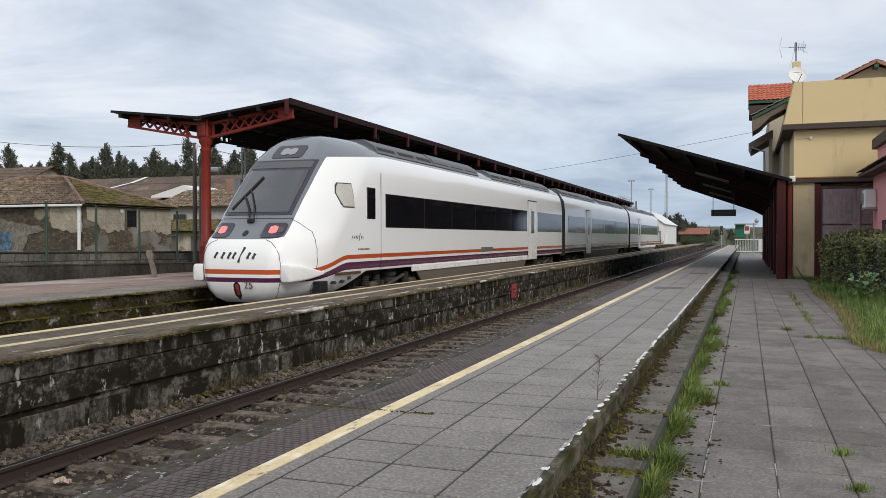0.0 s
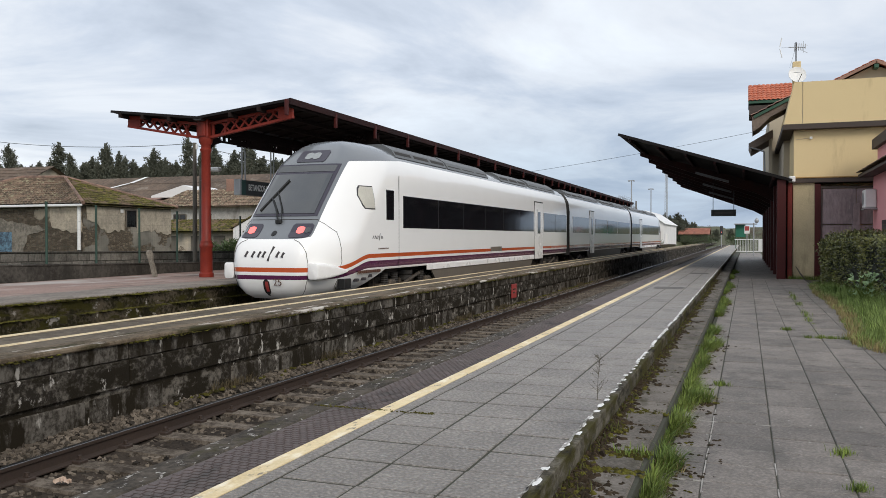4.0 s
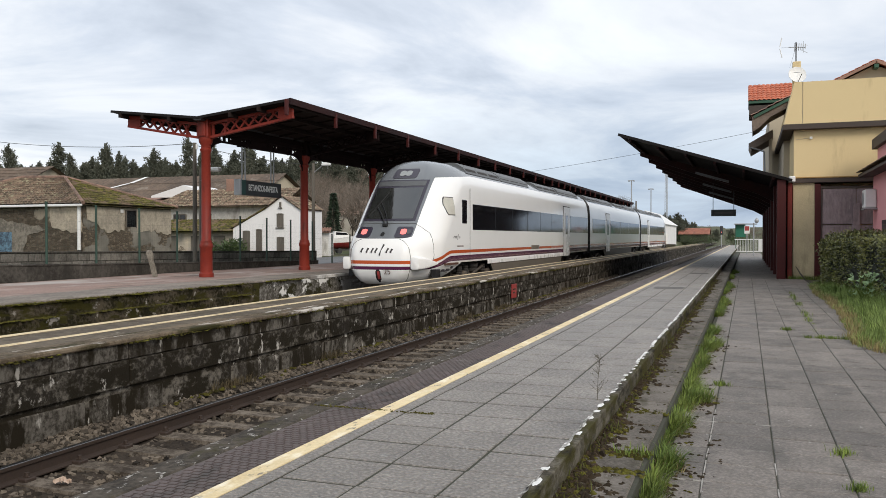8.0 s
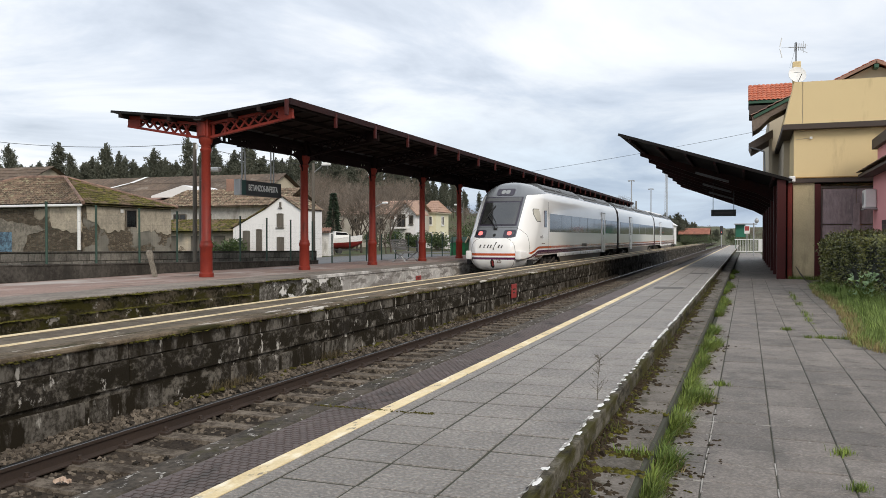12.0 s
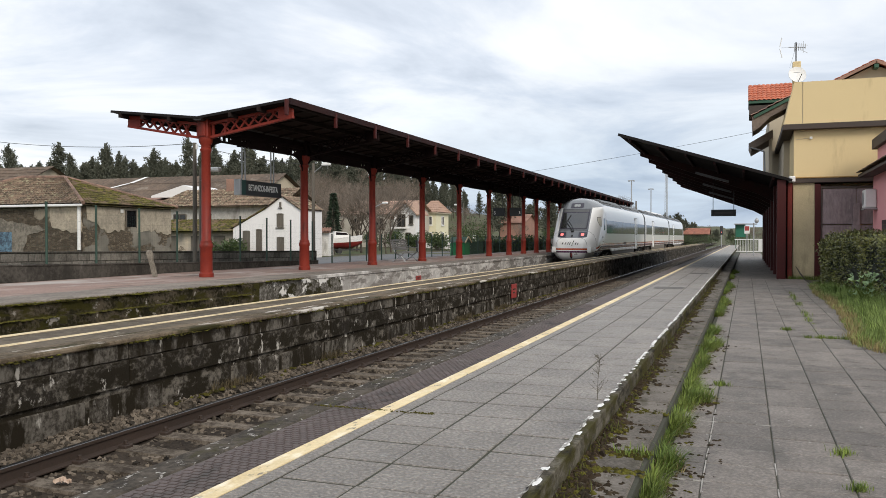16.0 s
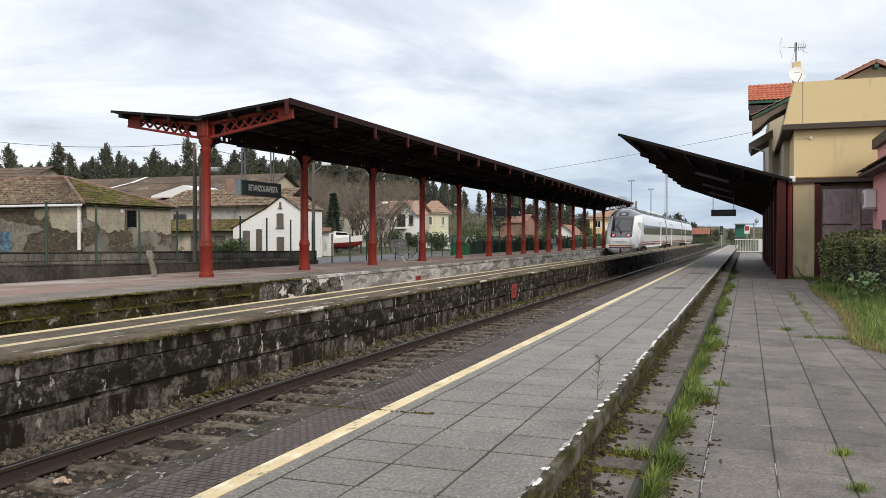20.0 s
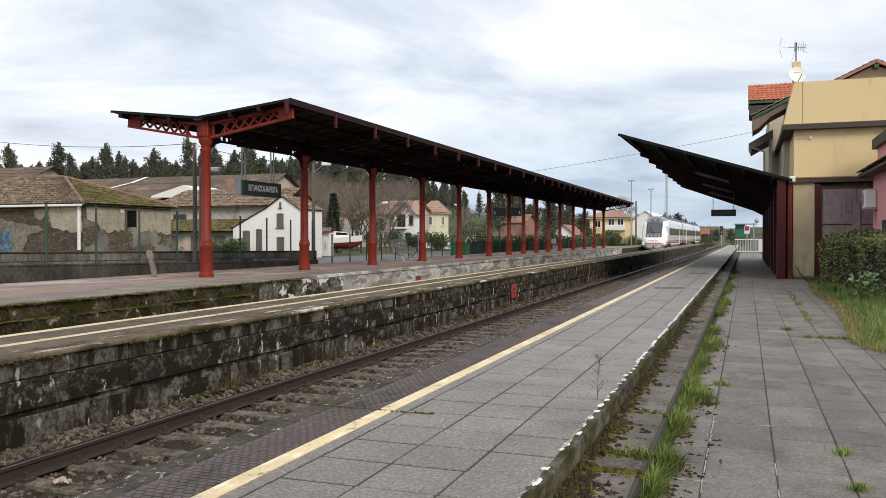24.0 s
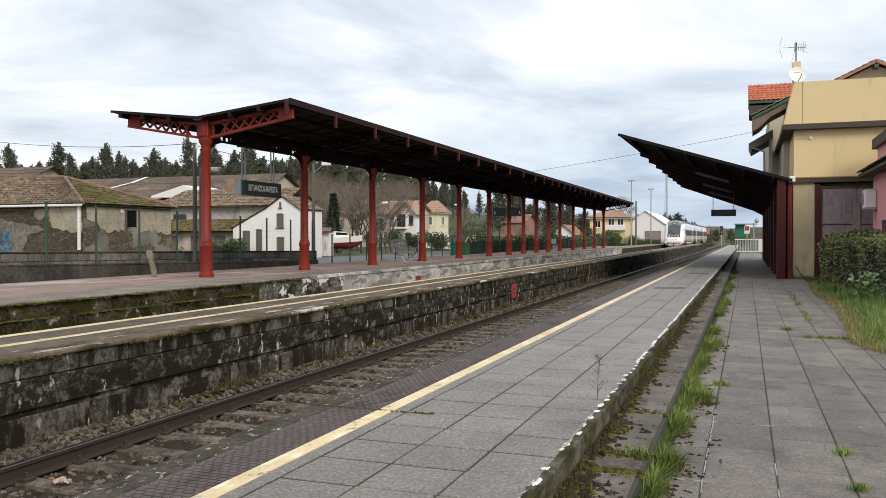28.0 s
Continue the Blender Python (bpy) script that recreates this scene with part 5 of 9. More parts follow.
    part("end_board", Build().bar((CAN_L, CAN_Y0 - 0.03, CAN_TIP - 0.03), (COL_X, CAN_Y0 - 0.03, CAN_VALLEY - 0.03), 0.04, 0.07).bar((COL_X, CAN_Y0 - 0.03, CAN_VALLEY - 0.03), (CAN_R, CAN_Y0 - 0.03, CAN_TIP - 0.03), 0.04, 0.07), M_ROOFDK, root)
    # hanging ends of the arms along the fascia
    hb = Build().box(-0.03, 0.05, -0.05, 0.05, -0.42, 0.0, 0.01).mesh("arm_end")
    hb.materials.append(M_DKRED)
    for y in [c - 0.55 for c in COL_Y] + [(c + d) / 2 - 0.55 for c, d in zip(COL_Y, COL_Y[1:])]:
        e = part("arm_end", hb, None, root)
        e.location = (CAN_R + 0.0, y, CAN_TIP - 0.04)
    # cross rafters
    rb = Build().bar((CAN_L + 0.1, 0, CAN_TIP - 0.09), (COL_X, 0, CAN_VALLEY - 0.09), 0.06, 0.06).bar((COL_X, 0, CAN_VALLEY - 0.09), (CAN_R - 0.1, 0, CAN_TIP - 0.09), 0.06, 0.06).mesh("rafter")
    rb.materials.append(M_SOFFIT)
    y = CAN_Y0 + 0.4
    while y < CAN_Y1:
        if min(abs(y - c) for c in COL_Y) > 0.4:
            part("rafter", rb, None, root).location.y = y
        y += 0.9
    return root


build_canopy()


def name_board():
    """The hanging station name board, seen along the platform."""
    root = thing("station_name_board", "dark hanging station name board with white letters", "sign", pose(-14.55, 22.45, 2.93))
    part("board", Build().box(-0.10, 0.10, -1.16, 1.16, -0.235, 0.225, 0.015), M_SIGNDK, root, "dark grey board")
    part("end_cap", Build().box(-0.115, 0.115, -1.22, -1.12, -0.25, 0.24, 0.012), M_STEEL, root, "pale metal end cap")
    part("green_band", Build().box(-0.104, 0.104, -1.11, -0.90, -0.225, 0.215, 0.003), M_SIGNGREEN, root)
    me = words("BETANZOS-INFESTA", 0.25, 0.002, 0.006)
    co = [v.co.x for v in me.vertices]
    k = 1.68 / (max(co) - min(co))
    me.transform(Matrix.Translation((0.106, 0.08, 0.0)) @ Matrix.Rotation(radians(90), 4, "Z") @ Matrix.Rotation(radians(90), 4, "X") @ Matrix.Diagonal((k, 1.05, 1, 1)))
    part("lettering", me, M_WHITE, root, "white capital letters")
    for y in (-0.95, -0.78, 0.68, 0.85):
        part("hanger", Build().tube((0, y, 0.22), (0, y, 1.50), 0.022, n=8), M_STEEL, root, "steel hanger tube")


name_board()


def info_board(y0, y1, side):
    root = thing("platform_number_board", "dark hanging platform number board", "sign", pose((y0 + y1) / 2, 49.75, 2.98), group="platform number boards")
    w = (y1 - y0) / 2
    part("board", Build().box(-w, w, -0.08, 0.08, -0.26, 0.26, 0.015), M_SIGNDK, root)
    me = words("3" if side > 0 else "5", 0.26)
    me.transform(Matrix.Translation((side * w * 0.7, -0.084, -0.06)) @ Matrix.Rotation(radians(90), 4, "X"))
    part("number", me, M_WHITE, root, "white platform number")
    for y in (-w * 0.6, w * 0.6):
        part("hanger", Build().tube((y, 0, 0.23), (y, 0, 1.62), 0.02, n=6), M_DKSTEEL, root)


info_board(-15.02, -14.26, -1)
info_board(-13.94, -13.18, 1)


M_ALU = mat("pale_grey_bench_metal", (0.27, 0.27, 0.265), 0.6, col2=(0.18, 0.18, 0.175), bump=0.05)


def bench():
    root = thing("bench", "grey metal slatted bench on the far platform", "bench", pose(-14.9, 34.9, P3_Z, 0, 0, 0))
    for i in range(5):
        part("seat_slat", Build().box(-0.05 + i * 0.09, 0.03 + i * 0.09, -0.95, 0.95, 0.43 - 0.008 * i, 0.45 - 0.008 * i, 0.005), M_ALU, root)
    for i in range(5):
        part("back_slat", Build().box(-0.14 - i * 0.025, -0.115 - i * 0.025, -0.95, 0.95, 0.52 + i * 0.10, 0.60 + i * 0.10, 0.005), M_ALU, root)
    for y in (-0.7, 0.7):
        part("leg", Build().tube((0.42, y, 0.0), (0.2, y, 0.25), 0.028, n=6).tube((0.2, y, 0.25), (0.40, y, 0.42), 0.025, n=6).tube((0.2, y, 0.25), (-0.12, y, 0.42), 0.025, n=6)
             .tube((-0.22, y, 0.0), (0.2, y, 0.25), 0.028, n=6).tube((-0.12, y, 0.42), (-0.26, y, 1.0), 0.022, n=6).tube((0.42, y, 0.62), (-0.16, y, 0.66), 0.02, n=6), M_STEEL, root, "bent steel leg frame")


bench()
b2 = thing("platform_bench_far", "grey metal bench near the platform end", "bench", pose(-15.4, 69.5, P3_Z))
part("seat", Build().box(-0.1, 0.35, -0.9, 0.9, 0.42, 0.46, 0.01), M_STEEL, b2)
part("backrest", Build().box(-0.2, -0.14, -0.9, 0.9, 0.55, 0.98, 0.01), M_STEEL, b2)
part("leg", Build().box(-0.1, 0.3, -0.75, -0.68, 0, 0.42, 0.01), M_STEEL, b2)
part("leg", Build().box(-0.1, 0.3, 0.68, 0.75, 0, 0.42, 0.01), M_STEEL, b2)


def litter_bin(x, y, z):
    root = thing("litter_bin", "grey litter bin on posts beside the bench", "bin", pose(x, y, z))
    part("bucket", Build().lathe([(0.20, 0.35), (0.24, 0.9), (0.25, 0.92), (0.25, 0.95)], n=14), M_DKSTEEL, root)
    for s in (-0.28, 0.28):
        part("post", Build().tube((0, s, 0), (0, s, 1.15), 0.03, n=8), M_STEEL, root)
    part("cross_bar", Build().tube((0, -0.28, 0.85), (0, 0.28, 0.85), 0.02, n=6), M_STEEL, root)


litter_bin(-15.4, 38.3, P3_Z)


def recycling_bin():
    root = thing("recycling_hut", "small green hut-shaped container with a yellow roof edge", "container", pose(-17.2, 49.6, 0.30))
    part("body", Build().box(-0.5, 0.5, -0.5, 0.5, -0.2, 0.78, 0.04), mat("bright_green_plastic", (0.02, 0.26, 0.085), 0.5, bump=0.05), root, "green body")
    part("lid", Build().prism([(-0.6, 0.76), (0.6, 0.76), (0.0, 1.12)], -0.55, 0.55, "x"), M_GREENPAINT, root)
    part("roof_edge", Build().bar((0.57, -0.64, 0.76), (0.57, 0.0, 1.14), 0.06, 0.08).bar((0.57, 0.0, 1.14), (0.57, 0.64, 0.76), 0.06, 0.08), M_YELLOW, root, "yellow roof edge")


recycling_bin()


def stub_post():
    root = thing("concrete_stub", "leaning weathered concrete post", "post", pose(-15.45, 18.62, P3_Z, 9, -9, 0))
    part("shaft", Build().prism([(-0.055, 0), (0.055, 0), (0.045, 0.50), (0.075, 0.58), (0.07, 0.72), (0.0, 0.77), (-0.07, 0.72), (-0.075, 0.60), (-0.05, 0.50)], -0.05, 0.05, "x"), mat("pale_old_concrete", (0.30, 0.27, 0.225), 0.9, col2=(0.13, 0.115, 0.09), s1=4, s2=20, amt=0.7, bump=0.5), root)


stub_post()


def fence():
    """Green mesh fence along the wall, each bay a part."""
    root = thing("mesh_fence", "green wire mesh fence on slim posts", "fence")
    post = Build().box(-0.025, 0.025, -0.025, 0.025, 0, 1.62, 0.008).box(-0.029, 0.029, -0.029, 0.029, 1.60, 1.63, 0.005).mesh("post")
    post.materials.append(M_FENCE)
    pb = Build()
    L = 1.72
    for i in range(1, 18):
        pb.box(-0.0005, 0.0005, L * i / 18 - 0.0004, L * i / 18 + 0.0004, 0.02, 1.36)
    for i in range(7):
        z = 0.02 + 1.34 * i / 6
        pb.box(-0.002, 0.002, 0.02, L - 0.02, z - 0.0010, z + 0.0010)
    pm = pb.mesh("mesh_panel")
    pm.materials.append(M_FENCE)
    y = 5.9
    while y < 100:
        z = 0.68 - 0.0192 * (y - 16.5) if y < 30.2 else 0.0
        p = part("post", post, None, root)
        p.location = (-16.88, y, z if y < 30.2 else -0.1)
        q = part("mesh_panel", pm, None, root)
        q.location = (-16.88, y, (z if y < 30.2 else 0.05))
        y += L
    return root


fence()

# ---------------------------------------------------------------- station building
FY = 36.3


def tiled_roof(name, parent, a, b_, c, d, mtl, col=0.22, course=0.36, amp=0.045, label=""):
    """Barrel-tiled slope: eave from a to b_, ridge from d to c. Real ridges and stepped courses."""
    a, b_, c, d = map(Vector, (a, b_, c, d))
    up = ((b_ - a).cross(d - a) + (c - b_).cross(d - c) * 0.0).normalized()
    if up.z < 0:
        up = -up
    wid, hgt = max((b_ - a).length, (c - d).length), max((d - a).length, (c - b_).length)
    nu, nv = max(2, int(wid / col)), max(1, int(hgt / course))
    rows = []
    for j in range(nv):
        for e in (0, 1):
            v = (j + e * 0.999) / nv
            row = []
            for i in range(nu * 4 + 1):
                u = i / (nu * 4)
                p = a.lerp(b_, u).lerp(d.lerp(c, u), v)
                h = amp * abs(math.sin(math.pi * u * nu)) + (0.035 if e == 0 else 0.0)
                h += 0.012 * noise.noise(Vector((i * 0.13, j * 0.7, 2.0)))
                row.append(p + up * h)
            rows.append(row)
    b = Build().grid(rows)
    n = len(rows[0])
    b.add([a - up * 0.04, b_ - up * 0.04, c - up * 0.04, d - up * 0.04], [(0, 1, 2, 3)])
    return part(name, b, mtl, parent, label, smooth=True, fix=False)


def window_part(parent, face, u0, u1, z0, z1, plane, frame_mat, depth=0.05, label="", shutters=False):
    """A window on a wall: face 'y' (looks to -y at y=plane) or 'x' (looks to +x at x=plane)."""
    def bx(b, a0, a1, q0, q1, n0, n1, c=0.008):
        if face == "y":
            return b.box(a0, a1, plane - n1, plane - n0, q0, q1, c)
        return b.box(plane + n0, plane + n1, a0, a1, q0, q1, c)
    w = part("window", bx(Build(), u0, u1, z0, z1, -0.06, 0.012), M_GLASSDK if not shutters else frame_mat, parent, label)
    fb = Build()
    t = 0.07
    bx(fb, u0 - 0.02, u0 + t, z0, z1, 0.0, depth)
    bx(fb, u1 - t, u1 + 0.02, z0, z1, 0.0, depth)
    bx(fb, u0 + t, u1 - t, z1 - t, z1 + 0.02, 0.0, depth - 0.004)
    bx(fb, u0 + t, u1 - t, z0 - 0.02, z0 + t, 0.0, depth - 0.004)
    bx(fb, (u0 + u1) / 2 - 0.03, (u0 + u1) / 2 + 0.03, z0 + t, z1 - t, 0.0, depth - 0.01)
    part("window_frame", fb, frame_mat, w)
    part("window_sill", bx(Build(), u0 - 0.08, u1 + 0.08, z0 - 0.09, z0 - 0.025, 0.0, depth + 0.06), frame_mat, w)
    return w


M_EAVE = mat("weathered_eave_boards", (0.26, 0.205, 0.165), 0.85, col2=(0.13, 0.10, 0.082), s1=1.5, s2=12, bump=0.3)


def station():
    root = thing("station_building", "yellow stucco station building with clay roofs and a parapet terrace", "building")
    # ground floor
    part("ground_wall", Build().box(1.78, 2.58, FY, 60, -0.35, 3.62).box(2.58, 14, FY + 1.2, 60, -0.35, 3.62), M_SHADEDIRTYYELLOW, root, "dirty yellow stucco wall, darkened for canopy shade")
    part("corner_post", Build().box(1.56, 1.74, FY - 0.16, FY + 0.02, -0.32, 3.6, 0.015), M_POST, root, "dull red corner post")
    part("brown_pier", Build().box(2.58, 2.80, FY - 0.05, FY + 1.2, -0.32, 3.55, 0.01), M_DKRED, root, "dark maroon pier")
    part("cornice", Build().box(1.60, 12, FY - 0.12, FY + 0.5, 3.60, 3.78, 0.01), M_BROWNTRIM, root, "brown cornice")
    part("cornice_edge", Build().box(1.62, 12, FY - 0.15, FY - 0.05, 3.785, 3.83, 0.008), mat("ochre_trim", (0.42, 0.25, 0.08), 0.8), root, "ochre edge strip")
    part("lamp_box", Build().box(1.60, 1.84, FY - 0.42, FY - 0.13, 3.62, 3.86, 0.03), M_WHITE, root, "white lamp box")
    # upper floor
    part("upper_wall", Build().box(1.80, 14, FY + 0.02, 50, 3.78, 5.76), M_YELLOWWALL, root, "yellow stucco upper wall")
    part("terrace_slab", Build().box(1.36, 14, FY - 0.35, 46.5, 5.74, 5.96, 0.01), M_BROWNTRIM, root, "brown terrace slab")
    b = Build().prism([(1.40, 5.96), (1.78, 7.64), (1.98, 7.64), (1.98, 5.96)], FY - 0.30, 45.5, "y")
    part("side_parapet", b, M_YELLOWWALL, root, "battered yellow parapet")
    part("front_parapet", Build().prism([(1.98, 5.96), (14, 5.96), (14, 7.10), (5.25, 7.10), (5.25, 7.64), (1.98, 7.64)], FY - 0.30, FY - 0.10, "y"), M_YELLOWWALL, root, "yellow front parapet")
    part("conduit", Build().tube((2.10, FY - 0.31, 5.98), (2.10, FY - 0.31, 7.66), 0.010, n=6).tube((2.42, FY + 0.01, 5.42), (1.86, FY + 0.01, 5.36), 0.008, n=6), M_BEIGEWALL, root)
    part("wall_lamp", Build().box(2.38, 2.48, FY - 0.08, FY + 0.02, 5.36, 5.46, 0.015), M_WHITE, root)
    # chimney with aerial base
    part("chimney", Build().box(1.75, 2.06, FY + 0.4, FY + 0.75, 7.5, 8.62, 0.015), M_YELLOWWALL, root, "yellow chimney stub")
    part("upper_side_wall", Build().box(1.55, 1.80, 40, 60, 3.4, 5.74), M_BEIGEWALL, root)
    # main block further along, with tiled gables
    part("main_wall", Build().box(2.0, 14, 46, 66, 3.4, 8.2), M_BEIGEWALL, root, "beige upper wall")
    part("main_bay", Build().box(1.1, 2.0, 46.2, 64, 3.4, 8.0), M_BEIGEWALL, root)
    tiled_roof("roof", root, (0.05, 46.6, 8.62), (3.9, 46.6, 8.62), (3.9, 49.0, 9.86), (0.05, 49.0, 9.86), M_ORANGETILE, label="orange clay roof tiles")
    part("roof_board", Build().box(0.06, 4.2, 46.62, 49.0, 8.50, 8.64), M_GREENPAINT, root, "green painted eaves")
    part("roof_soffit", Build().box(0.1, 1.6, 46.7, 49.0, 7.9, 8.40), M_BROWNTRIM, root)
    # second lower gable
    tiled_roof("roof", root, (0.20, 41.0, 7.08), (0.20, 43.2, 7.08), (1.9, 43.2, 7.92), (1.9, 41.0, 7.92), M_RIDGE, label="brownish clay roof tiles")
    part("verge_board", Build().bar((0.30, 40.96, 7.00), (1.9, 40.96, 7.80), 0.06, 0.12), M_GREENPAINT, root, "green verge board")
    part("eave_box", Build().prism([(0.22, 7.02), (1.9, 7.82), (1.9, 7.45), (1.0, 6.98), (0.55, 6.52), (0.25, 6.34)], 41.05, 43.1, "y"), M_EAVE, root, "weathered beige eaves")
    part("eave_roof", Build().prism([(0.08, 6.05), (1.2, 6.70), (1.2, 6.3), (0.2, 5.72)], 43.5, 47.0, "y"), M_EAVE, root, "small weathered canopy roof")
    part("downpipe", Build().tube((0.12, 43.45, 5.85), (0.80, 43.45, 5.62), 0.04, n=8).tube((0.80, 43.45, 5.62), (0.86, 43.45, 3.5), 0.04, n=8), M_STEEL, root)
    part("pilaster", Build().box(1.02, 1.16, 43.6, 44.1, 3.4, 6.3, 0.01), M_BEIGEWALL, root)
    # right gable
    gy = 52.0
    tiled_roof("roof", root, (3.0, gy, 9.6), (3.0, gy + 9, 9.6), (6.85, gy + 9, 11.45), (6.85, gy, 11.45), M_ORANGETILE, label="orange clay roof tiles")
    tiled_roof("roof", root, (10.7, gy, 9.6), (10.7, gy + 9, 9.6), (6.85, gy + 9, 11.45), (6.85, gy, 11.45), M_ORANGETILE)
    part("gable_wall", Build().prism([(3.6, 8.2), (10.2, 8.2), (10.2, 9.7), (6.85, 11.25), (3.6, 9.7)], gy + 0.7, gy + 8, "y"), M_BEIGEWALL, root)
    part("verge_board", Build().bar((3.0, gy + 0.04, 9.5), (6.85, gy + 0.04, 11.36), 0.08, 0.16).bar((6.85, gy + 0.04, 11.36), (10.7, gy + 0.04, 9.5), 0.08, 0.16), M_RIDGE, root)
    for x, z in ((3.3, 9.52), (5.0, 10.33), (6.85, 11.12)):
        part("purlin_end", Build().box(x - 0.12, x + 0.12, gy + 0.02, gy + 0.7, z - 0.14, z + 0.08, 0.01), M_GREENPAINT, root, "green purlin end")
    return root


station()


def satellite_dish():
    root = thing("satellite_dish", "white satellite dish on the chimney", "antenna", pose(1.90, FY + 0.30, 8.02, 72, 0, 14))
    prof = [(0.0, 0.0), (0.11, 0.006), (0.22, 0.03), (0.34, 0.075), (0.355, 0.085), (0.35, 0.10), (0.22, 0.05), (0.02, 0.025)]
    part("dish", Build().lathe(prof[1:], n=24, cap=True), M_WHITE, root, "white dish", smooth=True)
    part("feed_arm", Build().tube((0.0, -0.34, 0.08), (0.10, -0.10, 0.32), 0.014, n=6), M_DKSTEEL, root)
    part("lettering_bar", Build().box(-0.13, 0.12, 0.11, 0.13, 0.05, 0.056), M_STEEL, root)


satellite_dish()


def aerial():
    root = thing("tv_aerial", "rooftop television aerials on a mast", "antenna", pose(1.88, FY + 0.55, 8.6) @ Matrix.Diagonal((0.62, 0.62, 0.62, 1)))
    part("mast", Build().tube((0, 0, -0.4), (0, 0, 1.35), 0.040, n=8), M_DKSTEEL, root)
    part("boom", Build().bar((-0.45, 0, 1.05), (0.6, 0.1, 0.98), 0.045, 0.045), M_STEEL, root)
    for i in range(6):
        x = -0.1 + i * 0.13
        part("element", Build().tube((x, 0.02, 0.75 + 0.02 * i), (x + 0.03, 0.02, 1.30 - 0.02 * i), 0.026, n=5), M_STEEL, root)
    for s in (-1, 1):
        part("dipole", Build().tube((-1.0, 0, 1.05 + s * 0.06), (-1.0 + (0.12 if s > 0 else 0.14), 0, 1.05 + s * 0.66), 0.034, n=5), M_WHITE, root)
    part("reflector", Build().bar((0.25, 0, 0.85), (0.72, 0.1, 0.6), 0.02, 0.02).bar((0.3, 0, 1.15), (0.72, 0.1, 1.12), 0.02, 0.02).bar((0.45, 0.05, 1.4), (0.45, 0.05, 0.62), 0.02, 0.02), M_STEEL, root)
    part("cable", Build().tube((0.0, 0.03, 1.0), (-0.9, 0.0, 1.05), 0.008, n=5).tube((-0.02, 0.02, 1.0), (-0.4, -0.3, -0.4), 0.006, n=5), M_RUBBER, root)


aerial()


def station_canopy():
    root = thing("station_canopy", "dark cantilever canopy reaching over the near platform", "canopy")
    y0, y1 = 35.9, 68.0
    xa, za, xb, zb = -5.22, 5.88, 1.72, 3.74
    sl = (za - zb) / (xb - xa)
    part("roof_sheet", Build().prism([(xa, za), (xb, zb), (xb, zb - 0.07), (xa, za - 0.07)], y0, y1, "y"), M_ROOFDK, root, "dark roof sheeting")
    part("end_board", Build().bar((xa, y0 - 0.02, za - 0.05), (xb, y0 - 0.02, zb - 0.05), 0.04, 0.12), M_ROOFDK, root)
    beam = Build().prism([(xa + 0.25, za - 0.25), (xb - 0.4, zb + 0.0), (xb - 0.4, zb - 0.75), (xb - 1.2, zb - 0.30), (xa + 0.25, za - 0.45)], -0.11, 0.11, "y").mesh("beam")
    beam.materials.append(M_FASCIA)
    for i in range(8):
        part("beam", beam, None, root, "dark red cantilever beam").location.y = y0 + 5.8 + i * 3.8
    for i in range(6):
        x = xa + 0.5 + i * 1.15
        z = za - sl * (x - xa) - 0.08
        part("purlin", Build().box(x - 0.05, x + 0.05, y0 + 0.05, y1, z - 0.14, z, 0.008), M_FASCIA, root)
    pier = Build().box(1.16, 1.5, -0.22, 0.22, -0.32, 3.74, 0.015).mesh("pier")
    pier.materials.append(M_DKRED)
    for i in range(8):
        part("pier", pier, None, root, "dark red pier").location.y = y0 + 0.3 + i * 4.5
    # the dark between the piers is canopy shade painted onto this wall
    part("back_wall", Build().box(1.45, 1.7, y0 + 0.7, y1, -0.35, 3.5), M_SHADERED, root, "wall behind the piers, darkened for shade")
    for y, dz in ((41.0, 0.50), (48.0, 0.62), (56.0, 0.66)):
        part("strip_light", Build().bar((-2.3, y, za - sl * (-2.3 - xa) - dz), (-0.8, y, za - sl * (-0.8 - xa) - dz), 0.20, 0.10), M_TRGREY, root, "grey strip light housing")
    return root


station_canopy()


def hanging_sign():
    root = thing("departure_board", "small dark departure board hung from the canopy", "sign", pose(-1.12, 45, 2.66))
    part("board", Build().box(-0.61, 0.61, -0.09, 0.09, -0.17, 0.17, 0.015), M_SIGNDK, root)
    part("text_bar", Build().box(-0.45, 0.45, -0.096, -0.088, -0.05, 0.05), mat("dim_display", (0.05, 0.05, 0.052), 0.4), root)
    for x, h in ((-0.52, 1.55), (0.5, 1.15)):
        part("hanger", Build().tube((x, 0, 0.16), (x, 0, h), 0.018, n=6), M_DKSTEEL, root)


hanging_sign()


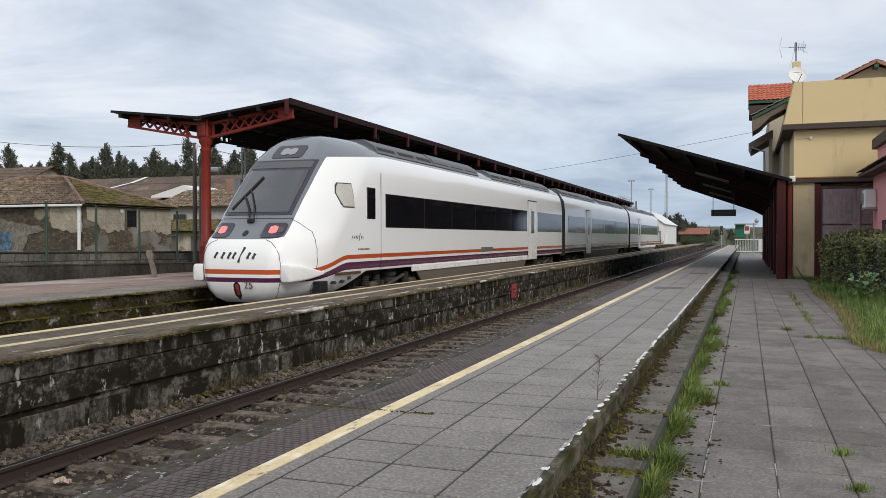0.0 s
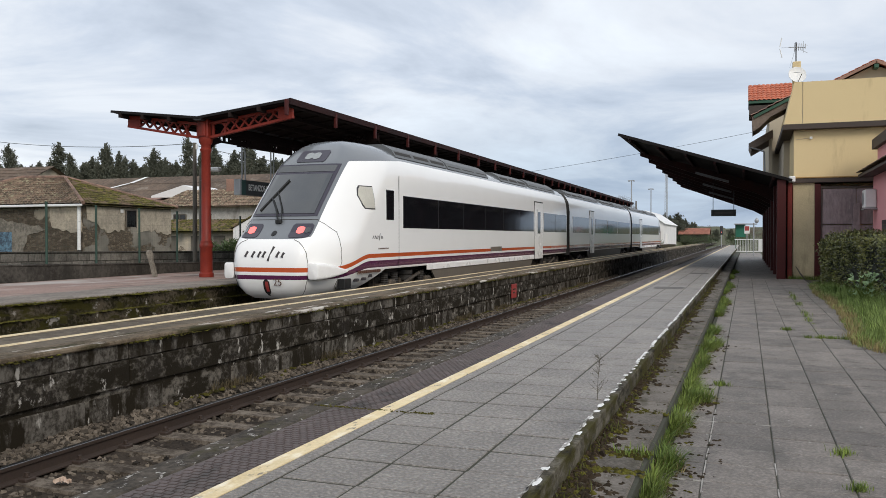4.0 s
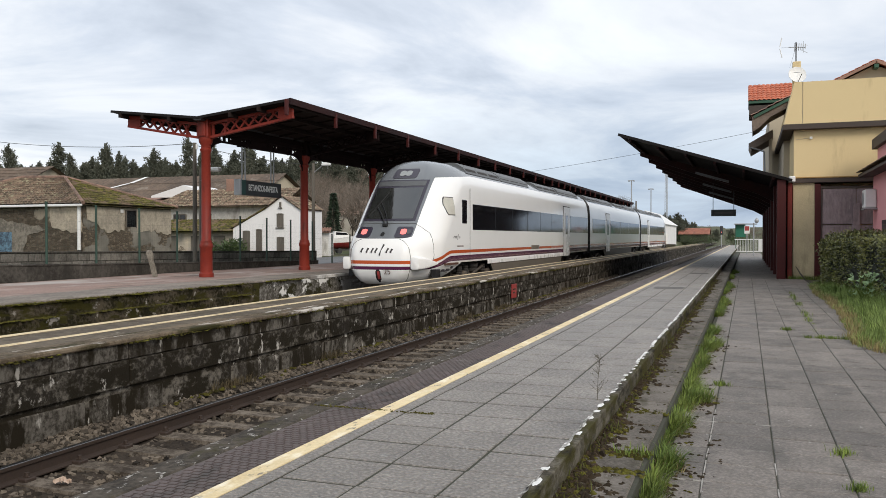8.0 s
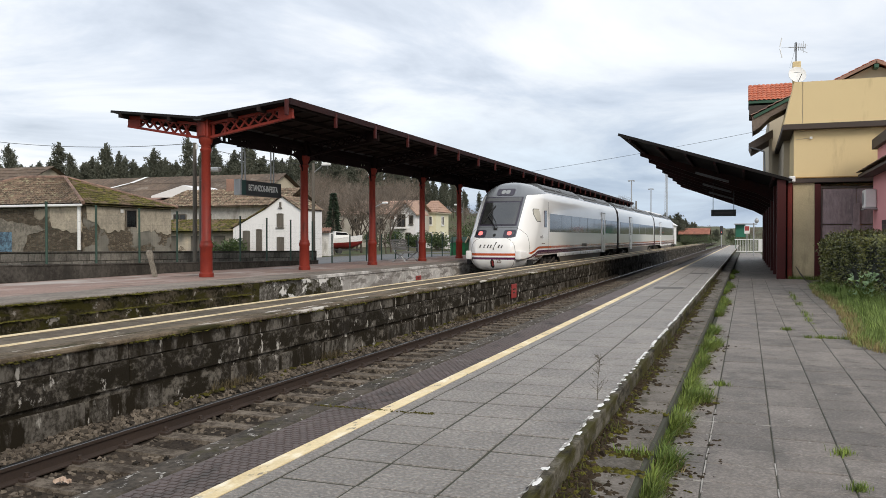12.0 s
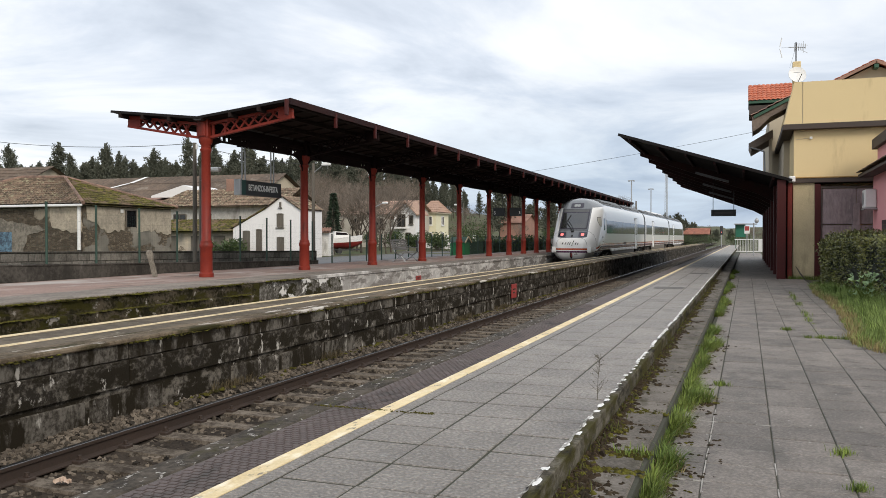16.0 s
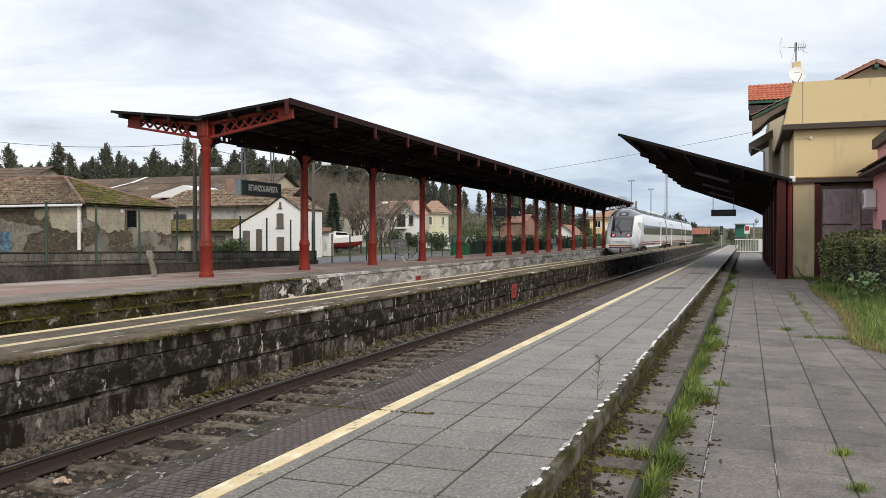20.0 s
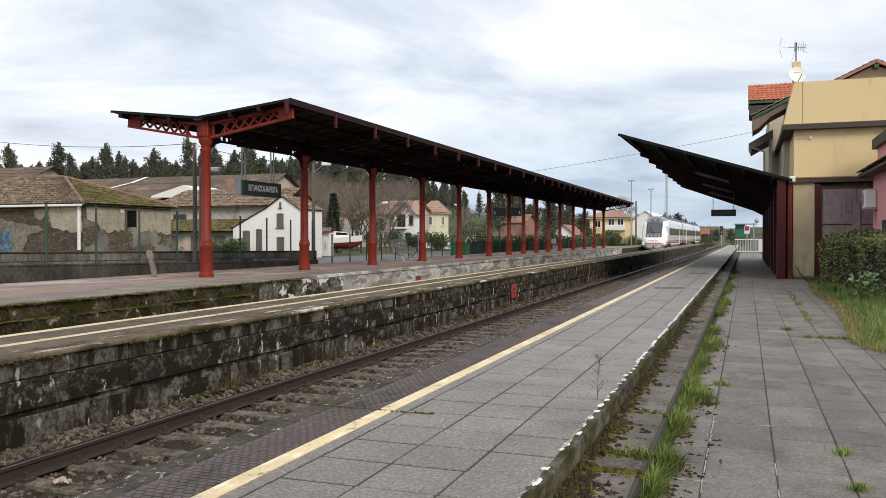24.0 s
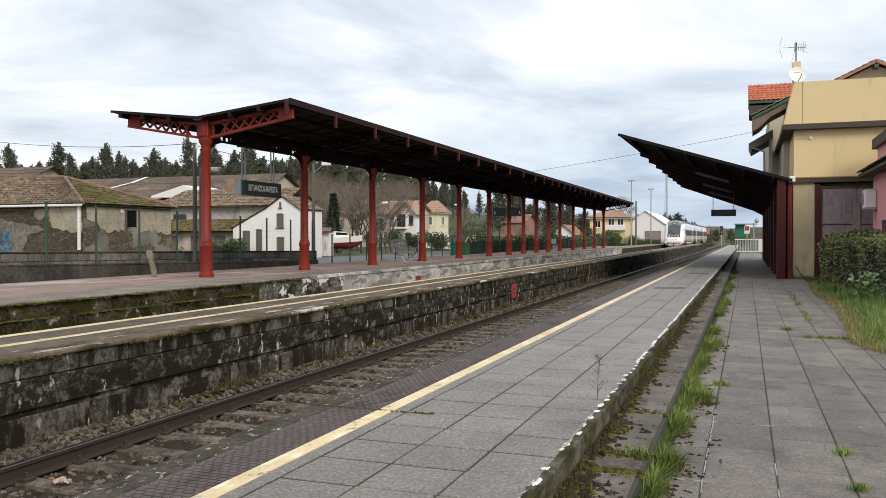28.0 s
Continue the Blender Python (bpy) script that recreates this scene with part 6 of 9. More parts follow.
def side_annex():
    root = thing("metal_annex", "grey-brown sheet metal annex wall", "annex")
    part("panel_frame", Build().box(2.80, 4.75, FY - 0.02, FY + 0.04, 3.36, 3.44, 0.005).box(2.80, 2.86, FY - 0.02, FY + 0.04, -0.32, 3.36, 0.005), M_BROWNTRIM, root)
    for z0, z1 in ((1.92, 3.34), (0.5, 1.88), (-0.32, 0.46)):
        for x0, x1 in ((2.87, 4.10), (4.12, 5.6)):
            part("panel", Build().box(x0, x1, FY, FY + 0.05, z0, z1, 0.006), M_GREYMETAL, root, "grey-brown sheet panel")
    wp = thing("gate_pillar", "pale plastered gate pillar beside the annex", "pillar", pose(2.92, 35.0, LOW_Z))
    part("shaft", Build().box(-0.20, 0.20, -0.2, 0.2, -0.05, 1.46, 0.02), M_BLOCK, wp)
    part("cap", Build().box(-0.24, 0.24, -0.24, 0.24, 1.465, 1.56, 0.02), M_WHITEPLASTER, wp, "pale cap stone")
    part("junction_box", Build().box(3.95, 4.22, FY - 0.14, FY - 0.003, 1.45, 2.75, 0.01), M_GREYMETAL, root, "tall grey cabinet on the sheet wall")
    ac = thing("air_conditioner", "white outdoor air conditioner on the pink wall", "air conditioner", pose(4.33, FY - 1.75, 2.50, 0, 0, -90))
    part("case", Build().box(-0.40, 0.40, -0.20, 0.20, 0.0, 0.68, 0.03), M_WHITE, ac, "white case")
    part("fan_grille", Build().lathe([(0.24, 0.0), (0.26, 0.012), (0.22, 0.02), (0.05, 0.02)], n=20), M_STEEL, ac).matrix_local = pose(-0.08, -0.2, 0.34, 90, 0, 0)
    part("bracket", Build().box(-0.45, 0.45, -0.22, 0.24, -0.07, -0.01, 0.008), M_STEEL, ac, "steel bracket")


side_annex()


def pink_house():
    root = thing("pink_house", "pink stucco house with a brown eave", "house")
    part("wall", Build().box(4.55, 9, 24, 35.2, -0.35, 3.75), M_PINK, root, "pink stucco wall")
    part("upper_wall", Build().box(4.66, 9, 24, 35.0, 3.75, 4.76), M_PINK, root)
    part("eave", Build().prism([(4.05, 3.80), (4.7, 4.02), (4.7, 3.72), (4.05, 3.70)], 22, 35.4, "y"), M_BROWNTRIM, root, "brown eave")
    tiled_roof("eave_tiles", root, (4.0, 22, 3.84), (4.0, 35.4, 3.84), (4.7, 35.4, 4.08), (4.7, 22, 4.08), M_OLDTILE)
    part("top_band", Build().box(4.50, 9, 24, 35.3, 4.76, 5.14, 0.01), M_BROWNTRIM, root, "grey-brown roof band")
    window_part(root, "x", 31.2, 32.6, 0.6, 2.0, 4.55, M_PINK)


pink_house()

# ---------------------------------------------------------------- houses behind the fence


def rubble_material(name="rubble_stone_and_plaster", bare=0.40, pale=(0.56, 0.485, 0.375, 1), dull=(0.25, 0.235, 0.205, 1), dim=1.0):
    """Field-stone wall with large patches of old plaster left on it."""
    m = bpy.data.materials.new(name)
    m.use_nodes = True
    N, L = m.node_tree.nodes, m.node_tree.links
    bs = N["Principled BSDF"]
    geo = N.new("ShaderNodeNewGeometry")
    vor = N.new("ShaderNodeTexVoronoi"); vor.feature = "DISTANCE_TO_EDGE"; vor.inputs["Scale"].default_value = 6.0
    vc = N.new("ShaderNodeTexVoronoi"); vc.inputs["Scale"].default_value = 6.0
    mp = N.new("ShaderNodeMapping"); mp.inputs["Scale"].default_value = (1, 1, 1.7)
    L.new(geo.outputs["Position"], mp.inputs[0])
    L.new(mp.outputs[0], vor.inputs["Vector"]); L.new(mp.outputs[0], vc.inputs["Vector"])
    sr = N.new("ShaderNodeValToRGB")
    sr.color_ramp.elements[0].color, sr.color_ramp.elements[1].color = (0.095 * dim, 0.072 * dim, 0.048 * dim, 1), (0.21 * dim, 0.168 * dim, 0.118 * dim, 1)
    sepc = N.new("ShaderNodeSeparateColor"); L.new(vc.outputs["Color"], sepc.inputs[0]); L.new(sepc.outputs[0], sr.inputs[0])
    edge = N.new("ShaderNodeMapRange"); edge.inputs[1].default_value, edge.inputs[2].default_value = 0.0, 0.10
    L.new(vor.outputs["Distance"], edge.inputs[0])
    mort = N.new("ShaderNodeMixRGB"); mort.inputs[1].default_value = (0.115 * dim, 0.092 * dim, 0.068 * dim, 1)
    L.new(edge.outputs[0], mort.inputs[0]); L.new(sr.outputs[0], mort.inputs[2])
    patch = N.new("ShaderNodeTexNoise"); patch.inputs["Scale"].default_value, patch.inputs["Detail"].default_value = 0.42, 9
    patch.inputs["Roughness"].default_value = 0.62
    L.new(geo.outputs["Position"], patch.inputs["Vector"])
    pr = N.new("ShaderNodeMapRange"); pr.inputs[1].default_value, pr.inputs[2].default_value = bare, bare + 0.025
    L.new(patch.outputs[0], pr.inputs[0])
    grey = N.new("ShaderNodeTexNoise"); grey.inputs["Scale"].default_value, grey.inputs["Detail"].default_value = 0.8, 8
    L.new(geo.outputs["Position"], grey.inputs["Vector"])
    plr = N.new("ShaderNodeValToRGB")
    plr.color_ramp.elements[0].position, plr.color_ramp.elements[1].position = 0.38, 0.62
    plr.color_ramp.elements[0].color, plr.color_ramp.elements[1].color = dull, pale
    L.new(grey.outputs[0], plr.inputs[0])
    fin = N.new("ShaderNodeMixRGB")
    L.new(pr.outputs[0], fin.inputs[0]); L.new(mort.outputs[0], fin.inputs[1]); L.new(plr.outputs[0], fin.inputs[2])
    L.new(fin.outputs[0], bs.inputs["Base Color"])
    bs.inputs["Roughness"].default_value = 0.95
    bp = N.new("ShaderNodeBump"); bp.inputs["Strength"].default_value, bp.inputs["Distance"].default_value = 0.7, 0.06
    hm = N.new("ShaderNodeMath"); hm.operation = "MAXIMUM"
    L.new(pr.outputs[0], hm.inputs[0]); L.new(edge.outputs[0], hm.inputs[1])
    L.new(hm.outputs[0], bp.inputs["Height"]); L.new(bp.outputs[0], bs.inputs["Normal"])
    return m


M_STONE = rubble_material()
M_GREYRENDER = rubble_material("grey_render_on_rubble", 0.47, (0.30, 0.275, 0.23, 1), (0.155, 0.145, 0.122, 1), 0.9)
M_PLASTER = mat("tan_lime_plaster", (0.46, 0.40, 0.31), 0.95, col2=(0.30, 0.265, 0.21), s1=0.9, s2=9, amt=0.85, bump=0.4, streak=((0.18, 0.165, 0.135), 0.56, 0.68, (1.6, 1.6, 0.7)))
M_STONEBARE = rubble_material("rubble_stone_mostly_bare", 0.55, (0.30, 0.26, 0.20, 1), (0.13, 0.12, 0.10, 1), 0.62)
M_OLDRIDGE = mat("old_ridge_tile", (0.28, 0.175, 0.13), 0.92, col2=(0.15, 0.10, 0.078), s1=3, s2=14, amt=0.9, bump=0.4)
M_BLUEGRAF = mat("blue_sprayed_board", (0.12, 0.22, 0.30), 0.8, col2=(0.04, 0.06, 0.09), s1=4, s2=14, amt=0.9)


M_DULLPLASTER = mat("dull_grey_plaster", (0.24, 0.215, 0.175), 0.95, col2=(0.115, 0.103, 0.085), s1=1.1, s2=9, amt=0.9, bump=0.4)


def coat(parent, face, plane, corners, seed, mtl=None):
    """A sheet of old plaster with a crumbled outline on a wall."""
    ring = []
    for (a, z), (a2, z2) in zip(corners, corners[1:] + corners[:1]):
        n = max(2, int(math.hypot(a2 - a, z2 - z) / 0.09))
        for i in range(n):
            u, v = a + (a2 - a) * i / n, z + (z2 - z) * i / n
            k = 0.0 if v > 2.6 else 1.0
            ring.append((u + 0.10 * k * noise.noise(Vector((u * 4, v * 4, seed))), v + 0.13 * k * noise.noise(Vector((u * 4, v * 4, seed + 9)))))
    if face == "y":
        b = Build().prism(ring, plane, plane + 0.03, "y")
    else:
        b = Build().prism(ring, plane, plane + 0.022, "x")
    part("plaster_coat", b, mtl or M_PLASTER, parent, "old plaster with a crumbled edge")


def stone_house():
    root = thing("stone_house", "old stone house with patchy plaster and a mossy tiled hip roof", "house")
    x1, x0, y0, y1, ze = -26.0, -36.2, 26.9, 32.5, 2.78
    part("wall", Build().box(x0, x1, y0, y1, -0.4, ze - 0.05), M_GREYRENDER, root, "stone wall with crumbling grey render")
    part("front_wall", Build().box(x0 + 0.01, x1 - 0.012, y0 - 0.025, y0 + 0.05, -0.4, ze - 0.06), M_STONEBARE, root, "brown rubble front wall with scraps of plaster")
    e, zr = 0.22, 4.0
    A, B_, C, D = (x0 - e, y0 - e, ze), (x1 + e, y0 - e, ze), (x1 + e, y1 + e, ze), (x0 - e, y1 + e, ze)
    R0, R1 = (-32.4, 29.7, zr + 0.2), (-29.76, 29.7, zr + 0.14)
    tiled_roof("roof", root, A, B_, R1, R0, M_OLDTILE, label="weathered brown roof tiles")
    tiled_roof("roof", root, B_, C, R1, R1, M_MOSSTILE, label="roof slope thick with green moss")
    tiled_roof("roof", root, C, D, R0, R1, M_OLDTILE)
    tiled_roof("roof", root, D, A, R0, R0, M_OLDRIDGE)
    for p, q in ((B_, R1), (R0, R1), (A, R0), (C, R1)):
        n = 12
        for i in range(n):
            s = Vector(p).lerp(Vector(q), i / n) + Vector((0, 0, 0.05))
            t = Vector(p).lerp(Vector(q), (i + 0.96) / n) + Vector((0, 0, 0.06))
            part("ridge_tile", Build().tube(s, t, 0.085, 0.07, n=7), M_OLDRIDGE, root)
    part("gutter", Build().box(x0 - 0.2, x1 + 0.2, y0 - 0.34, y0 - 0.24, ze - 0.1, ze - 0.0, 0.02), M_WHITE, root, "white gutter")
    part("downpipe", Build().tube((x1 - 0.12, y0 - 0.1, 0.86), (x1 - 0.12, y0 - 0.1, ze - 0.05), 0.075, n=10), M_WHITE, root, "white downpipe")
    w = part("window", Build().box(x1 - 0.05, x1 + 0.012, 29.45, 30.05, 1.86, 2.58), M_GLASSDK, root, "small dark window")
    part("window_frame", Build().box(x1, x1 + 0.04, 29.40, 29.45, 1.82, 2.62).box(x1, x1 + 0.04, 30.05, 30.10, 1.82, 2.62).box(x1, x1 + 0.04, 29.45, 30.05, 2.58, 2.63), M_WOOD, w)
    part("meter_box", Build().box(x1, x1 + 0.06, 29.05, 29.22, 2.48, 2.64, 0.01), M_WHITE, root)
    part("painted_board", Build().box(-32.6, -29.9, y0 - 0.06, y0 + 0.02, 0.6, 1.62, 0.01), M_BLUEGRAF, root, "blue sprayed board")
    coat(root, "y", y0 - 0.055, [(-27.75, 2.70), (-26.05, 2.70), (-26.05, 1.60), (-27.1, 1.66), (-27.7, 1.85)], 3)
    coat(root, "y", y0 - 0.050, [(-36.0, 2.55), (-30.6, 2.20), (-27.9, 1.76), (-29.0, 1.45), (-29.4, 0.4), (-36.0, 0.4)], 5, M_DULLPLASTER)
    coat(root, "x", x1 + 0.004, [(27.05, 2.70), (32.45, 2.70), (32.45, 1.50), (30.9, 1.70), (30.1, 1.56), (30.1, 2.62), (29.35, 2.62), (29.3, 1.72), (28.2, 1.58), (27.6, 2.0), (27.1, 2.1)], 4)


stone_house()


def gable_house(name, label, x0, x1, y0, y1, zg, ze, zr, wall, roof, ridge="y", over=0.35, tiles=True):
    """A house with a saddle roof; its base sits at zg."""
    root = thing(name, label, "house")
    if ridge == "y":
        xm = (x0 + x1) / 2
        part("wall", Build().prism([(x0, zg), (x1, zg), (x1, ze), (xm, zr), (x0, ze)], y0, y1, "y"), wall, root)
        sl = (zr - ze) / (x1 - xm)
        ends = [((x0 - over, y0 - over, ze - over * sl), (x0 - over, y1 + over, ze - over * sl), (xm, y1 + over, zr), (xm, y0 - over, zr)),
                ((x1 + over, y0 - over, ze - over * sl), (x1 + over, y1 + over, ze - over * sl), (xm, y1 + over, zr), (xm, y0 - over, zr))]
    else:
        ym = (y0 + y1) / 2
        part("wall", Build().prism([(y0, zg), (y1, zg), (y1, ze), (ym, zr), (y0, ze)], x0, x1, "x"), wall, root)
        sl = (zr - ze) / (y1 - ym)
        ends = [((x0 - over, y0 - over, ze - over * sl), (x1 + over, y0 - over, ze - over * sl), (x1 + over, ym, zr), (x0 - over, ym, zr)),
                ((x0 - over, y1 + over, ze - over * sl), (x1 + over, y1 + over, ze - over * sl), (x1 + over, ym, zr), (x0 - over, ym, zr))]
    for q in ends:
        q = [(a, b_, c + 0.05) for a, b_, c in q]
        if tiles:
            tiled_roof("roof", root, *q, roof, col=0.3, course=0.6)
        else:
            part("roof", Build().add(q + [(a, b_, c - 0.09) for a, b_, c in q], [(0, 1, 2, 3), (4, 5, 6, 7), (0, 1, 5, 4), (1, 2, 6, 5), (2, 3, 7, 6), (3, 0, 4, 7)]), roof, root)
    return root


def white_house():
    root = gable_house("white_gable_house", "whitewashed village house with grey shutters", -31.95, -29.15, 50, 53.2, -0.3, 3.35, 4.25, M_WHITEPLASTER, M_OLDTILE, over=0.12)
    part("lean_to", Build().prism([(-34.6, -0.3), (-31.95, -0.3), (-31.95, 3.35), (-34.6, 2.02)], 50.0, 55, "y"), M_WHITEPLASTER, root, "white lean-to")
    part("lean_to_roof", Build().prism([(-34.8, 1.98), (-31.95, 3.40), (-31.95, 3.48), (-34.8, 2.06)], 49.9, 55, "y"), M_MOSSTILE, root, "mossy lean-to roof")
    for u0, u1, z0, z1 in ((-30.95, -30.45, 2.1, 3.05), (-30.95, -30.40, 0.2, 1.4), (-32.65, -32.2, 0.1, 1.95), (-33.75, -33.2, 0.0, 1.85), (-30.75, -30.62, 3.5, 3.85)):
        window_part(root, "y", u0, u1, z0, z1, 50, M_WOOD, label="grey shuttered window", shutters=True)
    # wing behind, with its own tiled roof and a mossy outhouse in front
    wing = thing("white_wing", "long white outbuilding with weathered tiles", "house")
    part("wall", Build().box(-43.5, -32.4, 53.3, 57, -0.3, 3.75), mat("dirty_whitewash", (0.56, 0.54, 0.50), 0.9, col2=(0.38, 0.365, 0.335), s1=0.7, s2=7, amt=0.8, streak=((0.24, 0.225, 0.20), 0.55, 0.72, (1, 1, 0.5))), wing)
    tiled_roof("roof", wing, (-44.2, 52.7, 3.75), (-32.2, 52.7, 3.75), (-32.2, 55.4, 5.2), (-42.8, 55.4, 5.2), M_OLDTILE, col=0.3, course=0.5, label="weathered brown tiles")
    tiled_roof("roof", wing, (-44.2, 57.6, 3.75), (-32.2, 57.6, 3.75), (-32.2, 55.4, 5.2), (-42.8, 55.4, 5.2), M_OLDTILE, col=0.3, course=0.5)
    window_part(wing, "y", -42.4, -41.2, 2.0, 3.2, 53.3, M_WOOD)
    part("chimney", Build().box(-38.7, -37.9, 55.0, 55.8, 4.9, 6.0, 0.02), M_RIDGE, wing, "brick chimney")
    shed = thing("mossy_shed", "low shed with a moss-green roof", "shed")
    part("wall", Build().box(-43.0, -35.0, 50.6, 53, -0.3, 1.75), M_STONE, shed)
    tiled_roof("roof", shed, (-43.3, 50.0, 1.80), (-34.6, 50.0, 1.80), (-34.6, 53.0, 2.75), (-43.3, 53.0, 2.75), M_MOSSTILE, col=0.3, course=0.5, label="moss-green roof")
    for x in (-40.5, -38.2, -36.2):
        part("door", Build().box(x - 0.5, x + 0.5, 50.55, 50.62, -0.2, 1.5, 0.01), M_WOOD, shed, "grey wooden door")


white_house()


def warehouse():
    root = thing("long_warehouse", "long warehouse with a brown fibre-cement roof", "warehouse")
    ya, yb, ym = 66.8, 76.6, 71.0
    part("wall", Build().prism([(ya, -0.5), (yb, -0.5), (yb, 5.3), (ym, 7.55), (ya, 5.45)], -72, -43.3, "x"), M_BEIGEWALL, root, "pale gable wall")
    for y0, z0 in ((ya - 0.5, 5.25), (yb + 0.5, 5.05)):
        q = [(-73, y0, z0), (-42.9, y0, z0), (-42.9, ym, 7.72), (-73, ym, 7.72)]
        tiled_roof("roof", root, *q, M_DKROOF, col=0.5, course=1.5, amp=0.05, label="corrugated brown roof")
    part("skylight", Build().add([(-61.0, 69.5, 7.10), (-60.4, 69.5, 7.10), (-59.6, 70.9, 7.80), (-60.1, 70.9, 7.80), (-62.7, 68.3, 6.52), (-62.2, 68.3, 6.52), (-60.7, 69.4, 7.05), (-61.2, 69.4, 7.05)], [(0, 1, 2, 3), (4, 5, 6, 7)]), M_WHITE, root, "white translucent sheet")
    for y in (69.3, 72.6):
        part("gable_opening", Build().box(-43.34, -43.26, y, y + 1.2, 4.6, 5.6), M_GLASSDK, root)
    lo = gable_house("red_roof_shed", "low shed with a red tiled roof", -60, -44.5, 58, 66, -0.3, 4.2, 5.0, M_BEIGEWALL, M_RIDGE, ridge="x", tiles=False)
    tarp = thing("white_roofed_shed", "shed with a bright white sheet roof", "shed")
    part("wall", Build().box(-49.5, -44.5, 60.5, 64, -0.3, 4.7), M_BEIGEWALL, tarp)
    part("roof", Build().prism([(-50.2, 5.10), (-46.7, 6.0), (-44.3, 5.3), (-44.3, 4.90), (-50.2, 4.95)], 60, 64.5, "y"), M_WHITE, tarp, "white sheet roof")
    gable_house("dark_roof_house", "stone house with a dark slate-grey roof", -62, -50.2, 45, 52, -0.3, 5.0, 6.75, M_STONE, M_DKROOF, ridge="x", over=0.5)


warehouse()


def garage_and_boat():
    g = thing("white_garage", "low white garage with a tiled roof", "garage")
    part("wall", Build().box(-34.2, -31.3, 58.2, 59.0, -0.3, 1.75), M_WHITEPLASTER, g)
    part("door", Build().box(-33.9, -32.3, 58.14, 58.22, -0.25, 1.35, 0.02), mat("olive_door", (0.06, 0.075, 0.035), 0.7), g, "olive garage door")
    tiled_roof("roof", g, (-34.4, 57.9, 1.80), (-31.0, 57.9, 1.80), (-31.6, 59.3, 2.15), (-34.4, 59.3, 2.15), M_RIDGE, col=0.3)
    b = thing("motor_boat", "small white and red motor boat on a trailer", "boat", pose(-31.8, 61.8, 0.42, 0, 0, 38) @ Matrix.Diagonal((0.72, 0.72, 0.85, 1)))
    rows = []
    for t in range(9):
        u = t / 8
        x = -2.4 + 4.6 * u
        w = 0.95 * (1 - max(0, (u - 0.45) / 0.55) ** 2.2) + 0.02
        rise = 0.35 * u ** 2
        keel = 0.0 + 0.55 * max(0, (u - 0.6) / 0.4) ** 2
        rows.append([(x, -w, 1.0 + rise), (x, -w * 0.92, 0.55 + rise * 0.6), (x, -w * 0.55, 0.18 + keel), (x, 0, keel), (x, w * 0.55, 0.18 + keel), (x, w * 0.92, 0.55 + rise * 0.6), (x, w, 1.0 + rise)])
    part("hull", Build().grid(rows), mat("boat_red", (0.26, 0.03, 0.03), 0.35, local=True, bump=0), b, "dark red hull", smooth="all")
    part("deck", Build().grid([[(x * 1.0, y * 1.02, z + 0.02) for x, y, z in (r[0], r[1])] for r in rows]).grid([[(x, y * 1.02, z + 0.02) for x, y, z in (r[6], r[5])] for r in rows]).grid([[(x, y, z + 0.025) for x, y, z in (r[0], r[6])] for r in rows]), M_WHITE, b, "white topsides and deck")
    part("cabin", Build().prism([(-1.3, 1.0), (0.7, 1.2), (0.25, 1.62), (-1.2, 1.74)], -0.6, 0.6, "y"), M_WHITE, b, "white cabin")
    part("cabin_window", Build().prism([(-1.0, 1.36), (0.42, 1.38), (0.22, 1.56), (-1.0, 1.64)], -0.615, 0.615, "y"), M_GLASSDK, b)
    part("trailer", Build().box(-2.2, 2.0, -0.5, -0.42, -0.15, -0.02).box(-2.2, 2.0, 0.42, 0.5, -0.15, -0.02).tube((-0.6, -0.8, -0.2), (-0.6, -0.62, -0.2), 0.28, n=14).tube((-0.6, 0.62, -0.2), (-0.6, 0.8, -0.2), 0.28, n=14), M_DKSTEEL, b, "steel trailer")


garage_and_boat()


M_VILLAWALL = mat("greyed_cream_stucco", (0.52, 0.485, 0.42), 0.9, col2=(0.38, 0.355, 0.31), s1=0.6, s2=8, bump=0.2)


def hip_roof(root, x0, x1, y0, y1, ze, zr, cut, mtl, over=0.6):
    """A hipped roof with its ridge along x, cut in by so much at each end."""
    a, b_, c, d = (x0 - over, y0 - over, ze), (x1 + over, y0 - over, ze), (x1 + over, y1 + over, ze), (x0 - over, y1 + over, ze)
    r0, r1 = (x0 + cut, (y0 + y1) / 2, zr), (x1 - cut, (y0 + y1) / 2, zr)
    tiled_roof("roof", root, a, b_, r1, r0, mtl, col=0.3, course=0.6, label="hipped clay roof")
    tiled_roof("roof", root, c, d, r0, r1, mtl, col=0.3, course=0.6)
    tiled_roof("roof", root, b_, c, r1, r1, mtl, col=0.3, course=0.6)
    tiled_roof("roof", root, d, a, r0, r0, mtl, col=0.3, course=0.6)
    part("eave_board", Build().box(x0 - over + 0.03, x1 + over - 0.03, y0 - over + 0.03, y1 + over - 0.03, ze - 0.16, ze - 0.045), M_BEIGEWALL, root, "pale eaves")


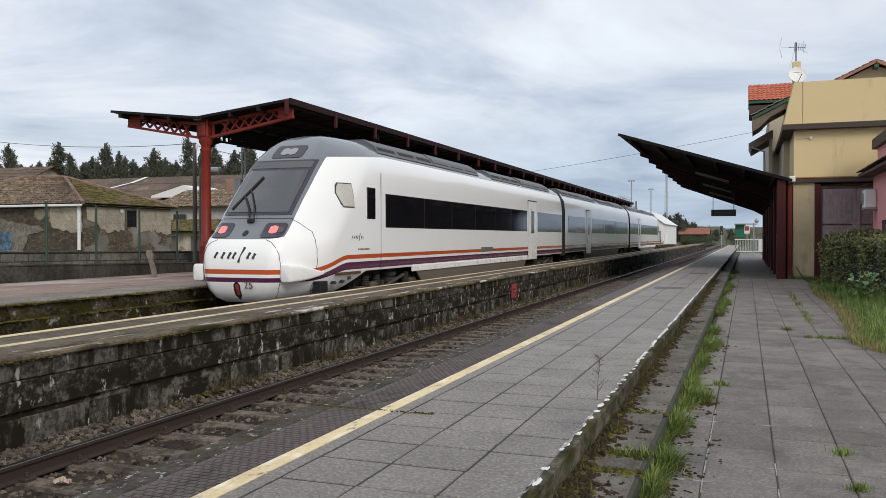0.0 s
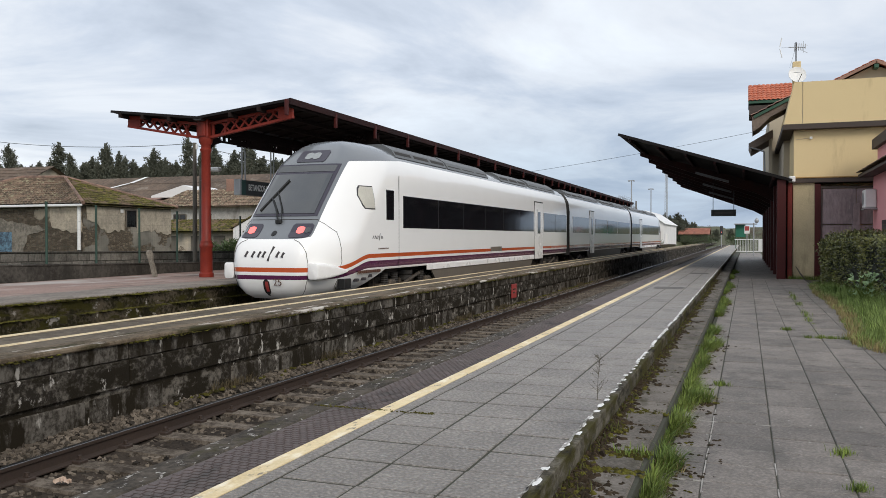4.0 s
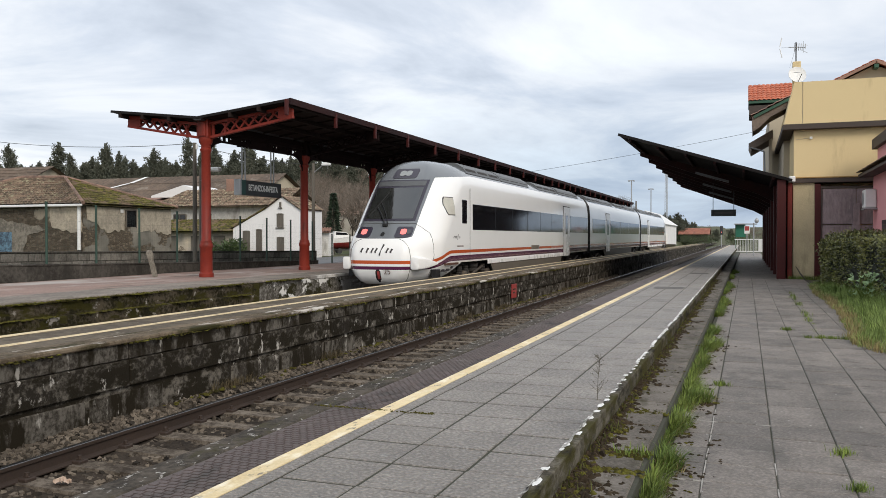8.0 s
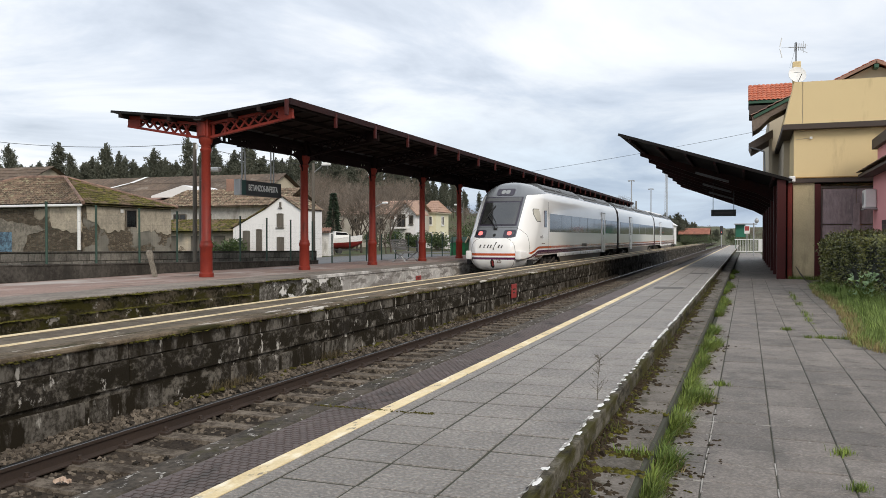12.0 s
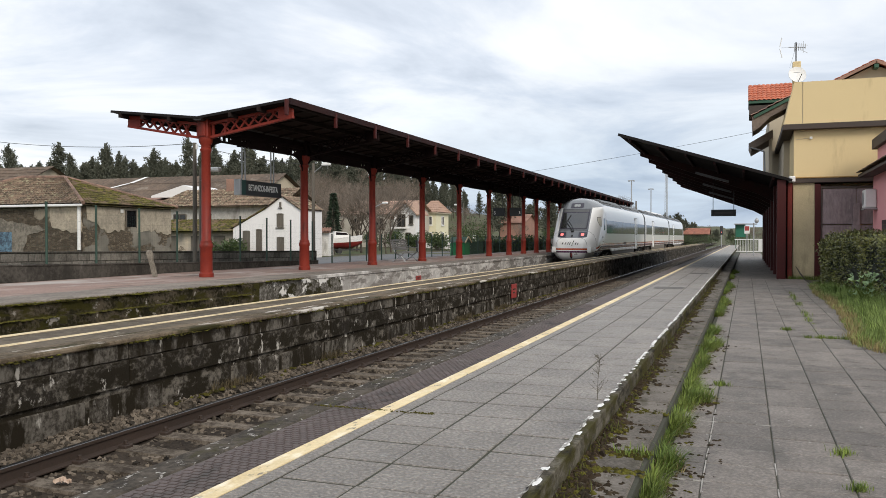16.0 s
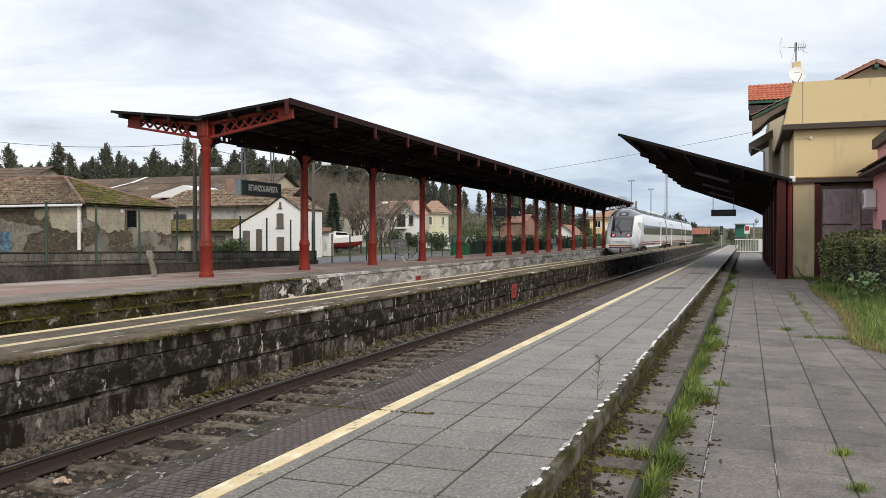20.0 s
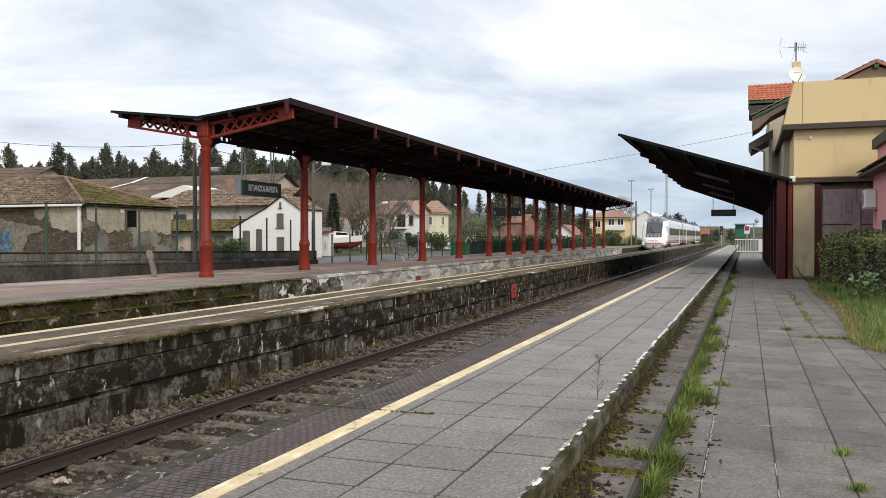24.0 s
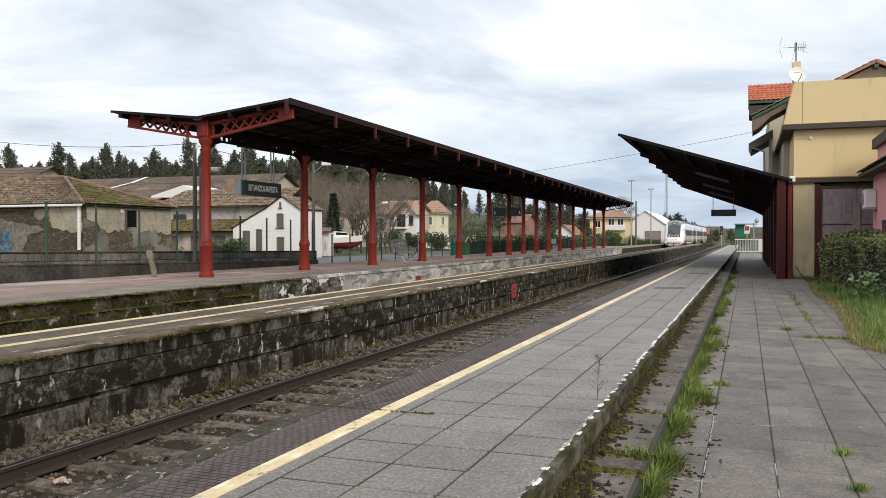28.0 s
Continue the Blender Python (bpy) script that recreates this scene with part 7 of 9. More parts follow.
def villas():
    a = gable_house("white_villa", "white two-storey villa with a clay roof and balcony", -45.4, -37.0, 87, 96, 0.2, 4.15, 5.75, M_VILLAWALL, M_FADEDTILE, ridge="x", over=0.4)
    part("front_gable", Build().prism([(-37.6, 0.2), (-34.95, 0.2), (-34.95, 4.15), (-36.05, 5.30), (-37.6, 3.75)], 85.5, 88.2, "y"), M_WHITEPLASTER, a, "white front gable")
    part("gable_roof", Build().prism([(-38.0, 3.55), (-36.05, 5.52), (-34.6, 4.0), (-34.6, 3.85), (-36.05, 5.36), (-38.0, 3.40)], 84.9, 88.6, "y"), M_FADEDTILE, a, "faded clay gable roof")
    bal = part("balcony", Build().box(-37.6, -36.0, 84.6, 85.5, 2.35, 2.52, 0.01), M_WHITEPLASTER, a, "balcony")
    for i in range(11):
        part("baluster", Build().tube((-37.55 + i * 0.15, 84.65, 2.52), (-37.55 + i * 0.15, 84.65, 3.42), 0.025, n=5), M_DKSTEEL, bal)
    part("balcony_rail", Build().box(-37.6, -36.0, 84.62, 84.68, 3.40, 3.46), M_DKSTEEL, bal, "dark railing")
    window_part(a, "y", -37.2, -36.2, 2.55, 4.0, 85.5, M_WOOD)
    window_part(a, "y", -35.75, -35.25, 2.85, 3.85, 85.5, M_WOOD)
    window_part(a, "y", -36.2, -35.5, 0.9, 1.9, 85.5, M_WOOD)
    for u0 in (-43.6, -40.6):
        window_part(a, "y", u0, u0 + 1.0, 2.4, 3.6, 87, M_WOOD)
    c = thing("cream_villa", "cream villa with a faded orange hipped roof", "house")
    part("wall", Build().box(-38.1, -36.1, 95, 99.5, 0.2, 4.5), mat("cream_stucco", (0.78, 0.74, 0.54), 0.9, col2=(0.66, 0.62, 0.44), s1=0.6, s2=8), c)
    hip_roof(c, -38.1, -36.1, 95, 99.5, 4.5, 6.0, 0.55, M_FADEDTILE, over=0.35)
    for z0 in (2.9, 0.9):
        window_part(c, "y", -37.2, -36.6, z0, z0 + 1.1, 95, M_WHITE)
        window_part(c, "x", 96.8, 97.8, z0, z0 + 1.1, -36.1, M_WHITE)
    wall = thing("white_garden_wall", "low white garden wall with posts", "wall")
    part("base", Build().box(-34, -27.5, 84, 84.2, 0, 0.85, 0.02), M_WHITEPLASTER, wall)
    for i in range(5):
        part("post", Build().box(-33.9 + i * 1.55, -33.6 + i * 1.55, 83.95, 84.25, 0, 1.6, 0.02), M_WHITEPLASTER, wall)
    y = thing("yellow_house", "yellow two-storey house with a faded hipped roof", "house")
    part("wall", Build().box(-24.2, -18.4, 135, 144, 0.0, 4.55), mat("bright_yellow_stucco", (0.86, 0.70, 0.38), 0.9, col2=(0.74, 0.59, 0.31), s1=0.6, s2=8), y, "bright yellow wall")
    hip_roof(y, -24.2, -18.4, 135, 144, 4.58, 6.0, 2.0, M_FADEDTILE)
    part("balcony", Build().box(-21.6, -18.4, 134.2, 135, 2.5, 2.7, 0.02).box(-21.6, -18.4, 134.2, 134.28, 2.7, 3.4, 0.02), M_WHITE, y, "white balcony")
    for u0, z0 in ((-23.4, 3.0), (-21.2, 3.3), (-19.7, 3.3), (-23.4, 0.9), (-20.6, 0.9)):
        window_part(y, "y", u0, u0 + 1.0, z0, z0 + 1.1, 135, M_WHITE)
    s = gable_house("white_shed", "white industrial shed with a shallow roof", -21.5, -14.7, 160, 190, -0.3, 4.1, 6.45, M_WHITEPLASTER, M_WHITE, ridge="y", over=0.3, tiles=False)
    part("shed_door", Build().box(-18.2, -15.2, 159.93, 160.02, -0.2, 2.6, 0.02), M_GREYMETAL, s, "grey shed door")
    o = gable_house("orange_roof_house", "low house with a wide orange roof", -17.5, -10.2, 240, 250, 0.0, 2.3, 3.9, M_GREYWALL, M_FADEORANGE, ridge="x", over=0.6)
    k = gable_house("brick_house", "small reddish house between trees", -35.2, -31.5, 120, 128, 0.6, 3.6, 4.9, M_RIDGE, M_RIDGE, ridge="x")
    w = gable_house("small_white_house", "small white house with a red roof", -28.2, -24.9, 125, 133, 0.3, 1.9, 3.3, M_WHITEPLASTER, M_RIDGE, ridge="y")


villas()

# ---------------------------------------------------------------- poles, lamps, wires
def wood_pole():
    root = thing("utility_pole", "weathered wooden utility pole", "pole", pose(-18.0, 23.75, -0.1))
    part("pole", Build().tube((0, 0, 0), (0, 0, 4.78), 0.085, 0.065, n=12), M_WOOD, root, smooth=True)
    part("insulator", Build().tube((0.08, 0, 4.55), (0.08, 0, 4.72), 0.035, n=8), M_WHITE, root)
    return root


wood_pole()


def wire(name, p, q, sag, r=0.012):
    b = Build()
    p, q = Vector(p), Vector(q)
    pts = [p.lerp(q, i / 16) - Vector((0, 0, sag * 4 * (i / 16) * (1 - i / 16))) for i in range(17)]
    for s, t in zip(pts, pts[1:]):
        b.tube(s, t, r, n=4, caps=False)
    tagged(part(name, b, M_RUBBER), "thin black overhead cable", "cable")


wire("overhead_cable", (-18.0, 23.75, 4.66), (-36.0, 25.0, 6.6), 0.55)
wire("overhead_cable", (-18.0, 23.75, 4.60), (-20.2, 35.6, 5.0), 0.15)
wire("overhead_cable", (-16.5, 60, 6.15), (4.0, 60, 9.2), 0.15, 0.014)


def street_lamp(x, y, z0, h, arm, r=0.06):
    root = thing("street_lamp", "slim grey street lamp with a white head", "street lamp", pose(x, y, z0), group="street lamps by the lane")
    part("pole", Build().tube((0, 0, 0), (0, 0, h), r, r * 0.7, n=8), M_WOOD, root)
    part("arm", Build().tube((0, 0, h - 0.5), (arm, -arm * 0.2, h - 0.12), 0.025, n=6), M_STEEL, root)
    part("lamp_head", Build().box(arm - 0.05, arm + 0.38, -arm * 0.2 - 0.10, -arm * 0.2 + 0.10, h - 0.18, h - 0.02, 0.04), M_WHITE, root, "white lamp head")


street_lamp(-19.98, 35.6, -0.1, 5.15, 0.62, 0.10)
street_lamp(-18.4, 24.6, -0.1, 4.0, 0.55)
street_lamp(-26.9, 57, -0.1, 4.2, 1.0)
street_lamp(-26.0, 76, 0.1, 4.6, -1.0)


def yard_light(x, y, h):
    root = thing("platform_light_mast", "tall steel light mast with twin floodlights", "light mast", pose(x, y, -0.2), group="platform light masts")
    part("mast", Build().tube((0, 0, 0), (0, 0, h), 0.10, 0.07, n=10), M_STEEL, root)
    part("cross_arm", Build().box(-0.32, 0.32, -0.04, 0.04, h - 0.02, h + 0.06), M_STEEL, root)
    for s in (-0.30, 0.30):
        part("floodlight", Build().box(s - 0.12, s + 0.12, -0.25, 0.10, h - 0.14, h + 0.04, 0.03), M_STEEL, root)


yard_light(-14.5, 112, 9.2)
yard_light(-14.5, 136, 9.4)
tp = thing("tall_dark_pole", "dark wooden pole beside the white shed", "pole", pose(-15.5, 125, -0.2))
part("pole", Build().tube((0, 0, 0), (0, 0, 7.0), 0.14, 0.11, n=8), M_WOOD, tp)


def radio_mast():
    root = thing("lattice_mast", "slender grey lattice radio mast", "mast", pose(-17.8, 200, -0.3))
    for x, y in ((-0.35, -0.2), (0.35, -0.2), (0, 0.4)):
        part("leg", Build().tube((x, y, 0), (x * 0.6, y * 0.6, 18.6), 0.06, n=5), M_STEEL, root)
    b = Build()
    for i in range(30):
        z = i * 0.62
        k = 1 - 0.4 * z / 18.6
        b.bar((-0.35 * k, -0.2 * k, z), (0.35 * k, -0.2 * k, z + 0.62), 0.04, 0.04)
        b.bar((0.35 * k, -0.2 * k, z), (0, 0.4 * k, z + 0.62), 0.04, 0.04)
    tagged(part("bracing", b, M_STEEL, root), kind="stuff")


radio_mast()


def small_sign(name, label, m, w, h):
    root = thing(name, label, "sign", m)
    part("plate", Build().box(-0.01, 0.012, -w / 2, w / 2, -h / 2, h / 2, 0.004), M_SIGNRED, root)
    part("text_bar", Build().box(0.012, 0.016, -w * 0.3, w * 0.25, h * 0.08, h * 0.18).box(0.012, 0.016, -w * 0.3, w * 0.1, -h * 0.16, -h * 0.06), M_COPE, root, "pale bars of lettering")


small_sign("track_warning_plate", "faded red warning plate on the island wall", pose(-6.555, 23.85, -0.22), 0.52, 0.42)
small_sign("edge_warning_plate", "small red warning plate on the far platform edge", pose(-11.655, 28.8, -0.14), 0.5, 0.16)


def platform_end():
    f = thing("white_railing", "white railing panel at the end of the path", "railing", pose(0, 95, -0.3))
    for i in range(18):
        part("bar", Build().box(-1.1 + i * 0.165, -1.07 + i * 0.165, -0.02, 0.02, 0.1, 1.45, 0.005), M_WHITE, f)
    part("rail", Build().box(-1.2, 1.9, -0.03, 0.03, 1.4, 1.5, 0.01), M_WHITE, f)
    part("rail", Build().box(-1.2, 1.9, -0.03, 0.03, 0.1, 0.2, 0.01), M_WHITE, f)
    part("panel", Build().box(1.2, 1.9, -0.02, 0.02, 0.2, 1.4, 0.01), M_WHITE, f)
    k = thing("green_shelter", "green framed platform shelter", "shelter", pose(-0.2, 104, -0.3))
    for x in (-1.0, 1.0):
        part("post", Build().box(x - 0.06, x + 0.06, -0.06, 0.06, 0, 3.2, 0.01), M_GREENPAINT, k)
    part("panel", Build().box(-1.0, 0.1, -0.02, 0.02, 1.7, 3.2, 0.01), mat("teal_panel", (0.02, 0.16, 0.10), 0.5), k, "green panel")
    part("roof", Build().box(-1.2, 1.4, -0.6, 0.6, 3.2, 3.32, 0.02), M_STEEL, k)
    s = thing("red_notice_board", "small red and white notice board on a post", "sign", pose(0.05, 88, -0.3))
    part("post", Build().tube((0, 0, 0), (0, 0, 2.9), 0.04, n=8), M_STEEL, s)
    part("board", Build().box(-0.25, 0.25, -0.05, 0.03, 2.05, 2.85, 0.02), M_WHITE, s)
    part("face", Build().box(-0.2, 0.2, -0.06, -0.045, 2.35, 2.80, 0.01), M_SIGNRED, s)
    l = thing("path_lamp", "grey lamp post with a white round head", "street lamp", pose(0.62, 80, -0.3))
    part("pole", Build().tube((0, 0, 0), (0, 0, 3.0), 0.06, n=8), M_STEEL, l)
    part("lamp_head", Build().lathe([(0.1, 3.0), (0.18, 3.10), (0.19, 3.22), (0.12, 3.36), (0.02, 3.48)], 0.25, 0, n=12), M_STEEL, l)
    g = thing("railway_signal", "railway signal showing red", "signal", pose(-3.8, 140, -0.8))
    part("post", Build().tube((0, 0, 0), (0, 0, 3.4), 0.07, n=8), M_STEEL, g)
    part("head", Build().box(-0.25, 0.25, -0.12, 0.12, 2.6, 4.0, 0.05), M_DKSTEEL, g)
    part("red_lamp", Build().tube((0, -0.15, 3.0), (0, -0.12, 3.0), 0.07, n=12), M_TAIL, g, "glowing red lamp")
    w = thing("white_cabinet", "small white trackside cabinet", "cabinet", pose(-15.2, 165, -0.4))
    part("case", Build().box(-0.9, 0.9, -0.5, 0.5, 0, 2.4, 0.04), M_WHITE, w)


platform_end()

# ---------------------------------------------------------------- trees
def rand_dir(r):
    a, z = r.uniform(0, 2 * math.pi), r.uniform(-1, 1)
    k = math.sqrt(1 - z * z)
    return Vector((k * math.cos(a), k * math.sin(a), z))


def leaf_quad(b, p, d, n, l, w):
    """One leaf: a folded diamond at p, along d."""
    s = d.cross(n)
    s = s.normalized() if s.length > 1e-3 else Vector((1, 0, 0))
    b.add([p, p + d * l * 0.5 + s * w * 0.5, p + d * l, p + d * l * 0.5 - s * w * 0.5 - n * w * 0.15], [(0, 1, 2, 3)])


def euca_tree(seed, h, spread, leaves=4200):
    """Tall eucalyptus: slim trunk, rising limbs, clumps of leaves with gaps."""
    r = random.Random(seed)
    tr, cr = Build(), Build()
    pts = [Vector((0, 0, -0.6))]
    for i in range(6):
        pts.append(Vector((r.uniform(-.25, .25) * i * 0.3, r.uniform(-.25, .25) * i * 0.3, h * (i + 1) / 6.3)))
    for i, (p, q) in enumerate(zip(pts, pts[1:])):
        tr.tube(p, q, 0.20 * (1 - i / 7) * h / 12, 0.20 * (1 - (i + 1) / 7) * h / 12, n=6, caps=False)
    ph = r.uniform(0, 6)
    for i in range(46):
        f = 0.20 + 0.78 * (i + r.random()) / 46
        base = pts[0].lerp(pts[-1], f)
        a = i * 2.4 + ph + r.uniform(-0.5, 0.5)
        out = spread * (1.04 - f) ** 0.55 * r.uniform(0.25, 1.1) * (0.85 + 0.3 * math.sin(a * 2 + ph))
        tip = base + Vector((out * math.cos(a), out * math.sin(a), out * r.uniform(0.1, 0.6)))
        tr.tube(base, tip, 0.05 * h / 12, 0.02, n=4, caps=False)
        rad = spread * r.uniform(0.16, 0.36) * (1.25 - 0.7 * f)
        for _ in range(leaves // 46):
            u = r.random()
            p = base.lerp(tip, 0.25 + 0.85 * u) + rand_dir(r) * rad * r.random() ** 0.5
            d = (rand_dir(r) + Vector((0, 0, -0.4))).normalized()
            leaf_quad(cr, p, d, rand_dir(r), r.uniform(0.20, 0.44), r.uniform(0.11, 0.24))
    for _ in range(60):
        p = pts[-1] + Vector((r.gauss(0, 0.12), r.gauss(0, 0.12), r.uniform(-0.8, 0.5)))
        leaf_quad(cr, p, Vector((r.uniform(-.4, .4), r.uniform(-.4, .4), 1)).normalized(), rand_dir(r), r.uniform(0.3, 0.5), r.uniform(0.12, 0.25))
    return tr, cr


def bare_tree(seed, h):
    """Leafless tree: limbs fork down to thin twigs."""
    r = random.Random(seed)
    tr, tw = Build(), Build()

    def grow(p, d, l, rad, lev):
        q = p + d * l
        (tr if lev < 2 else tw).tube(p, q, rad, rad * 0.65, n=5 if lev < 2 else 3, caps=False)
        if lev >= 5:
            return
        for _ in range(3 if lev > 0 else 4):
            nd = (d * 0.9 + rand_dir(r) * 0.62 + Vector((0, 0, 0.18))).normalized()
            grow(p.lerp(q, r.uniform(0.55, 1.0)), nd, l * r.uniform(0.60, 0.82), max(0.012, rad * 0.55), lev + 1)

    grow(Vector((0, 0, -0.5)), Vector((r.uniform(-.1, .1), r.uniform(-.1, .1), 1)).normalized(), h * 0.30, h * 0.014, 0)
    return tr, tw


def conifer_tree(seed, h, w):
    r = random.Random(seed)
    tr, cr = Build(), Build()
    tr.tube((0, 0, -0.3), (0, 0, h * 0.97), 0.12, 0.02, n=6, caps=False)
    for _ in range(1500):
        f = r.random() ** 0.8
        a = r.uniform(0, 2 * math.pi)
        rad = w * (1 - f) * r.uniform(0.25, 1.0) * (0.8 + 0.25 * math.sin(a * 3 + f * 9))
        p = Vector((rad * math.cos(a), rad * math.sin(a), 0.12 * h + f * h * 0.88))
        d = Vector((math.cos(a), math.sin(a), -0.25)).normalized()
        leaf_quad(cr, p, d, rand_dir(r), r.uniform(0.2, 0.4), r.uniform(0.1, 0.2))
    return tr, cr


def shrub(seed, rx, ry, rz, leaves, size):
    r = random.Random(seed)
    st, cr = Build(), Build()
    lobes = [(Vector((r.uniform(-.6, .6) * rx, r.uniform(-.6, .6) * ry, rz * r.uniform(0.35, 0.75))), r.uniform(0.35, 0.6)) for _ in range(9)]
    for c, k in lobes:
        st.tube((0, 0, -0.2), c, 0.03, 0.012, n=4, caps=False)
        for _ in range(leaves // 9):
            q = rand_dir(r) * r.random() ** 0.35
            p = c + Vector((q.x * rx * k, q.y * ry * k, q.z * rz * k * 0.9))
            if p.z > 0.02:
                leaf_quad(cr, p, rand_dir(r), rand_dir(r), size * r.uniform(0.6, 1.3), size * r.uniform(0.4, 0.8))
    return st, cr


def plant_thing(name, label, category, pair, mats_, names, group=""):
    root = thing(name, label, category, group=group)
    part(names[0], pair[0], mats_[0], root, fix=False)
    part(names[1], pair[1], mats_[1], root, fix=False)
    return root


def at(ob, x, y, turn, used, size=1.0):
    """The first place takes the thing itself, later ones take copies."""
    m = pose(x, y, ground_z(x, y), 0, 0, turn) @ Matrix.Diagonal((size, size, size, 1))
    if ob.name not in used:
        used.add(ob.name)
        ob.matrix_world = m
        return ob
    return copy_thing(ob, m)


USED = set()
r = random.Random(11)
EUCA = [plant_thing("eucalyptus", "tall dark eucalyptus with a ragged narrow crown", "tree", euca_tree(20 + i, h, w), (M_BARK, M_EUCA), ("trunk", "crown"), "eucalyptus trees on the hill")
        for i, (h, w) in enumerate(((11.5, 2.8), (10.2, 2.6), (9.2, 2.9), (11.0, 3.6), (8, 2.8), (13.5, 3.5), (6.5, 3.2)))]
BARE = [plant_thing("bare_tree", "leafless winter tree with fine grey-brown twigs", "tree", bare_tree(40 + i, h), (M_BARK, M_TWIG), ("trunk", "twig_crown"), "bare trees on the slope")
        for i, h in enumerate((9, 10.5, 8, 7))]


def grown(k, px_, d, top, wide):
    """A tree in the direction px_, d metres off, grown until its tip stands at the line of sight top."""
    t = (px_ - 784) / 1450
    x, y = d * (0.9379 * t - 0.3472), d * (0.3473 * t + 0.9377)
    z = ground_z(x, y)
    s = (1.40 + (420 - top) * d / 1450 - z) / (EUCA_H[k] + 0.35)
    m = pose(x, y, z, 0, 0, r.uniform(0, 360)) @ Matrix.Diagonal((s * wide, s * wide, s, 1))
    ob = EUCA[k]
    if ob.name not in USED:
        USED.add(ob.name)
        ob.matrix_world = m
        return
    copy_thing(ob, m)


EUCA_H = (11.5, 10.2, 9.2, 11.0, 8, 13.5, 6.5)


def skyline():
    """Tree line of the hill: tall trees, and a lower band of crowns behind them."""
    tops = [(-14, 258), (14, 252), (24, 266), (72, 282), (88, 278), (105, 269), (126, 277), (134, 290), (152, 295), (175, 272), (190, 269), (212, 274), (219, 262), (241, 271), (256, 288), (272, 277), (285, 285), (297, 279), (305, 268),
            (313, 275), (332, 260), (356, 276), (382, 266), (400, 261), (415, 280), (436, 268), (447, 267), (459, 270), (484, 275), (507, 280), (528, 290)]
    for i, (px_, top) in enumerate(tops):
        grown((2, 3, 0, 5, 1)[i % 5], px_, 172 + r.uniform(-14, 10), top + 1, r.uniform(0.80, 1.05))
    for i in range(24):
        grown((2, 3, 1, 0)[i % 4], 384 + 6.6 * i + r.uniform(-3, 3), r.uniform(165, 185), r.uniform(272, 294), r.uniform(1.0, 1.3))
    for i in range(20):
        grown((2, 4, 3)[i % 3], 125 + 12.6 * i + r.uniform(-4, 4), r.uniform(172, 190), r.uniform(286, 301), r.uniform(1.0, 1.3))
    for i in range(95):
        grown((2, 4, 6, 3)[i % 4], -50 + 7.3 * i + r.uniform(-4, 4), r.uniform(180, 215), r.uniform(292, 306), r.uniform(1.0, 1.3))


skyline()
for far_px, far_top, far_k in ((1168, 386, 6), (1178, 375, 4), (1186, 372, 6), (1197, 380, 4), (1206, 375, 6), (1214, 386, 4), (1222, 384, 6), (1229, 392, 4)):
    grown(far_k, far_px, r.uniform(255, 275), far_top, 0.85)


def slope_woods():
    for _ in range(190):
        t = (r.uniform(520, 930) - 784) / 1450
        d = r.uniform(100, 190)
        x, y = d * (0.9379 * t - 0.3472), d * (0.3473 * t + 0.9377)
        if -42 < x < -29 and 83 < y < 101:
            continue
        if t > -0.03 and r.random() < 0.42:
            continue
        at(r.choice(BARE) if t < -0.03 else BARE[3], x, y, r.uniform(0, 360), USED, 1.0 if t < -0.03 else 0.72)
    for _ in range(75):
        t = (r.uniform(540, 1010) - 784) / 1450
        d = r.uniform(165, 235)
        x, y = d * (0.9379 * t - 0.3472), d * (0.3473 * t + 0.9377)
        at(EUCA[r.choice((0, 1, 2, 3, 4))], x, y, r.uniform(0, 360), USED, 1.0 if t < -0.02 else 0.68)
    for px_, d in ((600, 92), (622, 84), (640, 80), (655, 86), (612, 98), (575, 92), (700, 112), (672, 84), (650, 76), (664, 72), (684, 74), (632, 82), (693, 80)):
        t = (px_ - 784) / 1450
        at(BARE[r.choice((0, 2, 3))], d * (0.9379 * t - 0.3472), d * (0.3473 * t + 0.9377), r.uniform(0, 360), USED)
    for px_, d, k in ((885, 125, 2), (905, 130, 4), (940, 140, 6), (975, 150, 4), (1005, 155, 6), (1030, 165, 6), (1130, 190, 6)):
        t = (px_ - 784) / 1450
        at(EUCA[k], d * (0.9379 * t - 0.3472), d * (0.3473 * t + 0.9377), r.uniform(0, 360), USED)
    for px_, d, k in ((1178, 229, 6), (1192, 236, 6), (1206, 234, 6), (1220, 241, 6), (1252, 330, 6), (1266, 340, 6), (1292, 350, 6), (1150, 250, 6)):
        t = (px_ - 784) / 1450
        at(EUCA[k], d * (0.9379 * t - 0.3472), d * (0.3473 * t + 0.9377), r.uniform(0, 360), USED)


slope_woods()
for i, (px_, top) in enumerate(((1172, 386), (1181, 375), (1191, 381), (1198, 374), (1204, 376), (1222, 391), (1215, 392), (1228, 394))):
    grown((3, 6, 4)[i % 3], px_, 232 + 3 * i, top + 6, 1.9)
for px_ in (1100, 1104):
    t = (px_ - 784) / 1450
    at(BARE[1], 150 * (0.9379 * t - 0.3472), 150 * (0.3473 * t + 0.9377), px_, USED)
for _ in range(34):
    t = (r.uniform(1150, 1350) - 784) / 1450
    d = r.uniform(300, 420)
    at(r.choice((BARE[3], BARE[2], BARE[3])), d * (0.9379 * t - 0.3472), d * (0.3473 * t + 0.9377), r.uniform(0, 360), USED)
con = plant_thing("conifer", "small dark green conifer in a garden", "tree", conifer_tree(9, 5.3, 1.15), (M_BARK, M_CONIFER), ("trunk", "crown"))
con.matrix_world = pose(-34.2, 64.5, 0)
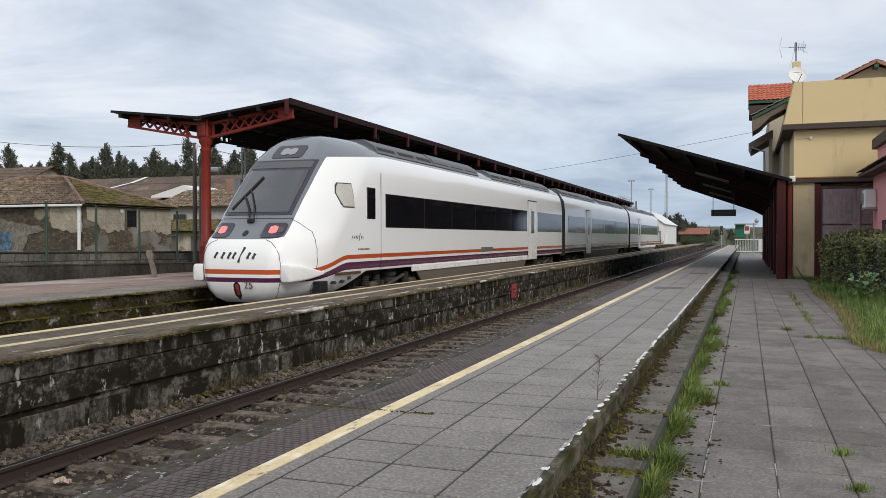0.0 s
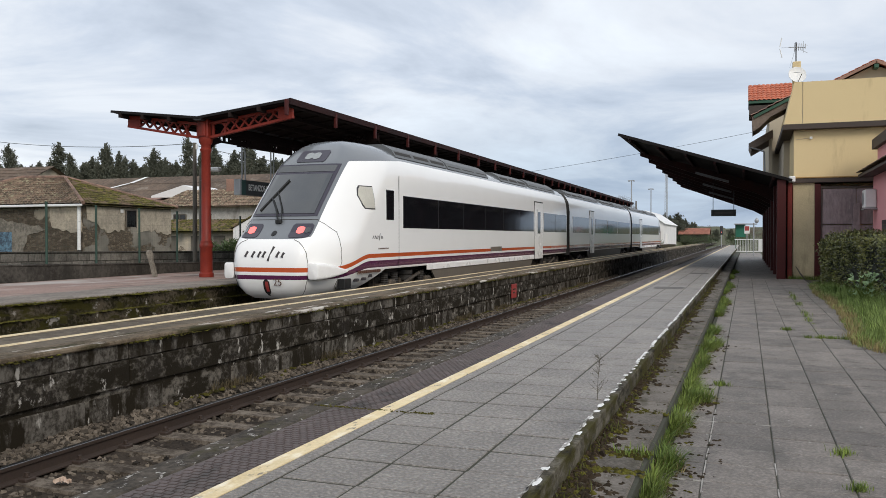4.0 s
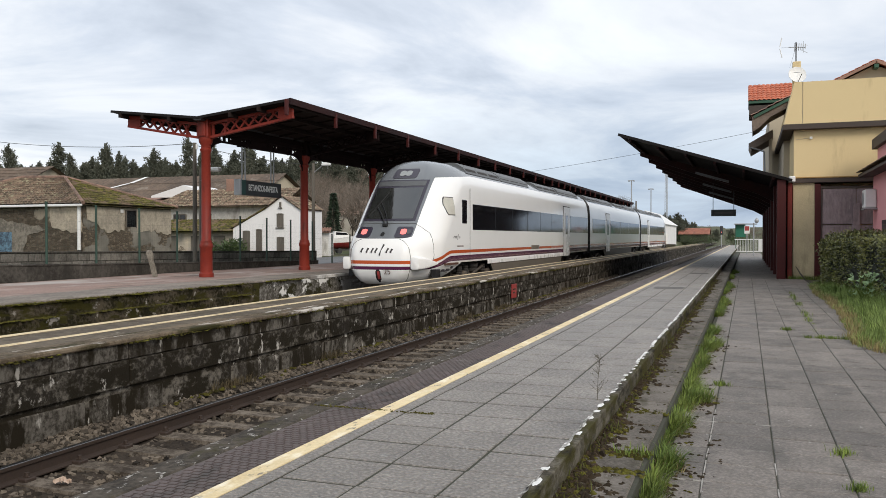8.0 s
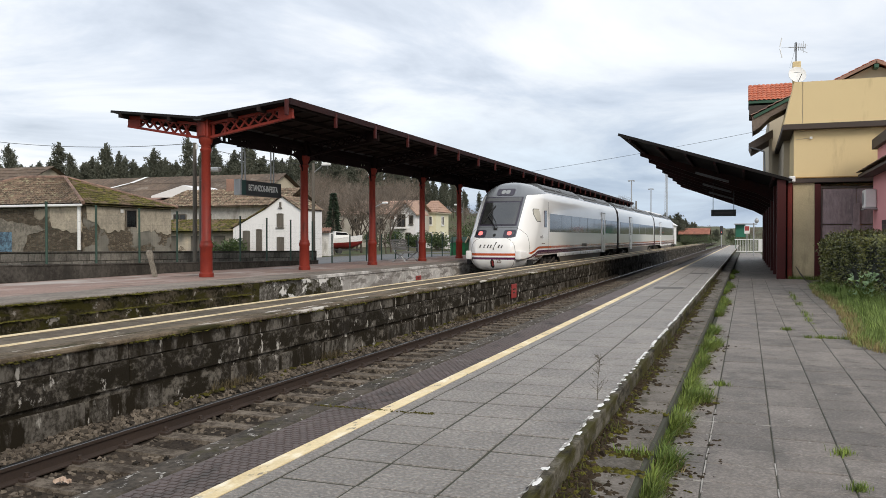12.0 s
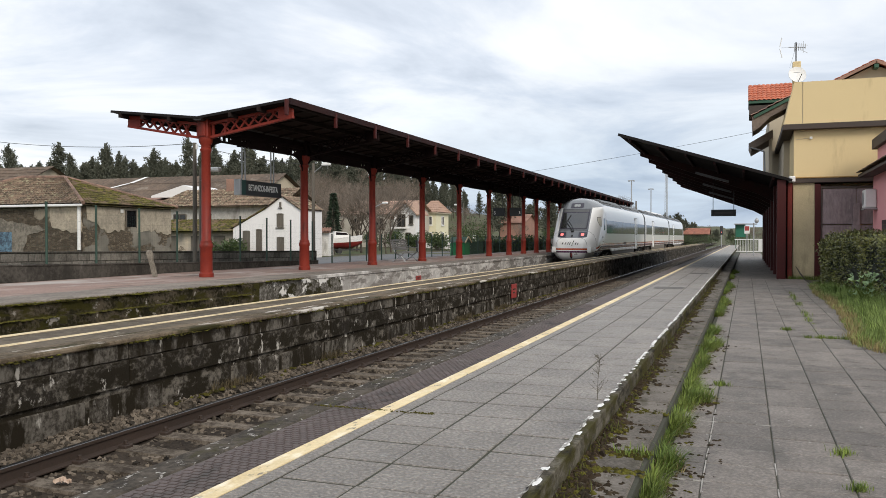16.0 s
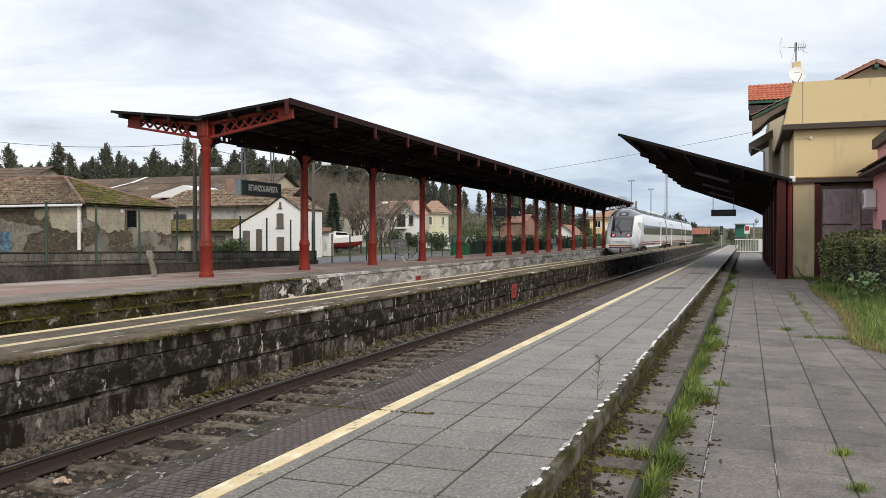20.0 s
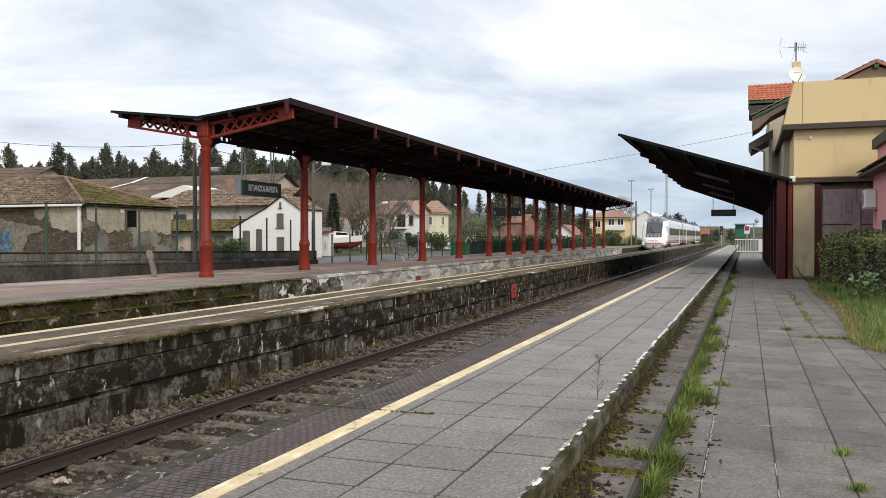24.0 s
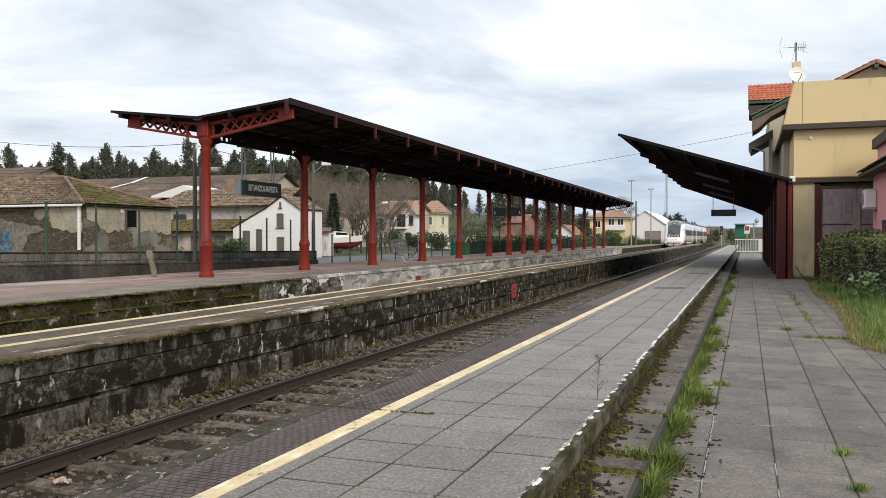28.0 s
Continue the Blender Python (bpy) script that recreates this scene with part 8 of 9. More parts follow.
SHRUBS = [plant_thing("shrub", "dense green garden shrub", "shrub", shrub(60 + i, a, a, h, 1500, 0.16), (M_BARK, M_BUSH), ("stems", "foliage"), "garden shrubs by the lane") for i, (a, h) in enumerate(((2.2, 3.0), (1.6, 1.9), (1.2, 1.3)))]
for x, y, k in ((-24.4, 74.5, 0), (-25.6, 76, 0), (-30.2, 80, 1), (-33.6, 84.6, 1), (-34.9, 84.3, 2), (-36.5, 83, 1), (-39.5, 83.5, 1), (-31.0, 82, 2), (-34.5, 48.4, 2), (-33.5, 48.7, 2), (-21.0, 116, 1), (-18.6, 126, 1), (-20.5, 131, 1), (-17.0, 142, 1), (-15.6, 150, 1), (-17.6, 118, 1), (-16.4, 122, 2), (-16.2, 130, 1), (-15.8, 136, 1), (-15.6, 142, 1), (-16.0, 147, 1), (-15.3, 153, 1), (-19.6, 121, 2), (-17.2, 134, 1), (-1.2, 210, 0), (-3.0, 215, 0), (-0.5, 222, 0), (-23, 101, 1), (-15.6, 233, 0), (-13.2, 231, 0), (-11.0, 234, 0), (-8.8, 236, 0)):
    at(SHRUBS[k], x, y, r.uniform(0, 360), USED)


def long_hedge():
    root = thing("lane_hedge", "long dark green hedge behind the platform fence", "hedge")
    rr = random.Random(77)
    core, cr = Build(), Build()
    y = 58.0
    while y < 128:
        h = 1.35 + 0.35 * noise.noise(Vector((y * 0.3, 0, 0)))
        core.box(-19.3, -18.3, y, y + 1.0, -0.2, h - 0.25)
        for _ in range(90):
            p = Vector((rr.uniform(-19.6, -18.0), y + rr.uniform(0, 1), rr.uniform(0.0, h + 0.1)))
            leaf_quad(cr, p, rand_dir(rr), rand_dir(rr), rr.uniform(0.12, 0.28), rr.uniform(0.1, 0.2))
        y += 1.0
    part("hedge_core", core, M_CONIFER, root)
    part("foliage", cr, M_BUSH, root, fix=False)


long_hedge()

# ---------------------------------------------------------------- plants near the camera
def blade(b, p, h, lean, a, w):
    """A grass blade of three joints."""
    s = Vector((-math.sin(a), math.cos(a), 0)) * w * 0.5
    d = Vector((math.cos(a), math.sin(a), 0))
    q1, q2 = p + d * lean * 0.35 + Vector((0, 0, h * 0.6)), p + d * lean + Vector((0, 0, h))
    b.add([p - s, p + s, q1 + s * 0.8, q1 - s * 0.8, q2], [(0, 1, 2, 3), (3, 2, 4)])


def grass(name, label, n, seed, place, h0, h1, mtl=None):
    rr = random.Random(seed)
    b = Build()
    k = 0
    while k < n:
        hit_ = place(rr)
        if hit_ is None:
            continue
        x, y, z, s = hit_
        for _ in range(rr.randint(4, 9)):
            h = rr.uniform(h0, h1) * s
            blade(b, Vector((x + rr.gauss(0, 0.03), y + rr.gauss(0, 0.03), z)), h, h * rr.uniform(0.1, 0.9), rr.uniform(0, 6.28), rr.uniform(0.005, 0.011))
            k += 1
    tagged(part(name, b, mtl or M_GRASS, fix=False), label, "grass", kind="stuff")


TUFTS = [(-0.61, 5.30, 0.9), (-0.60, 5.55, 1.0), (-0.60, 5.78, 0.9), (-0.57, 6.20, 1.15), (-0.52, 6.32, 0.8), (-0.63, 6.62, 0.55), (-0.62, 7.02, 0.5),
         (-0.61, 7.42, 1.0), (-0.58, 7.66, 1.15), (-0.62, 7.95, 0.5), (-0.58, 8.44, 0.9), (-0.50, 8.82, 1.0), (-0.40, 8.98, 0.95), (-0.58, 8.95, 1.0), (-0.57, 9.35, 1.1),
         (-0.60, 9.75, 0.9), (-0.62, 10.2, 0.9), (-0.60, 10.7, 0.8), (-0.58, 11.2, 1.0), (-0.56, 11.6, 1.1), (-0.59, 12.2, 0.8), (-0.56, 12.9, 1.1), (-0.45, 13.5, 1.1), (-0.50, 13.1, 1.0), (-0.60, 13.9, 0.8), (-0.62, 14.6, 1.0)]
rt = random.Random(18)
yy = 15.2
while yy < 44:
    dens = noise.noise(Vector((0, yy * 0.42, 7.7)))
    if dens > -0.10:
        TUFTS.append((-0.59 + rt.gauss(0, 0.04) + 0.10 * max(0, dens), yy, 0.55 + 0.6 * max(0, dens) + rt.uniform(0, 0.35)))
    yy += rt.uniform(0.3, 0.7)


def kerb_clumps(name, label, per, seed, mtl, spread, h0, h1, zofs=0.0):
    """Fans of blades: upright in the middle of each tuft, bent outwards at its rim."""
    rr = random.Random(seed)
    b = Build()
    for x, y, s in TUFTS:
        n = int(per * s * rr.uniform(0.7, 1.2))
        for _ in range(n):
            a, q = rr.uniform(0, 6.28), rr.random() ** 0.6
            px_, py_ = x + spread * s * q * 0.55 * math.cos(a), y + spread * s * q * 1.25 * math.sin(a)
            if px_ < -0.655:
                px_ = -0.655 + rr.uniform(0, 0.03)
            h = rr.uniform(h0, h1) * (0.55 + 0.5 * s) * (1.05 - 0.45 * q)
            lean = h * (0.20 + 1.25 * q * rr.random() + rr.uniform(0, 0.45))
            aa = a + rr.gauss(0, 0.5)
            if rr.random() < 0.12:
                aa = rr.gauss(0, 0.8)
            blade(b, Vector((px_, py_, LOW_Z - 0.01 + zofs)), h, lean, aa, rr.uniform(0.0035, 0.0085))
    tagged(part(name, b, mtl, fix=False), label, "grass", kind="stuff")


kerb_clumps("kerb_grass", "bright green grass tufts along the platform step", 330, 21, M_GRASS, 0.20, 0.05, 0.20)
kerb_clumps("dry_kerb_grass", "dry straw under the kerb grass", 60, 28, M_DRYGRASS, 0.24, 0.03, 0.10)


def verge_edge(y):
    """Where the slabs give way to grass."""
    return 1.64 + 0.027 * (y - 15) + 0.16 * smooth(15, 19, y) * smooth(27, 22, y) + 0.13 * noise.noise(Vector((y * 0.9, 0, 4))) + 0.35 * smooth(14.2, 13.2, y)


def hedge_swing(y):
    """How far the hedge stands back from the path's line."""
    return max(0.0, 0.14 * (29.0 - y))


def verge_place(rr):
    y = 13.2 + 18 * rr.random()
    e = verge_edge(y)
    x = rr.uniform(e, min(e + 1.7, 2.66 + hedge_swing(y)))
    return x, y, LOW_Z - 0.02, (0.45 + 0.75 * smooth(e, e + 0.6, x)) * (0.72 + 1.0 * noise.noise(Vector((x * 2.6, y * 1.3, 1.0))))


def dry_place(rr):
    y = 13.2 + 17 * rr.random()
    return verge_edge(y) - 0.03 + abs(rr.gauss(0, 0.14)), y, LOW_Z - 0.02, 0.6


grass("verge_grass", "uneven green grass along the hedge", 40000, 22, verge_place, 0.12, 0.38, M_VERGE)
grass("dry_verge_grass", "straw-coloured grass at the verge edge", 3400, 29, dry_place, 0.12, 0.34, M_DRYGRASS)
grass("wall_foot_weeds", "weeds at the foot of the station wall", 900, 30, lambda rr: (rr.uniform(1.6, 2.9), 36.05 + rr.gauss(0, 0.07), LOW_Z - 0.02, 0.6), 0.12, 0.35)


def joint_place(rr):
    c = rr.random()
    if c < 0.35:
        return rr.uniform(0.95, 2.1), 15.1 + rr.gauss(0, 0.05), LOW_Z - 0.01, 0.35
    if c < 0.7:
        y = rr.uniform(16, 27)
        return 1.19 + rr.gauss(0, 0.03) + 0.006 * (y - 16), y, LOW_Z - 0.01, 0.55 if noise.noise(Vector((y * 0.5, 2, 2))) > 0 else 0.15
    y = rr.choice((7.09, 6.11, 16.2, 16.3, 9.95, 9.9))
    x = {7.09: 0.71, 6.11: 0.715, 16.2: 0.70, 16.3: 0.71, 9.95: -0.28, 9.9: -0.26}[y]
    return x + rr.gauss(0, 0.025), y + rr.gauss(0, 0.03), LOW_Z - 0.01, 0.35


grass("joint_grass", "small grass tufts in the slab joints", 1900, 23, joint_place, 0.08, 0.22)


def hedge():
    root = thing("privet_hedge", "dense dark green hedge with small leaves", "hedge")
    rr = random.Random(31)
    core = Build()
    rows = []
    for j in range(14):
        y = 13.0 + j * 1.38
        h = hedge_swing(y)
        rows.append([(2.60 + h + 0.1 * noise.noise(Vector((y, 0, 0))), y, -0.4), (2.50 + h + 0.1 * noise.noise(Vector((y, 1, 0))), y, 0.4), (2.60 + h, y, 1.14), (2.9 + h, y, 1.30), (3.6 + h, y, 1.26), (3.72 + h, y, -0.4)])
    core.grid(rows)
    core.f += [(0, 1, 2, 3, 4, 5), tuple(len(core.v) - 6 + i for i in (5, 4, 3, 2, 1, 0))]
    # near-black core paints the shade seen between the leaves
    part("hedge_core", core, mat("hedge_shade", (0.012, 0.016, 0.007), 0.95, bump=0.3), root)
    b = Build()

    def surf(u, y):
        x_off = 0.16 * noise.noise(Vector((y * 1.1, u * 2.5, 5))) + 0.10 * noise.noise(Vector((y * 3.1, u * 7.0, 2)))
        if u < 0.55:
            f = u / 0.55
            return Vector((2.46 + hedge_swing(y) + 0.05 * math.sin(f * 3) + x_off, y, -0.28 + 1.61 * f)), Vector((-1, 0, 0.2))
        f = (u - 0.55) / 0.45
        return Vector((2.50 + hedge_swing(y) + 1.15 * f, y, 1.33 + 0.12 * math.sin(f * 2.0) + x_off)), Vector((-0.2, 0, 1))

    for _ in range(34000):
        t = rr.random()
        y = 12.8 + 18.2 * (t ** 0.8)
        if rr.random() < 0.16:
            p = Vector((rr.uniform(2.45, 3.7), 31.1 + rr.uniform(-0.1, 0.15), rr.uniform(-0.25, 1.25)))
            n = Vector((0, 1, 0.1))
        else:
            p, n = surf(rr.random(), y)
        p = p + n * (rr.uniform(-0.12, 0.06) + (rr.uniform(0, 0.14) if rr.random() < 0.08 else 0)) + Vector((0, 0, rr.uniform(-0.03, 0.03)))
        leaf_quad(b, p, (rand_dir(rr) + n * 0.6).normalized(), (n + rand_dir(rr) * 0.6).normalized(), rr.uniform(0.05, 0.11), rr.uniform(0.035, 0.065))
    tagged(part("foliage", b, M_LEAF, root, "small glossy dark green leaves", fix=False), kind="stuff")


hedge()


def mallow():
    root = thing("broadleaf_weed", "pale green broad-leaved weed in front of the hedge", "plant", pose(2.76, 22.6, LOW_Z))
    rr = random.Random(8)
    ml = mat("pale_broad_leaf", (0.24, 0.34, 0.17), 0.6, col2=(0.15, 0.235, 0.10), s1=6, s2=20, local=True)
    for i in range(58):
        a, l, h = rr.uniform(0, 6.28), rr.uniform(0.10, 0.48), rr.uniform(0.25, 0.85)
        tip = Vector((l * math.cos(a), l * math.sin(a), h))
        s = rr.uniform(0.035, 0.075)
        n = 9
        q = (Matrix.Rotation(rr.uniform(0.2, 0.9), 3, Vector((-math.sin(a), math.cos(a), 0))))
        ring = [tip + q @ Vector((s * math.cos(2 * math.pi * k / n) * (1 + 0.18 * math.cos(5 * 2 * math.pi * k / n)), s * math.sin(2 * math.pi * k / n), 0.03 * math.cos(4 * math.pi * k / n))) for k in range(n)]
        lf = Build()
        lf.add([tip - Vector((0, 0, 0.03))] + ring, [(0, 1 + k, 1 + (k + 1) % n) for k in range(n)])
        part("leaf", lf, ml, root, fix=False)
        part("stalk", Build().tube((0, 0, 0), tip, 0.008, 0.005, n=4, caps=False), M_GRASS, root)


mallow()


def dry_weed():
    root = thing("dry_weed", "thin dry weed stalk at the platform edge", "plant", pose(-1.2, 7.05, -0.02))
    rr = random.Random(4)
    b = Build()
    b.tube((0, 0, -0.12), (0.01, 0, 0.2), 0.004, 0.003, n=4, caps=False).tube((0.01, 0, 0.2), (0.03, 0, 0.42), 0.003, 0.002, n=4, caps=False)
    for i in range(26):
        z = rr.uniform(0.06, 0.4)
        a = rr.uniform(0, 6.28)
        l = 0.10 * (1.1 - z / 0.5)
        p = Vector((0.02 * z / 0.4, 0, z))
        q = p + Vector((l * math.cos(a), l * math.sin(a), l * 0.9))
        b.tube(p, q, 0.0018, 0.001, n=3, caps=False)
        for _ in range(3):
            t = p.lerp(q, rr.uniform(0.4, 1.0))
            leaf_quad(b, t, rand_dir(rr), rand_dir(rr), 0.014, 0.008)
    part("stalk", b, mat("dry_stalk", (0.13, 0.11, 0.075), 0.9), root, fix=False)


dry_weed()


def clumps(name, label, mtl, n, seed, place, s0, s1, lobes=(1, 1), high=1.0):
    """Uneven clods of moss or leaf litter, each of several small lumps."""
    rr = random.Random(seed)
    b = Build()
    k = 0
    while k < n:
        h = place(rr)
        if h is None:
            continue
        cx, cy, z = h
        size = rr.uniform(s0, s1)
        for _ in range(rr.randint(*lobes)):
            s = size * rr.uniform(0.35, 1.0)
            off = size * 1.3 if lobes[1] > 1 else 0
            x, y = cx + rr.gauss(0, 1) * off, cy + rr.gauss(0, 1) * off
            m = 7
            e = [Vector((x, y, z - 0.004)) + Vector((s * math.cos(2 * math.pi * i / m) * rr.uniform(.5, 1.5), s * math.sin(2 * math.pi * i / m) * rr.uniform(.5, 1.5), 0)) for i in range(m)]
            t = [Vector((x, y, z)).lerp(p, rr.uniform(0.45, 0.75)) + Vector((0, 0, s * high * rr.uniform(0.15, 0.55))) for p in e]
            c = Vector((x, y, z + s * high * rr.uniform(0.3, 0.7)))
            b.add(e + t + [c], [(i, (i + 1) % m, m + (i + 1) % m, m + i) for i in range(m)] + [(m + i, m + (i + 1) % m, 2 * m) for i in range(m)])
        k += 1
    tagged(part(name, b, mtl, fix=False), label, "debris", kind="stuff")


def foot_place(rr):
    """Heaps along the foot of the kerb."""
    y = 4.3 + 27 * rr.random() ** 1.6
    d = noise.noise(Vector((y * 1.7, 0, 2)))
    if d + rr.uniform(-0.4, 0.4) < -0.22:
        return None
    return -1.068 + abs(rr.gauss(0, 0.04 + 0.13 * max(0, d))), y, -0.15


def loose_place(rr):
    y = 4.6 + 22 * rr.random() ** 1.5
    if noise.noise(Vector((y * 0.9, 3, 0))) + rr.uniform(-0.4, 0.4) < 0.0:
        return None
    return rr.uniform(-1.0, -0.70), y, -0.15


def under_tuft(rr):
    x, y, s = TUFTS[int(len(TUFTS) * rr.random())]
    return max(-0.64, x + 0.03 + rr.gauss(0, 0.055 + 0.03 * s)), y + rr.gauss(0, 0.13), LOW_Z


def joint_moss(rr):
    y = 2.50 + 0.49 * rr.randint(4, 50)
    if (int(y * 7.3) % 3) == 0:
        return None
    return -1.05 + 0.38 * rr.random() ** (0.6 if int(y * 5) % 2 else 1.8), y + rr.gauss(0, 0.012), -0.152


clumps("leaf_litter", "dark clods of leaf litter along the kerb foot", M_DIRT, 1150, 51, foot_place, 0.014, 0.040, (3, 7), 1.2)
clumps("step_moss", "yellow-green moss cushions along the kerb foot", M_MOSS, 650, 52, foot_place, 0.012, 0.034, (2, 6), 1.4)
clumps("step_joint_moss", "golden moss and soil filling two step joints", M_MOSS, 150, 65, lambda rr: (rr.uniform(-1.05, -0.66), rr.choice((5.93, 5.93, 5.46, 7.40)) + rr.gauss(0, 0.03), -0.152), 0.014, 0.034, (2, 5), 1.1)
clumps("loose_clods", "loose dark clods on the step", M_DIRT, 75, 58, loose_place, 0.010, 0.024, (3, 6), 0.9)
clumps("tuft_soil", "dark soil and roots under the grass tufts", M_DIRT, 400, 56, under_tuft, 0.010, 0.030, (2, 5), 0.9)
clumps("tuft_moss", "golden-brown moss round the grass tufts", M_MOSS, 420, 68, under_tuft, 0.010, 0.028, (2, 5), 0.9)
clumps("joint_moss", "moss in the joints of the step", M_MOSS, 260, 59, joint_moss, 0.008, 0.020, (1, 3), 0.8)
clumps("edge_moss", "moss along the edge of the island platform", M_MOSS, 1500, 60, lambda rr: (lambda y: (-6.556 + rr.gauss(0, 0.012), y, ISL_Z - 0.03 - 0.03 * rr.random()) if noise.noise(Vector((y * 0.8, 5, 1))) + rr.uniform(-.3, .3) > -0.05 else None)(5 + 32 * rr.random() ** 1.2), 0.010, 0.026, (1, 3), 0.8)
clumps("crack_moss", "moss line in a platform crack", M_MOSS, 150, 57, lambda rr: (rr.uniform(-3.4, -2.3), 6.02 + rr.gauss(0, 0.012), 0.004), 0.006, 0.018)
clumps("path_litter", "dark clods scattered on the path slabs", M_DIRT, 18, 53, lambda rr: (-0.42 + abs(rr.gauss(0, 0.13)), 5.8 + 9 * rr.random(), LOW_Z), 0.012, 0.026, (3, 6), 0.8)
clumps("track_weeds_moss", "moss and weeds by the island wall", M_MOSS, 500, 54, lambda rr: (-6.6 + abs(rr.gauss(0, 0.08)), 8 + 30 * rr.random(), RAIL1 + 0.0), 0.02, 0.06)


def wall_weed_place(rr):
    y = 9 + 26 * rr.random()
    if noise.noise(Vector((y * 0.6, 1, 3))) < 0.12:
        return None
    return -6.58 + abs(rr.gauss(0, 0.06)), y, RAIL1 + 0.0, 0.6


grass("wall_weeds", "dry weeds at the foot of the island wall", 1500, 55, wall_weed_place, 0.08, 0.24, M_DRYWEED)


grass("step_grass", "grass growing across a step joint", 70, 66, lambda rr: (-0.62 - 0.4 * rr.random() ** 1.6, 5.94 + rr.gauss(0, 0.03), -0.16, 0.5), 0.05, 0.20)
clumps("plaster_chips", "pale chips of mortar along the track side", M_FLAKE, 420, 67, lambda rr: (lambda y: (-4.05 + 0.5 * rr.random() ** 2 + rr.gauss(0, 0.06), y, RAIL1 - 0.17) if noise.noise(Vector((y * 0.8, 9, 1))) + rr.uniform(-.3, .3) > 0.0 else None)(4.6 + 22 * rr.random() ** 1.4), 0.008, 0.024, (1, 4), 0.4)
grass("kerb_weeds", "small dull weeds at the foot of the kerb", 900, 61, lambda rr: (lambda q: None if q is None else (q[0], q[1], -0.16, 0.5))(foot_place(rr)), 0.05, 0.16, M_KERBWEED)


def crumpled_wrapper(x, y, z):
    root = thing("crumpled_wrapper", "crumpled pale paper wrapper lying in the ballast", "litter", pose(x, y, z))
    rr = random.Random(3)
    rows = []
    for j in range(7):
        v = j / 6
        rows.append([(-0.065 + 0.13 * u / 7 + rr.uniform(-0.014, 0.014), -0.05 + 0.10 * v + rr.uniform(-0.014, 0.014), 0.03 + 0.02 * math.sin(math.pi * v) * math.sin(math.pi * u / 7) + rr.uniform(-0.022, 0.022)) for u in range(8)])
    part("paper", Build().grid(rows), mat("pale_paper", (0.56, 0.46, 0.38), 0.8, col2=(0.40, 0.27, 0.19), s1=9, s2=30, local=True), root)


crumpled_wrapper(-5.60, 5.55, -0.765)

stick = thing("broken_branch", "dead branch leaning on the station wall", "branch", pose(2.22, 35.95, LOW_Z))
part("branch", Build().tube((0, 0, 0), (-0.18, 0.06, 0.24), 0.035, 0.028, n=6).tube((-0.18, 0.06, 0.24), (-0.34, 0.12, 0.52), 0.028, 0.014, n=6), M_BARK, stick)


clumps("far_edge_moss", "moss hanging over the old far platform edge", M_MOSS, 700, 62, lambda rr: (lambda y: (-11.655 + rr.gauss(0, 0.02), y, P3_Z - 0.03 - 0.03 * rr.random()) if noise.noise(Vector((y * 0.7, 2, 1))) + rr.uniform(-.3, .3) > -0.1 else None)(10 + 11 * rr.random()), 0.015, 0.045, (2, 4), 0.8)
clumps("ledge_moss", "moss on the ledge of the old wall", M_MOSS, 500, 63, lambda rr: (lambda y: (-11.60 + rr.gauss(0, 0.03), y, -0.02) if noise.noise(Vector((y * 0.9, 7, 1))) + rr.uniform(-.3, .3) > -0.05 else None)(9 + 8.4 * rr.random()), 0.015, 0.05, (2, 4), 0.8)

# ---------------------------------------------------------------- paving pieces, last
rp = random.Random(99)
T = 0.49
tiles = []
for k in range(3):
    me = Build().box(-T / 2 + 0.008 + 0.001 * k, T / 2 - 0.007, -T / 2 + 0.011, T / 2 - 0.011, -0.03, 0.0, 0.005).mesh("tile")
    me.materials.append(M_TILE)
    tiles.append(me)
edge = Build().box(-T / 2 + 0.008, T / 2 - 0.054, -T / 2 + 0.011, T / 2 - 0.011, -0.03, 0.0, 0.005).mesh("tile")
edge.materials.append(M_TILE)
COLS = (-2.305, -1.815, -1.325)
for i in range(100):
    y = 2.425 + T * i
    for j, x in enumerate(COLS):
        w = part("tile", tiles[(i + j) % 3] if j < 2 else edge, None, pave)
        w.location = (x, y, rp.uniform(-0.003, 0.002))
        w.rotation_euler = (rp.uniform(-0.003, 0.003), rp.uniform(-0.003, 0.003), 0)
b = Build()
for i in range(100, 300):
    y = 2.425 + T * i
    for x in COLS:
        b.box(x - T / 2 + 0.004, min(-1.136, x + T / 2 - 0.004), y - T / 2 + 0.004, y + T / 2 - 0.004, -0.03, 0.0)
for i in range(-16, 0):
    y = 2.425 + T * i
    for x in COLS:
        b.box(x - T / 2 + 0.004, min(-1.136, x + T / 2 - 0.004), y - T / 2 + 0.004, y + T / 2 - 0.004, -0.03, 0.0)
tagged(part("far_tiles", b, M_TILE, pave), kind="stuff")
part("edge_strip", Build().box(-2.66, -2.556, -6, 150, -0.03, -0.001), M_TILE, pave)

